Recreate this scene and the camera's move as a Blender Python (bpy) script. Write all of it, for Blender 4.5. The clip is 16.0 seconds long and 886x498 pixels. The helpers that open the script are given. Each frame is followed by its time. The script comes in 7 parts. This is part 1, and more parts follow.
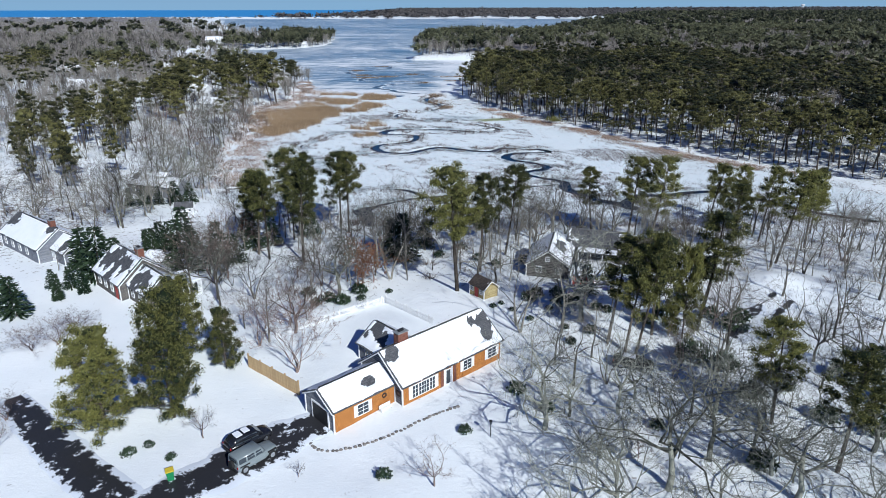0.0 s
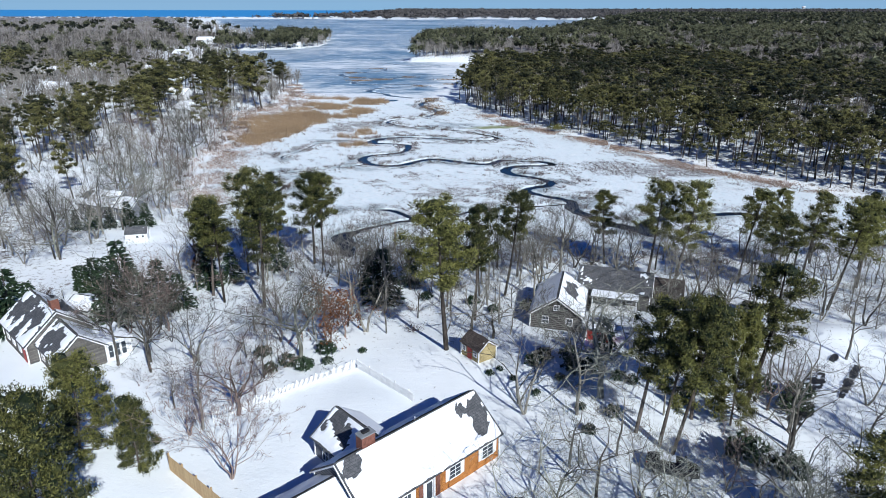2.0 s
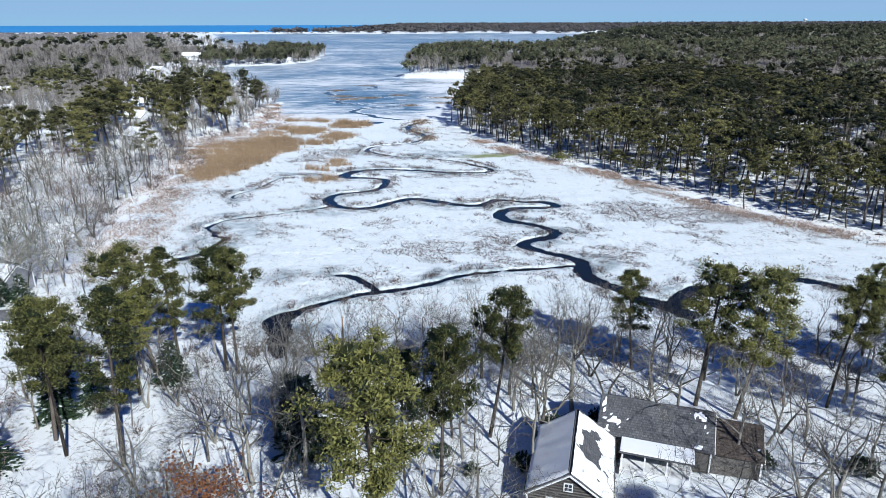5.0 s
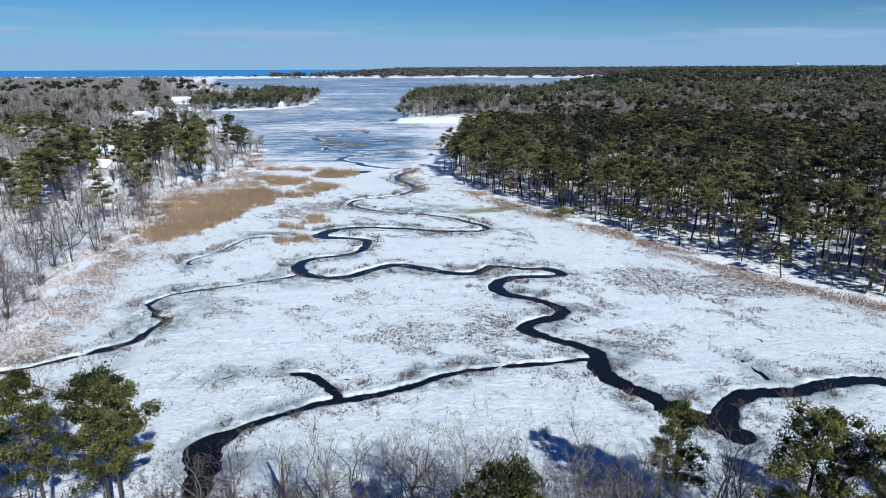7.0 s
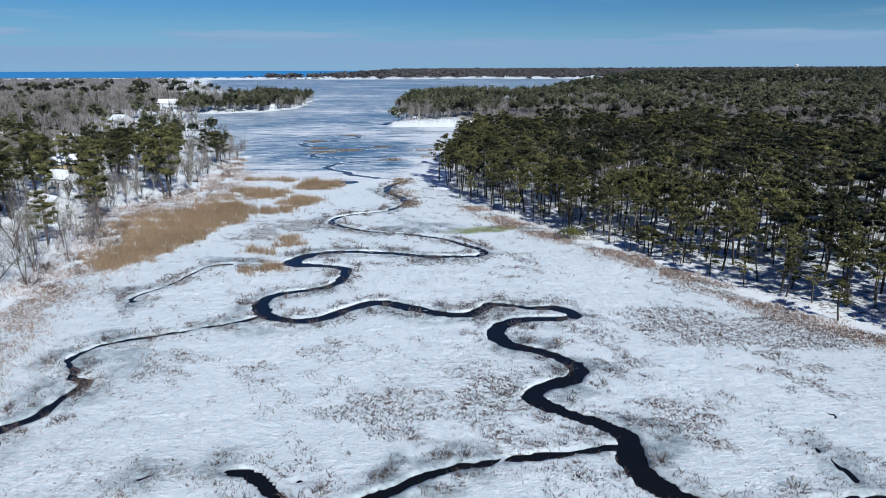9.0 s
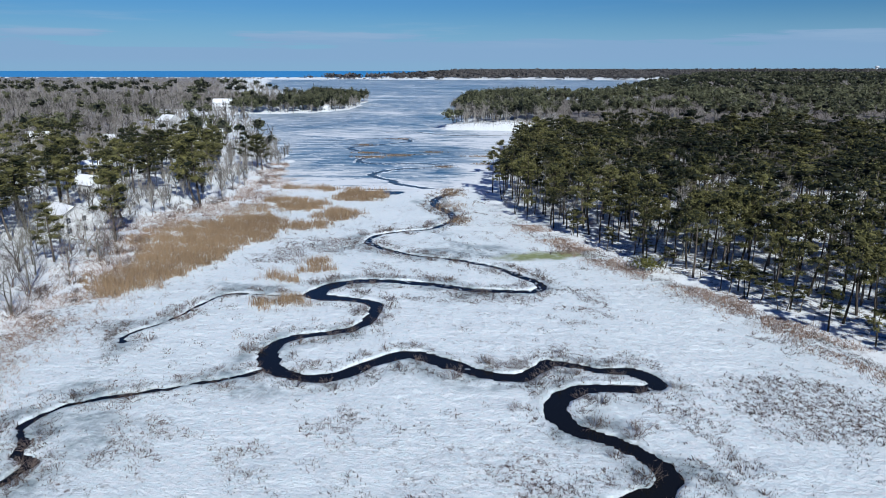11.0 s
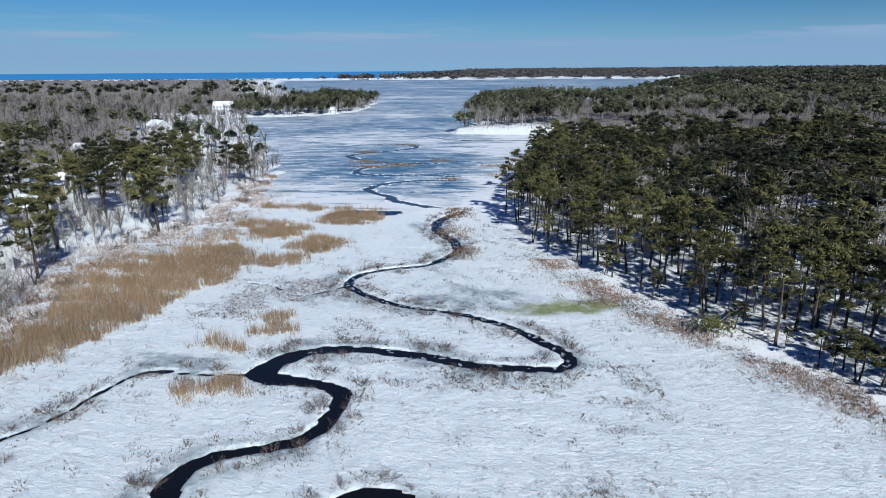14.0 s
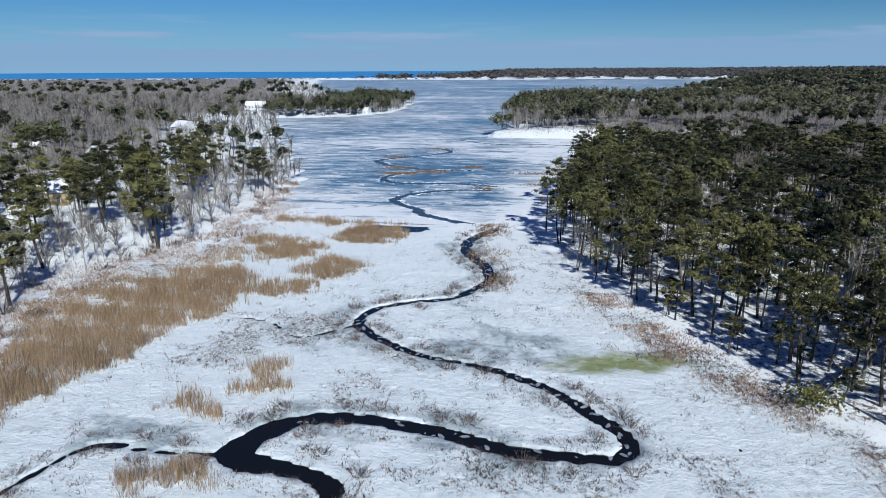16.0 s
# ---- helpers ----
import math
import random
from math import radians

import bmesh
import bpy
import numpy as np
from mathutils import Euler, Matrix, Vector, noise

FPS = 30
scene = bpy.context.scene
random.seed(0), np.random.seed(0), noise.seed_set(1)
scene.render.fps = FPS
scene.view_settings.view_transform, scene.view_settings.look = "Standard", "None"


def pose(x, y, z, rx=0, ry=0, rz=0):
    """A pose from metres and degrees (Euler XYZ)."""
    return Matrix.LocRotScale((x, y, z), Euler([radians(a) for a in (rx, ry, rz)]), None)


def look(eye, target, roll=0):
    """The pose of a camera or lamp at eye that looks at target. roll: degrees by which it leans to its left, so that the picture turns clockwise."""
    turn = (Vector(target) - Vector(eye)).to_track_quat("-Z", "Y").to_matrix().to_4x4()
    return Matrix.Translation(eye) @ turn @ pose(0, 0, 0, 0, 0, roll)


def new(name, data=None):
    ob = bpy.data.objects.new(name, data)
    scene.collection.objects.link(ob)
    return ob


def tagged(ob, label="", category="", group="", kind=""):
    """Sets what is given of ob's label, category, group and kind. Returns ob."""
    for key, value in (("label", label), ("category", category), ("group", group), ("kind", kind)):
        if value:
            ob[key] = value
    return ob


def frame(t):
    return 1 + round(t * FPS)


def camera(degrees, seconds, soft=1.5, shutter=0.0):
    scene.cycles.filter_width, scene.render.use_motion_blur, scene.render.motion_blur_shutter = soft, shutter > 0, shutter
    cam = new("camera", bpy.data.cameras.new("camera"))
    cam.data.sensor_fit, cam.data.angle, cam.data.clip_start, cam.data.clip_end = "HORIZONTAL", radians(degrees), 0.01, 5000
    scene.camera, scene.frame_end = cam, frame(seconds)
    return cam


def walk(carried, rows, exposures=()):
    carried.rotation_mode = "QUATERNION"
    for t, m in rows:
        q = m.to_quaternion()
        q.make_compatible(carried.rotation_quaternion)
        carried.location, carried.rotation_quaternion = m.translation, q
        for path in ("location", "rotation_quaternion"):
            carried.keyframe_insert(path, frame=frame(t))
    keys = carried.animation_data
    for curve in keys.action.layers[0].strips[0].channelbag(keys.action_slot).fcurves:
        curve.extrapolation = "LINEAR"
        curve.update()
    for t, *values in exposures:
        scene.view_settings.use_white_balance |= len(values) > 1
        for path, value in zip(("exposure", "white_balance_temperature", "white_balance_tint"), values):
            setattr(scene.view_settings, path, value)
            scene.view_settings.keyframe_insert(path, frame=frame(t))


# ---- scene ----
cam = camera(67.7, 16.0, soft=0.45)
PATH = [
    (0, (1.683, 0.578, 43.878), (1.633, 2.452, 43.18), -0.1),
    (0.5, (1.778, 5.283, 43.553), (1.73, 7.158, 42.857), 0.1),
    (1, (1.963, 10.124, 43.334), (1.916, 11.998, 42.639), 0.2),
    (1.5, (2.332, 14.992, 43.271), (2.285, 16.866, 42.575), 0.2),
    (2, (2.794, 20.131, 43.14), (2.747, 22.006, 42.444), 0.1),
    (2.5, (3.216, 25.398, 43.074), (3.17, 27.274, 42.382), 0.2),
    (3, (3.617, 31.075, 42.888), (3.573, 32.953, 42.204), 0.3),
    (5.5, (7.431, 60.557, 41.9), (7.376, 62.452, 41.262), -0.2),
    (6, (7.745, 66.259, 41.705), (7.692, 68.167, 41.107), -0.1),
    (6.5, (8.117, 72.159, 41.683), (8.066, 74.076, 41.115), -0.2),
    (7, (8.454, 77.907, 41.565), (8.405, 79.832, 41.023), -0.2),
    (7.5, (8.709, 83.726, 41.532), (8.662, 85.65, 40.991), -0.2),
    (8, (8.803, 89.451, 41.438), (8.759, 91.376, 40.898), -0.2),
    (8.5, (9.102, 95.116, 41.438), (9.058, 97.041, 40.898), -0.2),
    (9, (9.377, 100.926, 41.389), (9.333, 102.852, 40.85), -0.2),
    (9.5, (9.587, 106.807, 41.294), (9.523, 108.732, 40.756), -0.2),
    (10, (9.563, 112.592, 41.166), (9.434, 114.515, 40.63), -0.0),
    (12.5, (9.805, 142.095, 40.993), (9.565, 144.006, 40.454), -0.3),
    (13, (9.618, 147.699, 40.906), (9.372, 149.609, 40.368), -0.4),
    (13.5, (9.385, 153.273, 40.74), (9.134, 155.183, 40.201), -0.4),
    (14, (9.174, 158.66, 40.473), (8.917, 160.569, 39.936), -0.5),
    (14.5, (8.872, 163.949, 40.394), (8.602, 165.857, 39.857), -0.5),
    (15, (8.556, 169.236, 40.322), (8.25, 171.139, 39.785), -0.5),
    (15.5, (8.084, 174.466, 40.261), (7.74, 176.361, 39.724), -0.5),
    (16, (7.568, 179.685, 40.247), (7.203, 181.577, 39.71), -0.4),
]
walk(cam, [(t, look(eye, target, roll)) for t, eye, target, roll in PATH],
     [(0, -0.17, 5740, 6), (3.0, 0.05, 5760, 6), (5.5, 0.13, 5800, 6), (6.5, 0.06, 5800, 6), (7.5, -0.09, 5800, 6), (9.5, -0.19, 5810, 6), (16, -0.18, 5810, 6)])

# ---- light ----
SUN_EL, SUN_AZ = 34.0, 150.0          # the sun stands behind the walk's start, to its right
world = bpy.data.worlds.new("winter_sky")
scene.world = world
world.use_nodes = True
wn = world.node_tree
sky = wn.nodes.new("ShaderNodeTexSky")
sky.sky_type, sky.sun_disc = "NISHITA", False
sky.sun_elevation, sky.sun_rotation = radians(SUN_EL), radians(SUN_AZ)
sky.altitude, sky.air_density, sky.dust_density, sky.ozone_density = 0, 1.0, 0.0, 5.0
back = wn.nodes["Background"]
back.inputs["Strength"].default_value = 0.055
# a cold clear sky, with long thin bands of cloud low over the bay
tc = wn.nodes.new("ShaderNodeTexCoord")
xyz = wn.nodes.new("ShaderNodeSeparateXYZ")
wn.links.new(tc.outputs["Generated"], xyz.inputs[0])
mp = wn.nodes.new("ShaderNodeMapping")
mp.inputs["Scale"].default_value = (2.2, 2.2, 34)
wn.links.new(tc.outputs["Generated"], mp.inputs["Vector"])
cn = wn.nodes.new("ShaderNodeTexNoise")
cn.inputs["Scale"].default_value, cn.inputs["Detail"].default_value, cn.inputs["Roughness"].default_value = 1.6, 6, 0.55
wn.links.new(mp.outputs[0], cn.inputs["Vector"])


def world_range(value, lo, hi, a, b):
    r = wn.nodes.new("ShaderNodeMapRange")
    r.interpolation_type = "SMOOTHSTEP"
    for i, v in enumerate((lo, hi, a, b)):
        r.inputs[i + 1].default_value = v
    wn.links.new(value, r.inputs[0])
    return r.outputs[0]


def world_mul(a, b):
    m = wn.nodes.new("ShaderNodeMath")
    m.operation = "MULTIPLY"
    wn.links.new(a, m.inputs[0])
    wn.links.new(b, m.inputs[1])
    return m.outputs[0]


def world_mix(fac, a, b, kind="MIX"):
    m = wn.nodes.new("ShaderNodeMix")
    m.data_type, m.blend_type = "RGBA", kind
    for slot, v in ((0, fac), (6, a), (7, b)):
        if isinstance(v, float):
            m.inputs[slot].default_value = v
        elif isinstance(v, tuple):
            m.inputs[slot].default_value = (*v, 1)
        else:
            wn.links.new(v, m.inputs[slot])
    return m.outputs[2]


cold = world_mix(1.0, sky.outputs[0], (0.50, 0.84, 1.21), "MULTIPLY")
# the clear winter sky deepens towards the zenith
cold = world_mix(world_range(xyz.outputs["Z"], 0.16, 0.75, 0.0, 1.0), cold, world_mix(1.0, cold, (0.24, 0.46, 0.86), "MULTIPLY"))
haze = world_range(xyz.outputs["Z"], 0.0, 0.085, 0.8, 0.0)
low = world_mix(haze, cold, (5.4, 8.9, 12.4))
# a low lavender cloud bank with a ragged top, and thin bright streaks above it
edge = wn.nodes.new("ShaderNodeMath")
edge.operation = "MULTIPLY_ADD"
wn.links.new(cn.outputs["Fac"], edge.inputs[0])
edge.inputs[1].default_value = -0.11
wn.links.new(xyz.outputs["Z"], edge.inputs[2])
bank = world_mul(world_range(edge.outputs[0], -0.026, -0.019, 0.75, 0.0), world_range(xyz.outputs["Z"], -0.005, 0.012, 0.4, 1.0))
low = world_mix(bank, low, (5.5, 7.9, 11.4))
band = world_mul(world_range(cn.outputs["Fac"], 0.52, 0.70, 0.0, 0.55), world_mul(world_range(xyz.outputs["Z"], 0.02, 0.035, 0.0, 1.0), world_range(xyz.outputs["Z"], 0.04, 0.085, 1.0, 0.10)))
wn.links.new(world_mix(band, low, (7.0, 9.2, 12.0)), back.inputs["Color"])

lamp = bpy.data.lights.new("sun", "SUN")
lamp.energy, lamp.angle, lamp.color = 5.7, radians(0.53), (1.0, 0.95, 0.87)
sun = new("sun", lamp)
sa, se = radians(SUN_AZ), radians(SUN_EL)
SUN_DIR = Vector((math.sin(sa) * math.cos(se), math.cos(sa) * math.cos(se), math.sin(se)))
sun.matrix_world = look(SUN_DIR * 400, (0, 0, 0))

# ---- materials ----
def material(name, rough=0.8, metal=0.0, spec=0.3):
    m = bpy.data.materials.new(name)
    m.use_nodes = True
    b = m.node_tree.nodes["Principled BSDF"]
    b.inputs["Roughness"].default_value, b.inputs["Metallic"].default_value = rough, metal
    b.inputs["Specular IOR Level"].default_value = spec
    return m, m.node_tree, b


def node(nt, kind, **values):
    n = nt.nodes.new("ShaderNode" + kind)
    for k, v in values.items():
        if k in n.inputs:
            n.inputs[k].default_value = v
    return n


def noise_at(nt, scale, detail=4.0, rough=0.55, stretch=None, coords="Object"):
    tc = nt.nodes.new("ShaderNodeTexCoord")
    out = tc.outputs[coords]
    if stretch:
        mp = nt.nodes.new("ShaderNodeMapping")
        mp.inputs["Scale"].default_value = stretch
        nt.links.new(out, mp.inputs["Vector"])
        out = mp.outputs[0]
    n = node(nt, "TexNoise", Scale=scale, Detail=detail, Roughness=rough)
    nt.links.new(out, n.inputs["Vector"])
    return n.outputs["Fac"]


def ramp(nt, fac, stops):
    r = nt.nodes.new("ShaderNodeValToRGB")
    els = r.color_ramp.elements
    while len(els) < len(stops):
        els.new(0.5)
    for e, (p, c) in zip(els, stops):
        e.position, e.color = p, (*c, 1) if len(c) == 3 else c
    nt.links.new(fac, r.inputs[0])
    return r.outputs[0]


def grey(nt, fac, lo, hi, a=0.0, b=1.0):
    r = nt.nodes.new("ShaderNodeMapRange")
    r.inputs[1].default_value, r.inputs[2].default_value = lo, hi
    r.inputs[3].default_value, r.inputs[4].default_value = a, b
    nt.links.new(fac, r.inputs[0])
    return r.outputs[0]


def mix(nt, fac, a, b):
    m = nt.nodes.new("ShaderNodeMix")
    m.data_type = "RGBA"
    for slot, v in ((0, fac), (6, a), (7, b)):
        if isinstance(v, (int, float)):
            m.inputs[slot].default_value = v
        elif isinstance(v, tuple):
            m.inputs[slot].default_value = (*v, 1)
        else:
            nt.links.new(v, m.inputs[slot])
    return m.outputs[2]


def calc(nt, op, a, b=0.0):
    m = nt.nodes.new("ShaderNodeMath")
    m.operation = op
    for i, v in enumerate((a, b)):
        if isinstance(v, (int, float)):
            m.inputs[i].default_value = v
        else:
            nt.links.new(v, m.inputs[i])
    return m.outputs[0]


def bump(nt, b, fac, strength=0.4, distance=0.1, after=None):
    n = node(nt, "Bump", Strength=strength, Distance=distance)
    nt.links.new(fac, n.inputs["Height"])
    if after:
        nt.links.new(after, n.inputs["Normal"])
    nt.links.new(n.outputs[0], b.inputs["Normal"])
    return n.outputs[0]


def attribute(nt, name):
    a = nt.nodes.new("ShaderNodeAttribute")
    a.attribute_name = name
    return a.outputs["Fac"]


def paint(nt, b, colour):
    if isinstance(colour, tuple):
        b.inputs["Base Color"].default_value = (*colour, 1)
    else:
        nt.links.new(colour, b.inputs["Base Color"])


def varied(name, dark, light, scale=3.0, rough=0.8, relief=0.0, metal=0.0, spec=0.3, by_object=0.0, stretch=None, fine=None):
    """A surface of two tones in soft patches, with a finer grain on top."""
    m, nt, b = material(name, rough, metal, spec)
    big, small = noise_at(nt, scale, 3, stretch=stretch), noise_at(nt, fine or scale * 9, 4, 0.65, stretch=stretch)
    both = calc(nt, "ADD", calc(nt, "MULTIPLY", big, 0.6), calc(nt, "MULTIPLY", small, 0.4))
    if by_object:
        info = nt.nodes.new("ShaderNodeObjectInfo")
        both = calc(nt, "ADD", both, grey(nt, info.outputs["Random"], 0, 1, -by_object, by_object))
    paint(nt, b, ramp(nt, both, [(0.32, dark), (0.68, light)]))
    if relief:
        bump(nt, b, both, 0.6, relief)
    return m


def make_ground():
    m, nt, b = material("snow_ground", 0.6, spec=0.25)
    drift, lump, grain = noise_at(nt, 0.07, 3), noise_at(nt, 0.75, 6, 0.66, (1.0, 1.6, 1)), noise_at(nt, 2.3, 7, 0.74, (1.0, 1.5, 1))
    snow = ramp(nt, drift, [(0.3, (0.82, 0.86, 0.88)), (0.7, (0.90, 0.92, 0.93))])
    # wind-packed icy crust on the open marsh
    crust = calc(nt, "MULTIPLY", attribute(nt, "crust"), grey(nt, noise_at(nt, 0.8, 6, 0.7, (1, 2.0, 1)), 0.40, 0.64))
    snow = mix(nt, crust, snow, (0.72, 0.82, 0.85))
    # grey slush and thin ice beside the creeks
    slush = calc(nt, "MULTIPLY", attribute(nt, "slush"), grey(nt, noise_at(nt, 0.14, 6, 0.6), 0.42, 0.54))
    col = mix(nt, slush, snow, mix(nt, grey(nt, noise_at(nt, 0.7, 5), 0.35, 0.65), (0.27, 0.33, 0.36), (0.55, 0.62, 0.65)))
    algae = calc(nt, "MULTIPLY", attribute(nt, "algae"), grey(nt, noise_at(nt, 0.35, 4), 0.18, 0.5))
    col = mix(nt, algae, col, mix(nt, noise_at(nt, 0.6, 3), (0.16, 0.19, 0.05), (0.38, 0.42, 0.24)))
    # dead marsh grass that pokes through the snow in patches
    stalk = grey(nt, calc(nt, "ADD", attribute(nt, "grass"), grey(nt, noise_at(nt, 0.3, 5, 0.7), 0.3, 0.7, -0.45, 0.45)), 0.34, 0.85)
    speck = grey(nt, noise_at(nt, 1.3, 9, 0.88, (1, 0.8, 1)), 0.515, 0.55)
    col = mix(nt, calc(nt, "MULTIPLY", calc(nt, "MULTIPLY", stalk, speck), 0.95), col, mix(nt, noise_at(nt, 0.8), (0.05, 0.036, 0.03), (0.19, 0.13, 0.105)))
    few = calc(nt, "MULTIPLY", attribute(nt, "crust"), grey(nt, noise_at(nt, 1.3, 8, 0.87), 0.585, 0.615))
    col = mix(nt, calc(nt, "MULTIPLY", few, 0.7), col, (0.22, 0.16, 0.13))
    # leaf litter, twigs and brush on the floor of the woods
    litter = calc(nt, "ADD", attribute(nt, "litter"), grey(nt, noise_at(nt, 1.1, 6, 0.75), 0.3, 0.7, -0.55, 0.55))
    col = mix(nt, grey(nt, litter, 0.40, 0.62, 0.0, 0.92), col, mix(nt, noise_at(nt, 0.6), (0.10, 0.075, 0.055), (0.21, 0.17, 0.14)))
    mud = attribute(nt, "mud")
    col = mix(nt, mud, col, mix(nt, grain, (0.03, 0.025, 0.02), (0.09, 0.075, 0.06)))
    paint(nt, b, col)
    rough_part = grey(nt, attribute(nt, "crust"), 0, 1, 0.22, 1.0)
    first = bump(nt, b, calc(nt, "MULTIPLY", lump, rough_part), 0.85, 0.28)
    bump(nt, b, calc(nt, "MULTIPLY", grain, rough_part), 0.85, 0.19, after=first)
    return m


def make_ice():
    m, nt, b = material("bay_ice", 0.35, spec=0.4)
    wide = noise_at(nt, 0.013, 5, 0.62, (0.5, 1.0, 1))
    thin = noise_at(nt, 0.10, 9, 0.72, (0.5, 1.5, 1))
    both = calc(nt, "ADD", calc(nt, "MULTIPLY", wide, 0.42), calc(nt, "MULTIPLY", thin, 0.58))
    # snow lies thicker near the marsh
    both = calc(nt, "ADD", both, calc(nt, "MULTIPLY", attribute(nt, "snowy"), 0.16))
    # pressure ridges and narrow dark leads
    fold = noise_at(nt, 0.035, 6, 0.62, (0.45, 1.7, 1))
    lead = grey(nt, calc(nt, "ABSOLUTE", calc(nt, "SUBTRACT", fold, 0.5), 0.0), 0.004, 0.022, 1, 0)
    ridge = grey(nt, calc(nt, "ABSOLUTE", calc(nt, "SUBTRACT", noise_at(nt, 0.06, 6, 0.66, (0.4, 1.5, 1)), 0.47), 0.0), 0.003, 0.016, 1, 0)
    both = calc(nt, "ADD", both, calc(nt, "SUBTRACT", calc(nt, "MULTIPLY", ridge, 0.14), calc(nt, "MULTIPLY", lead, 0.12)))
    paint(nt, b, ramp(nt, both, [(0.38, (0.07, 0.14, 0.21)), (0.455, (0.24, 0.33, 0.42)), (0.52, (0.46, 0.53, 0.59)), (0.585, (0.78, 0.81, 0.84))]))
    rough = grey(nt, both, 0.42, 0.6, 0.28, 0.75)
    nt.links.new(rough, b.inputs["Roughness"])
    bump(nt, b, thin, 0.3, 0.15)
    return m


def make_water(name, colour, rough, scale, relief, spec=0.5):
    m, nt, b = material(name, rough, spec=spec)
    paint(nt, b, colour)
    bump(nt, b, noise_at(nt, scale, 3), 0.25, relief)
    return m


def make_foliage(name, dark, light, snow=0.0):
    m, nt, b = material(name, 0.65, spec=0.2)
    info = nt.nodes.new("ShaderNodeObjectInfo")
    geo = nt.nodes.new("ShaderNodeNewGeometry")
    v = calc(nt, "ADD", calc(nt, "MULTIPLY", geo.outputs["Random Per Island"], 0.5), calc(nt, "MULTIPLY", noise_at(nt, 0.35, 2), 0.5))
    v = calc(nt, "ADD", v, grey(nt, info.outputs["Random"], 0, 1, -0.2, 0.2))
    v = calc(nt, "ADD", v, grey(nt, noise_at(nt, 0.05, 3), 0.3, 0.7, -0.14, 0.14))
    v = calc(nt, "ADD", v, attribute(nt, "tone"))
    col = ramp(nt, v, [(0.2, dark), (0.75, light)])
    if snow:
        col = mix(nt, grey(nt, geo.outputs["Random Per Island"], 1 - snow, 1 - snow + 0.01), col, (0.8, 0.82, 0.86))
    paint(nt, b, col)
    return m


def make_bark(name, dark, light):
    m, nt, b = material(name, 0.9, spec=0.15)
    info = nt.nodes.new("ShaderNodeObjectInfo")
    v = calc(nt, "ADD", noise_at(nt, 5, 5, 0.7, (1, 1, 0.25)), grey(nt, info.outputs["Random"], 0, 1, -0.2, 0.2))
    v = calc(nt, "ADD", v, attribute(nt, "tone"))
    paint(nt, b, ramp(nt, v, [(0.3, dark), (0.72, light)]))
    bump(nt, b, noise_at(nt, 14, 4, 0.6, (1, 1, 0.3)), 0.6, 0.03)
    return m


M = {
    "ground": make_ground(), "ice": make_ice(),
    "creek": make_water("creek_water", (0.008, 0.009, 0.010), 0.08, 1.2, 0.02, 0.22),
    "sea": make_water("sea_water", (0.04, 0.25, 0.56), 0.7, 0.05, 0.4),
    "snow": varied("roof_snow", (0.78, 0.81, 0.86), (0.87, 0.88, 0.9), 0.5, 0.6, 0.06, spec=0.25),
    "pine": make_foliage("pine_needles", (0.009, 0.013, 0.006), (0.185, 0.172, 0.062)),
    # far needles are darker and greyer: canopy self-shade and haze put into colour
    "pine_far": make_foliage("far_needles_shaded", (0.012, 0.017, 0.011), (0.13, 0.133, 0.075)), "pine_bright": make_foliage("yellow_green_lit_needles", (0.010, 0.016, 0.006), (0.19, 0.185, 0.054)),
    "spruce": make_foliage("spruce_needles", (0.010, 0.024, 0.014), (0.045, 0.07, 0.035), snow=0.06),
    "russet": make_foliage("dead_oak_leaves", (0.10, 0.04, 0.015), (0.28, 0.12, 0.05)),
    "reed": make_foliage("dry_reed", (0.075, 0.05, 0.033), (0.35, 0.25, 0.155)),
    "shrub": make_foliage("marsh_shrub_twigs", (0.065, 0.05, 0.045), (0.20, 0.155, 0.13)),
    "pine_bark": make_bark("pine_bark", (0.022, 0.018, 0.015), (0.125, 0.105, 0.09)),
    "grey_bark": make_bark("grey_bark", (0.04, 0.036, 0.032), (0.27, 0.255, 0.22)),
    "brown_bark": make_bark("brown_bark", (0.06, 0.045, 0.04), (0.27, 0.205, 0.18)),
    "pale_oak": make_bark("lichened_oak_bark", (0.05, 0.05, 0.042), (0.34, 0.345, 0.29)), "asphalt": None, "thin_ice": varied("thin_grey_ice", (0.10, 0.12, 0.14), (0.42, 0.46, 0.5), 0.6, 0.35, spec=0.4), "stubble": make_foliage("dead_marsh_stubble", (0.03, 0.022, 0.018), (0.15, 0.098, 0.078)), "fringe": make_foliage("tan_grass", (0.17, 0.11, 0.08), (0.38, 0.27, 0.20)), "raw_wood": varied("raw_orange_wood", (0.42, 0.20, 0.07), (0.60, 0.33, 0.13), 4, 0.8), "dark_ice": varied("dark_clear_ice", (0.012, 0.02, 0.03), (0.075, 0.105, 0.135), 0.5, 0.3, spec=0.4), "far_twig": make_bark("far_twigs", (0.05, 0.046, 0.042), (0.29, 0.27, 0.245)), "pale_twig": make_bark("pale_twigs", (0.14, 0.125, 0.105), (0.36, 0.33, 0.29)), "far": varied("far_woods", (0.035, 0.036, 0.036), (0.12, 0.108, 0.105), 0.02, 0.9),
}


def make_asphalt():
    m, nt, b = material("wet_asphalt", 0.55, spec=0.4)
    tar = mix(nt, noise_at(nt, 8, 5), (0.012, 0.012, 0.014), (0.04, 0.04, 0.045))
    old = grey(nt, calc(nt, "ADD", noise_at(nt, 0.8, 6, 0.68, (1.0, 1.0, 1)), grey(nt, attribute(nt, "rim"), 0.45, 1.0, -0.02, 0.24)), 0.56, 0.61)
    paint(nt, b, mix(nt, old, tar, (0.74, 0.78, 0.84)))
    bump(nt, b, noise_at(nt, 20, 4), 0.3, 0.02)
    return m


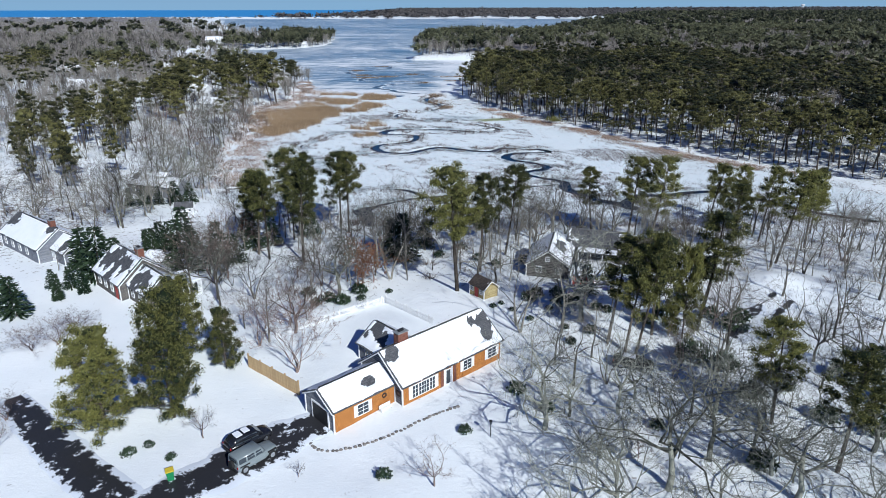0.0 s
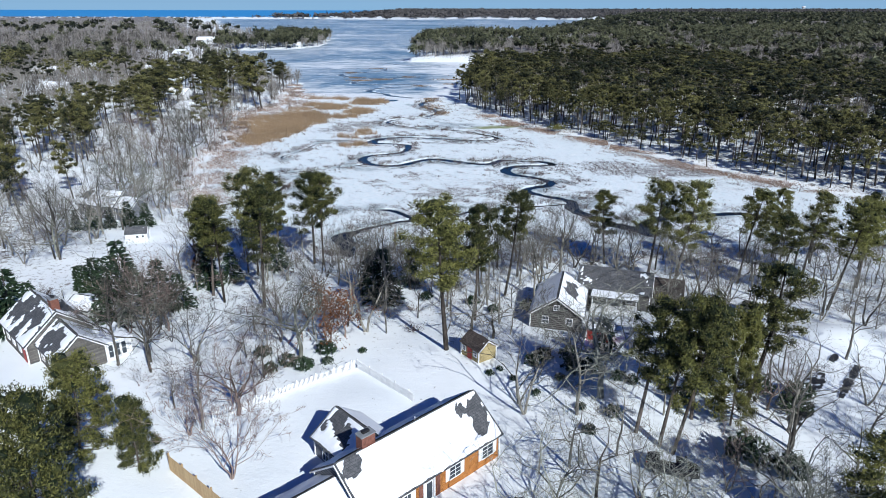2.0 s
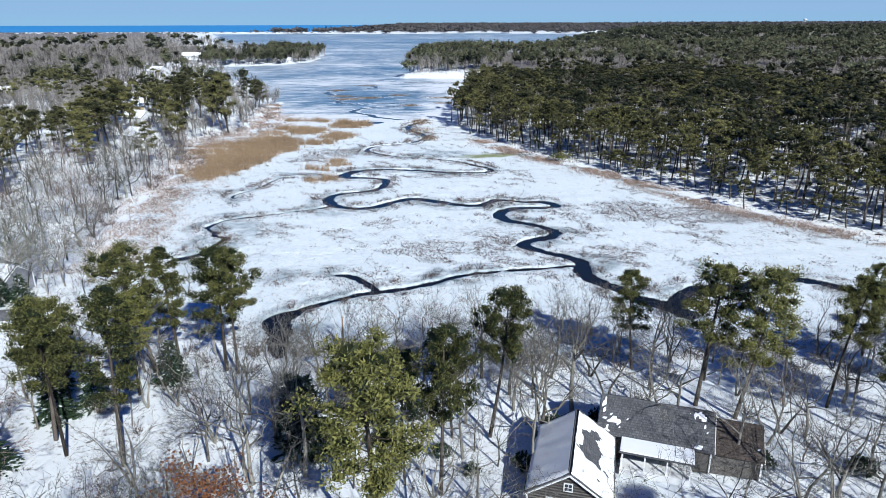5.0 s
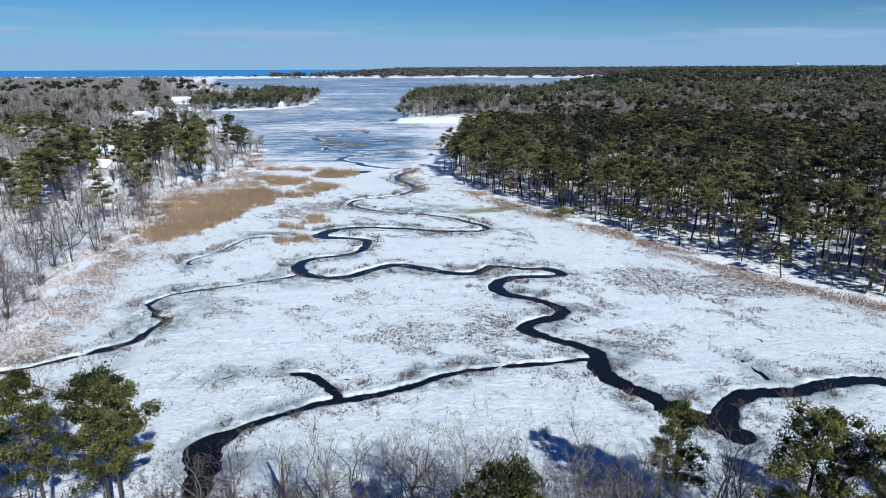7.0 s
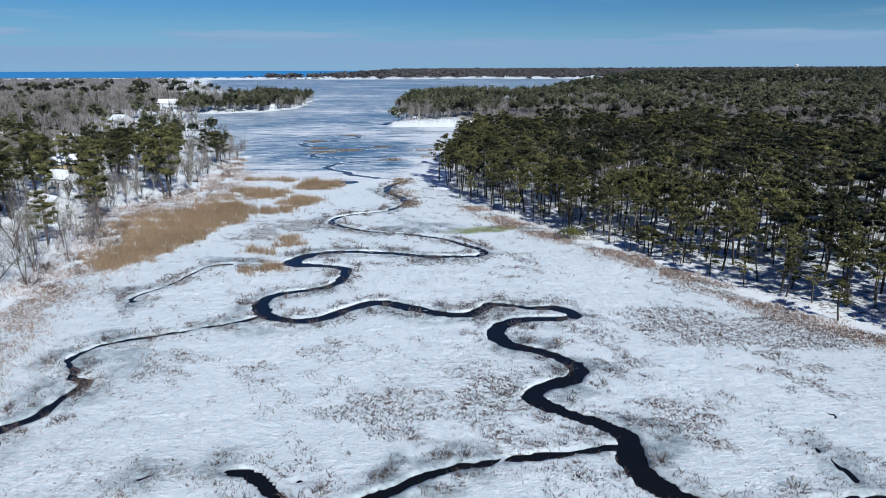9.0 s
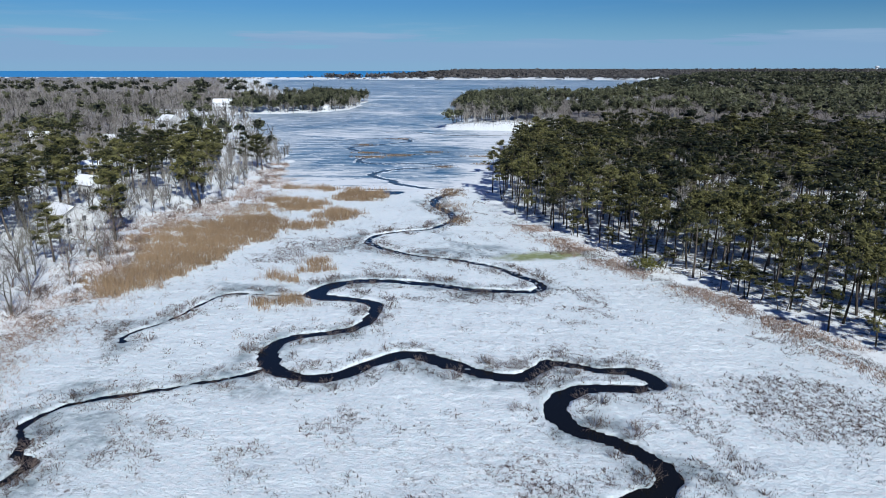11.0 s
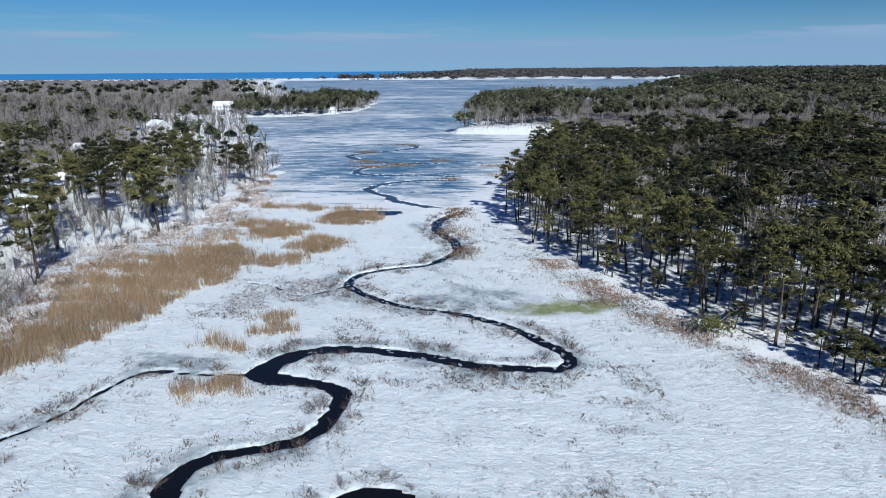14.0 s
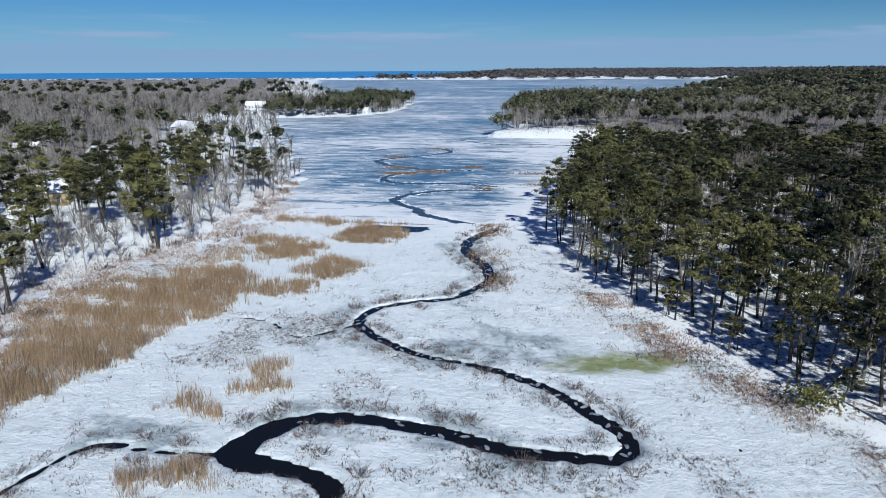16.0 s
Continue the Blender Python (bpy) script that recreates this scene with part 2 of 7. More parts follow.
M["asphalt"] = make_asphalt()

# ---- the land ----
# shorelines of the marsh and the bay, as plan points (y, x), south shore as (x, y)
SHORE_W = [(100, -75), (145, -61), (165, -58), (182, -61), (207, -68), (241, -72), (262, -79), (280, -85), (294, -84), (307, -80), (318, -74), (330, -76), (356, -79), (378, -83), (404, -91),
           (480, -121), (555, -166), (604, -182), (680, -228), (695, -196), (717, -164), (752, -150), (905, -160), (940, -210), (1100, -330), (1400, -480), (2000, -700), (2600, -900)]
SHORE_E = [(100, 140), (172, 100), (191, 82), (203, 70), (231, 55), (250, 44), (262, 33), (277, 24), (287, 18), (300, 14), (312, 7), (330, 5), (348, 4), (406, 7), (500, 18), (560, 22),
           (566, -44), (590, -44), (610, -30), (700, -45), (840, -55), (862, -20), (900, 60), (1000, 118), (1090, 128), (1300, 185), (1600, 300), (2000, 480), (2600, 800)]
SHORE_S = [(-100, 170), (-62, 152), (-40, 138), (-15, 132), (20, 130), (45, 133), (70, 137), (100, 132), (150, 120)]


def step01(v):
    v = np.clip(v, 0, 1)
    return v * v * (3 - 2 * v)


def spline(points, spacing=0.5):
    """Points of a smooth curve through plan points, evenly close."""
    p = np.array(points, float)
    q = np.vstack([2 * p[0] - p[1], p, 2 * p[-1] - p[-2]])
    out = []
    for a, b, c, d in zip(q[:-3], q[1:-2], q[2:-1], q[3:]):
        n = max(2, int(np.hypot(*(c - b)[:2]) / spacing))
        t = np.linspace(0, 1, n, endpoint=False)[:, None]
        out.append(0.5 * (2 * b + (c - a) * t + (2 * a - 5 * b + 4 * c - d) * t ** 2 + (3 * b - a - 3 * c + d) * t ** 3))
    return np.vstack(out + [p[-1:]])


def waves(x, y, size, seed=0):
    """Smooth plan noise, about -1 to 1."""
    r = np.random.RandomState(seed)
    s = 0
    for k in range(7):
        a, f, ph = r.uniform(0, math.pi * 2), r.uniform(0.6, 1.9) * 2 * math.pi / size, r.uniform(0, 6.3)
        s = s + np.sin((x * math.cos(a) + y * math.sin(a)) * f + ph)
    return s / 3.2


def outside(x, y):
    """Metres from the marsh or bay out on to the land, west, east and south (negative inside)."""
    wob = waves(x, y, 23, 4) * 2.0 * np.clip((y - 100) / 100, 0.2, 3)
    w = np.interp(y, *np.array(SHORE_W).T) - x + wob
    e = x - np.interp(y, *np.array(SHORE_E).T) + wob
    s = np.interp(x, *np.array(SHORE_S).T) - y + wob * 0.7
    return w, e, s


def land(x, y):
    """Height of the open ground, creeks not yet cut."""
    w, e, s = outside(x, y)
    far = step01((y - 420) / 300)
    zw = 4.2 * step01(w / 70) - 1.5 * far * step01(w / 200)
    ze = 3.2 * step01(e / 90) + 3 * step01((x - 60 - 0.06 * y) / 260) * step01((y - 380) / 420) + 6 * step01((x - 130) / 420) * step01((y - 650) / 700)
    ze = ze + 2.6 * step01((e - 3) / 14) * step01((y - 540) / 15) * step01((900 - y) / 60)
    zs = 3.0 * step01(s / 56)
    z = np.maximum(np.maximum(zw, ze), zs)
    inside = np.maximum(np.maximum(w, e), s)
    z = np.where(inside < 0, 0.12 + np.clip(inside, -3, 0) * 0.03, z + 0.12)
    z = z - 0.9 * step01((y - 338 + 14 * waves(x, y, 60, 9) + 5 * waves(x, y, 17, 8)) / 50) * step01(-inside / 3)
    z = z + 0.22 * waves(x, y, 30, 1) * step01(inside / 6) + 0.05 * waves(x, y, 9, 2) + 0.025 * waves(x, y, 3.1, 3)
    north = step01((y - 2070 - 40 * waves(x, y, 500, 6)) / 60)
    barrier = north * (1 - step01((y - 2260) / 120) * step01((-300 - x) / 250))
    z = np.where(y > 1950, np.maximum(np.where(inside < 0, -1.0, (z + 1.5) * (1 - step01((y - 2000) / 200)) - 1.5), -1.5 + 4.5 * barrier), z)
    z = z + 3 * step01((x - 900) / 1100) * step01((y - 3300) / 1000)
    z = z + 1.2 * np.exp(-((x - 52) / 5) ** 2 - ((y - 98) / 4) ** 2) + 0.7 * np.exp(-((x - 45) / 3) ** 2 - ((y - 90) / 5) ** 2)
    return z


def ground_z(x, y):
    return float(land(np.array([float(x)]), np.array([float(y)]))[0])


# creeks: plan points (x, y, width)
MAIN_A = [(41, 146.5, 4.2), (39, 149.5, 4.2), (35, 152.2, 3.6), (33.2, 155.8, 3.2), (29.7, 159.7, 3.4), (28.4, 164, 3.6), (28.9, 168.8, 3.0), (26.4, 171.6, 2.4), (23, 173.9, 2.4), (19.4, 177.4, 3.2), (20.4, 180.6, 3.0),
          (25.1, 183.6, 3.2), (26.4, 187, 2.8), (22.7, 191.6, 2.6), (17, 194.9, 3.0), (15.6, 199.7, 3.6), (18.8, 204.6, 3.0), (25.4, 205.6, 2.4), (29.6, 206.8, 2.6), (27.1, 210.3, 3.0), (22.3, 210.6, 2.0), (18.9, 211.8, 1.8), (15.4, 212.3, 2.6)]
MAIN_B = [(15.4, 212.3, 2.8), (11.6, 207.6, 2.8), (7, 207.4, 2.6), (1, 210.4, 3.4), (-5.2, 213, 3.4), (-9.7, 209.6, 3.0), (-14.5, 204.5, 3.2), (-19.3, 204.3, 2.4), (-23.9, 207.1, 3.4), (-26, 212.2, 3.2), (-24.4, 217, 2.4), (-18.6, 219.8, 2.0),
          (-15.1, 222.4, 2.4), (-13.8, 227.5, 2.4), (-14.6, 233.5, 2.6), (-20.5, 235.6, 2.8), (-26.2, 236.6, 4.4), (-25.6, 241, 4.2), (-21.5, 245.4, 3.0), (-14, 246.4, 2.8), (-5.4, 245.2, 2.6), (1, 243.2, 2.6), (8, 242.8, 2.2), (13.4, 243, 2.2)]
MAIN_C = [(13.4, 243, 2.2), (15.4, 245, 2.2), (15, 248.3, 2.2), (11.7, 252.1, 2.2), (6.9, 257.2, 2.0), (0.7, 261.2, 1.6), (-5, 263.1, 1.4), (-10.8, 264.6, 1.4), (-16.8, 267.6, 1.7), (-21.4, 271.2, 1.8), (-24.6, 275, 2.0), (-24.6, 281, 1.8), (-19.5, 286, 1.7),
          (-12, 289.8, 1.8), (-8.6, 295.8, 2.2), (-6.6, 302, 2.6), (-9, 310.5, 2.8), (-13.3, 318.3, 3.0), (-15.2, 327.7, 3.0), (-13, 336, 3.0), (-10, 342, 3.2)]
ARM_E = [(90, 138, 2.2), (82, 143, 2.4), (76, 149, 2.6), (70.5, 156.8, 2.8), (65, 160.6, 3.0), (59, 160.0, 3.0), (53, 157.6, 2.8), (46, 156.4, 3.2), (42, 153, 3.4), (40, 149, 4)]
SIDE_W = [(-24.3, 206.3, 1.2), (-27, 203.6, 0.9), (-32, 200.8, 0.9), (-36.7, 198, 1.0), (-42.3, 195.6, 1.0), (-45.7, 193, 1.1), (-47.3, 189.3, 1.2), (-46.4, 186.6, 1.2), (-44.3, 184.9, 1.1), (-43.6, 182.6, 1.2), (-40.9, 181.4, 1.3), (-41.6, 178, 1.3), (-42.4, 172, 2.0), (-45, 169, 2.4), (-48.4, 166.1, 1.4), (-52.4, 163, 1.2), (-57, 160, 1.0)]
UPPER_W = [(-27.1, 236.8, 0.7), (-35.4, 236, 0.7), (-42.6, 235.8, 0.9), (-45.4, 229.4, 0.8), (-46.9, 222.5, 0.8), (-49.7, 217.6, 0.8), (-50.6, 214, 0.9), (-48.4, 211.9, 0.8)]
SOUTH = [(27.6, 166.8, 1.2), (23.8, 165.9, 1.1), (15.5, 164.2, 1.1), (11.5, 163.3, 1.2), (6.7, 161.3, 1.5), (3, 158.6, 1.6), (-0.6, 156.4, 1.6), (-4.1, 154.7, 1.6), (-6.8, 153.9, 2.0), (-9.6, 152.8, 1.7), (-13.2, 150.2, 1.4), (-16.1, 148.2, 1.5), (-18.4, 145.6, 2.6), (-20.4, 142.6, 4.6), (-18.6, 139.2, 3.8), (-18.4, 136.4, 3.4), (-17.8, 133.8, 3.0), (-17.0, 131.6, 1.6)]
BRANCH = [(-7.0, 154.4, 1.7), (-9.6, 158.2, 1.5), (-12.4, 160.9, 1.4), (-14.8, 161.4, 1.1)]
NORTH_W = [(-24.6, 275, 0.5), (-32, 268.5, 0.6), (-40, 273.5, 0.5), (-50, 275, 0.3)]
CRACK = [(49, 168.1, 0.6), (50.0, 164.4, 0.6), (50.6, 161, 0.9)]
HOLES = [(-23.7, 160.1, 1.2), (-23.2, 160.3, 0.8), (-9.7, 163, 0.7), (-6.8, 160, 1.0), (-5.8, 159.8, 0.7)]
CREEKS = [spline(c, 0.4) for c in (MAIN_A, MAIN_B, MAIN_C, ARM_E, SIDE_W, UPPER_W, SOUTH, BRANCH, NORTH_W, CRACK)] + [np.array(HOLES, float)]
CREEK_POINTS = np.vstack(CREEKS)


def creek_gap(x, y):
    """Metres from the nearest creek's edge (negative in the water)."""
    x, y = np.ravel(x), np.ravel(y)
    best = np.full(x.shape, 60.0)
    near = np.nonzero((x > -75) & (x < 100) & (y > 125) & (y < 360))[0]
    order = near[np.argsort(y[near])]
    for chunk in np.array_split(order, max(1, len(order) // 1500)):
        if not len(chunk):
            continue
        cx, cy = x[chunk], y[chunk]
        p = CREEK_POINTS[(CREEK_POINTS[:, 1] > cy.min() - 9) & (CREEK_POINTS[:, 1] < cy.max() + 9)]
        if len(p):
            d = np.sqrt((cx[:, None] - p[:, 0]) ** 2 + (cy[:, None] - p[:, 1]) ** 2) - p[:, 2] * 0.42 + 0.12
            best[chunk] = np.minimum(60, d.min(axis=1))
    return best


def sheet(name, verts, faces, mat, smooth=True, **attributes):
    me = bpy.data.meshes.new(name)
    verts, faces = np.asarray(verts, np.float32), np.asarray(faces, np.int32)
    me.vertices.add(len(verts))
    me.vertices.foreach_set("co", verts.ravel())
    k = faces.shape[1]
    me.loops.add(faces.size)
    me.loops.foreach_set("vertex_index", faces.ravel())
    me.polygons.add(len(faces))
    me.polygons.foreach_set("loop_start", np.arange(0, faces.size, k, dtype=np.int32))
    me.polygons.foreach_set("loop_total", np.full(len(faces), k, np.int32))
    if smooth:
        me.polygons.foreach_set("use_smooth", np.ones(len(faces), bool))
    for key, values in attributes.items():
        a = me.attributes.new(key, "FLOAT", "POINT")
        a.data.foreach_set("value", np.asarray(values, np.float32))
    me.update(calc_edges=True)
    if mat:
        me.materials.append(mat)
    return me


def grid_faces(nx, ny):
    i = (np.arange(ny - 1)[:, None] * nx + np.arange(nx - 1)).ravel()
    return np.stack([i, i + 1, i + nx + 1, i + nx], 1)


def axis(*spans):
    return np.concatenate([np.arange(a, b, s) for a, b, s in spans[:-1]] + [np.array(spans[-1])])


def grow(start, end, first, ratio):
    out, v, s = [], start, first
    while abs(v - start) < abs(end - start):
        out.append(v)
        v, s = v + s * (1 if end > start else -1), s * ratio
    return np.array(out + [end])


def patches(x, y, spots):
    """How deep a place lies in one of the spots (x, y, half axes, weight): 0 outside, up to the weight."""
    best = np.zeros(np.shape(x))
    x, y = x + 2.2 * waves(x, y, 9, 71) + 1.0 * waves(x, y, 3.4, 72), y + 2.2 * waves(x, y, 10, 73) + 1.0 * waves(x, y, 3.1, 74)
    for cx_, cy_, ax_, ay_, wt in spots:
        best = np.maximum(best, wt * np.clip(1.25 - ((x - cx_) / ax_) ** 2 - ((y - cy_) / ay_) ** 2, 0, 1))
    return best


# stubble that stands through the snow, and wet grey ice: x, y, half axes, weight
STUBBLE = [(0.5, 174.4, 9.0, 7.1, 1.0), (-32.2, 185.7, 5.2, 8.7, 0.75), (-19.7, 185.9, 4.9, 3.2, 0.6), (-9.2, 194.0, 2.3, 4.4, 0.7), (45.0, 204.1, 9.5, 10.7, 1.0), (31.4, 199.0, 3.6, 6.4, 0.8), (62.0, 200.2, 15.2, 6.7, 1.0), (55.5, 186.4, 5.1, 6.4, 0.75), (13.4, 177.5, 5.9, 10.2, 0.95), (37.0, 172.3, 5.0, 7.0, 0.8), (21.2, 162.3, 3.6, 2.1, 0.7), (57.7, 179.8, 3.0, 2.4, 0.7), (34.1, 190.5, 3.4, 8.2, 0.8), (-41.5, 262.5, 6.6, 8.3, 0.9), (-31.6, 272.0, 7.0, 6.6, 0.8), (-18.5, 254.5, 5.4, 4.8, 0.7), (-56.2, 219.8, 4.1, 5.2, 0.7), (4.7, 239.0, 11.4, 4.9, 0.7), (25.6, 272.0, 8.8, 6.0, 0.9), (50.4, 237.6, 4.7, 6.8, 0.9), (24.1, 238.5, 2.8, 8.1, 0.5)]
WET = [(-41.3, 184.4, 7.0, 10.9, 1.0), (-45.1, 197.2, 6.7, 4.3, 0.9), (-23.8, 159.8, 3.2, 2.2, 0.6), (-44.0, 239.5, 3.7, 2.5, 1.0), (-8.6, 266.0, 6.6, 6.8, 0.8), (-19.4, 245.5, 7.5, 5.0, 0.8), (-0.2, 270.4, 12.0, 7.1, 0.9)]
gx = np.concatenate([grow(-54, -4900, 0.8, 1.085)[::-1], np.arange(-53.5, 58, 0.5), np.arange(58, 86, 0.8), grow(86, 4900, 0.8, 1.085)])
gy = np.concatenate([grow(-6, -300, 3, 1.25)[::-1], np.arange(-5, 128, 1.8), np.arange(128, 292, 0.54), np.arange(292, 350, 0.8), grow(350, 4900, 1.2, 1.035)])
GX, GY = [g.ravel() for g in np.meshgrid(gx, gy)]
GZ = land(GX, GY)
gap = creek_gap(GX, GY) + 0.22 * waves(GX, GY, 3.6, 11) + 0.07 * waves(GX, GY, 1.7, 12)
GZ = GZ + 0.06 * step01(1 - np.abs(gap - 0.9) / 0.9) - 0.9 * step01((0.26 - gap) / 0.6)
gw, ge, gs = outside(GX, GY)
lump = np.random.RandomState(8).normal(0, 1, len(GX)) * 0.05 + 0.05 * waves(GX, GY, 2.3, 14)
GZ = GZ + np.clip(lump, -0.08, 0.16) * step01(gap / 1.2 - 0.4) * step01(-np.maximum(np.maximum(gw, ge), gs) / 4) * step01((345 - GY) / 20) * (np.abs(GX) < 60)
gin = np.maximum(np.maximum(gw, ge), gs)
marsh = step01(-gin / 4) * step01((350 - GY) / 30)
a_slush = np.maximum(step01((3.6 + 3.5 * waves(GX, GY, 22, 21) - gap) / 4), 1.3 * patches(GX, GY, WET)) * marsh
a_algae = step01(1.6 - np.hypot((GX - 16.5) / 8.5, (GY - 267.5 - 0.25 * (GX - 16.5)) / 3.0) - 0.25 * waves(GX, GY, 7, 5)) * marsh
a_grass = marsh * (np.clip(0.22 + 0.25 * waves(GX, GY, 40, 31), 0.0, 0.5) + 0.75 * patches(GX, GY, STUBBLE)) + 0.7 * step01(1 - np.abs(gin + 2) / 9) * step01((330 - GY) / 40)
a_litter = np.clip(0.2 * step01((GX - 8) / 8) * step01((82 - GY) / 20) * step01((90 - GX) / 20) + 0.25 * step01(gs / 20) * step01((GY - 82) / 30) + 0.16 * step01(gw / 12) + 0.4 * step01(ge / 8) + 0.62 * step01((gin - 40) / 60) * step01((GY - 330) / 120), 0, 1) * step01(gin / 3 + 0.3)
a_mud = step01((0.12 - gap) / 0.3)
ground = tagged(new("ground", sheet("ground", np.stack([GX, GY, GZ], 1), grid_faces(len(gx), len(gy)), M["ground"], crust=marsh, slush=np.clip(a_slush, 0, 1), algae=a_algae, grass=np.clip(a_grass, 0, 1), litter=a_litter, mud=a_mud)),
                "snow-covered ground of salt marsh, woods and house lots", "ground", kind="structure")

cx, cy = np.arange(-80, 110, 2.0), np.arange(126, 344, 2.0)
X, Y = [g.ravel() for g in np.meshgrid(cx, cy)]
tagged(new("water", sheet("creek_water", np.stack([X, Y, X * 0 - 0.13], 1), grid_faces(len(cx), len(cy)), M["creek"])), "dark still water of the winding marsh creek", "water", kind="structure")

ix, iy = np.concatenate([grow(-100, -1500, 6, 1.1)[::-1], np.arange(-96, 40, 4.0), grow(40, 700, 6, 1.1)]), np.concatenate([np.arange(345, 460, 3.0), grow(460, 2140, 4, 1.03)])
X, Y = [g.ravel() for g in np.meshgrid(ix, iy)]
lane = np.exp(-((X + 35 + 0.25 * (Y - 400) - 14 * waves(X, Y, 70, 36)) / 24) ** 2) * step01((Y - 335) / 20) * step01((560 - Y) / 80)
snowy = -0.30 * lane + step01((415 + 18 * waves(X, Y, 60, 33) - Y) / 110) * 1.1 + 1.0 * step01((X + 22 + 10 * waves(X, Y, 50, 35)) / 30) * step01((600 - Y) / 60) - 0.25 * step01((Y - 800) / 500)
bay = tagged(new("water", sheet("bay_ice", np.stack([X, Y, X * 0 - 0.11], 1), grid_faces(len(ix), len(iy)), M["ice"], snowy=snowy)), "frozen bay with wind-streaked blue ice and snow", "ice", kind="structure")

sx, sy = np.linspace(-4900, -250, 60), np.linspace(2200, 4900, 30)
X, Y = [g.ravel() for g in np.meshgrid(sx, sy)]
tagged(new("water", sheet("sea", np.stack([X, Y, X * 0 - 0.5], 1), grid_faces(len(sx), len(sy)), M["sea"])), "deep blue open sea beyond the barrier beach", "sea", kind="structure")

import itertools


# ---- making things ----
def part(name, me, parent=None, label="", at=None):
    """One mesh object, under a thing or a part."""
    ob = new(name, me)
    if parent:
        ob.parent = parent
    if at is not None:
        ob.matrix_basis = at
    return tagged(ob, label)


def thing(name, at, label, category, group="", kind=""):
    ob = new(name)
    ob.empty_display_size = 0.2
    ob.matrix_basis = at
    return tagged(ob, label, category, group, kind)


class Soup:
    """Vertices and faces that grow into one mesh."""

    def __init__(self):
        self.v, self.f, self.dark, self.core_shade = [], [], [], -0.1

    def tube(self, points, radii, sides=5, cap=True):
        n0, pts = len(self.v), [Vector(p) for p in points]
        for i, p in enumerate(pts):
            d = (pts[min(i + 1, len(pts) - 1)] - pts[max(i - 1, 0)]).normalized()
            a = d.orthogonal().normalized()
            b = d.cross(a)
            for k in range(sides):
                q = 2 * math.pi * k / sides
                self.v.append(p + (a * math.cos(q) + b * math.sin(q)) * radii[i])
        for i in range(len(pts) - 1):
            for k in range(sides):
                j = (k + 1) % sides
                self.f.append((n0 + i * sides + k, n0 + i * sides + j, n0 + (i + 1) * sides + j, n0 + (i + 1) * sides + k))
        if cap:
            self.f.append(tuple(n0 + (len(pts) - 1) * sides + k for k in range(sides)))

    def spike(self, p, q, r, sides=3):
        p, q = Vector(p), Vector(q)
        d = (q - p).normalized()
        a = d.orthogonal().normalized()
        b = d.cross(a)
        n0 = len(self.v)
        for k in range(sides):
            w = 2 * math.pi * k / sides
            self.v.append(p + (a * math.cos(w) + b * math.sin(w)) * r)
        self.v.append(q)
        for k in range(sides):
            self.f.append((n0 + k, n0 + (k + 1) % sides, n0 + sides))

    def blade(self, p, q, width, turn):
        p, q = Vector(p), Vector(q)
        d = (q - p).normalized()
        a = d.orthogonal().normalized()
        s = (a * math.cos(turn) + d.cross(a) * math.sin(turn)) * width / 2
        n0 = len(self.v)
        self.v += [p - s, p + s, q]
        self.f.append((n0, n0 + 1, n0 + 2))

    def mesh(self, name, mat, smooth=False):
        me = bpy.data.meshes.new(name)
        me.from_pydata([tuple(v) for v in self.v], [], self.f)
        if smooth:
            me.polygons.foreach_set("use_smooth", np.ones(len(me.polygons), bool))
        me.materials.append(mat)
        # core vertices get a darker tone for the shade deep in the foliage
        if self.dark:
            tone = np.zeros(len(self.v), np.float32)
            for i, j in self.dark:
                tone[i:j] = self.core_shade
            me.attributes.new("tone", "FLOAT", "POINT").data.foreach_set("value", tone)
        return me


def unit(r, up=0.0):
    v = Vector((r.gauss(0, 1), r.gauss(0, 1), r.gauss(0, 1) + up))
    return v.normalized()


def tuft(s, r, c, size, blades, width, up=0.7):
    for _ in range(blades):
        d = unit(r, up)
        s.blade(c - d * size * 0.35, c + d * size * r.uniform(0.6, 1.1), width * r.uniform(0.7, 1.3), r.uniform(0, 3.1))


ICO = [(0, 0.53, 0.85), (0, -0.53, 0.85), (0, 0.53, -0.85), (0, -0.53, -0.85), (0.53, 0.85, 0), (-0.53, 0.85, 0), (0.53, -0.85, 0), (-0.53, -0.85, 0), (0.85, 0, 0.53), (0.85, 0, -0.53), (-0.85, 0, 0.53), (-0.85, 0, -0.53)]
ICO_FACES = [f for f in itertools.combinations(range(12), 3) if all((Vector(ICO[i]) - Vector(ICO[j])).length < 1.2 for i, j in itertools.combinations(f, 2))]


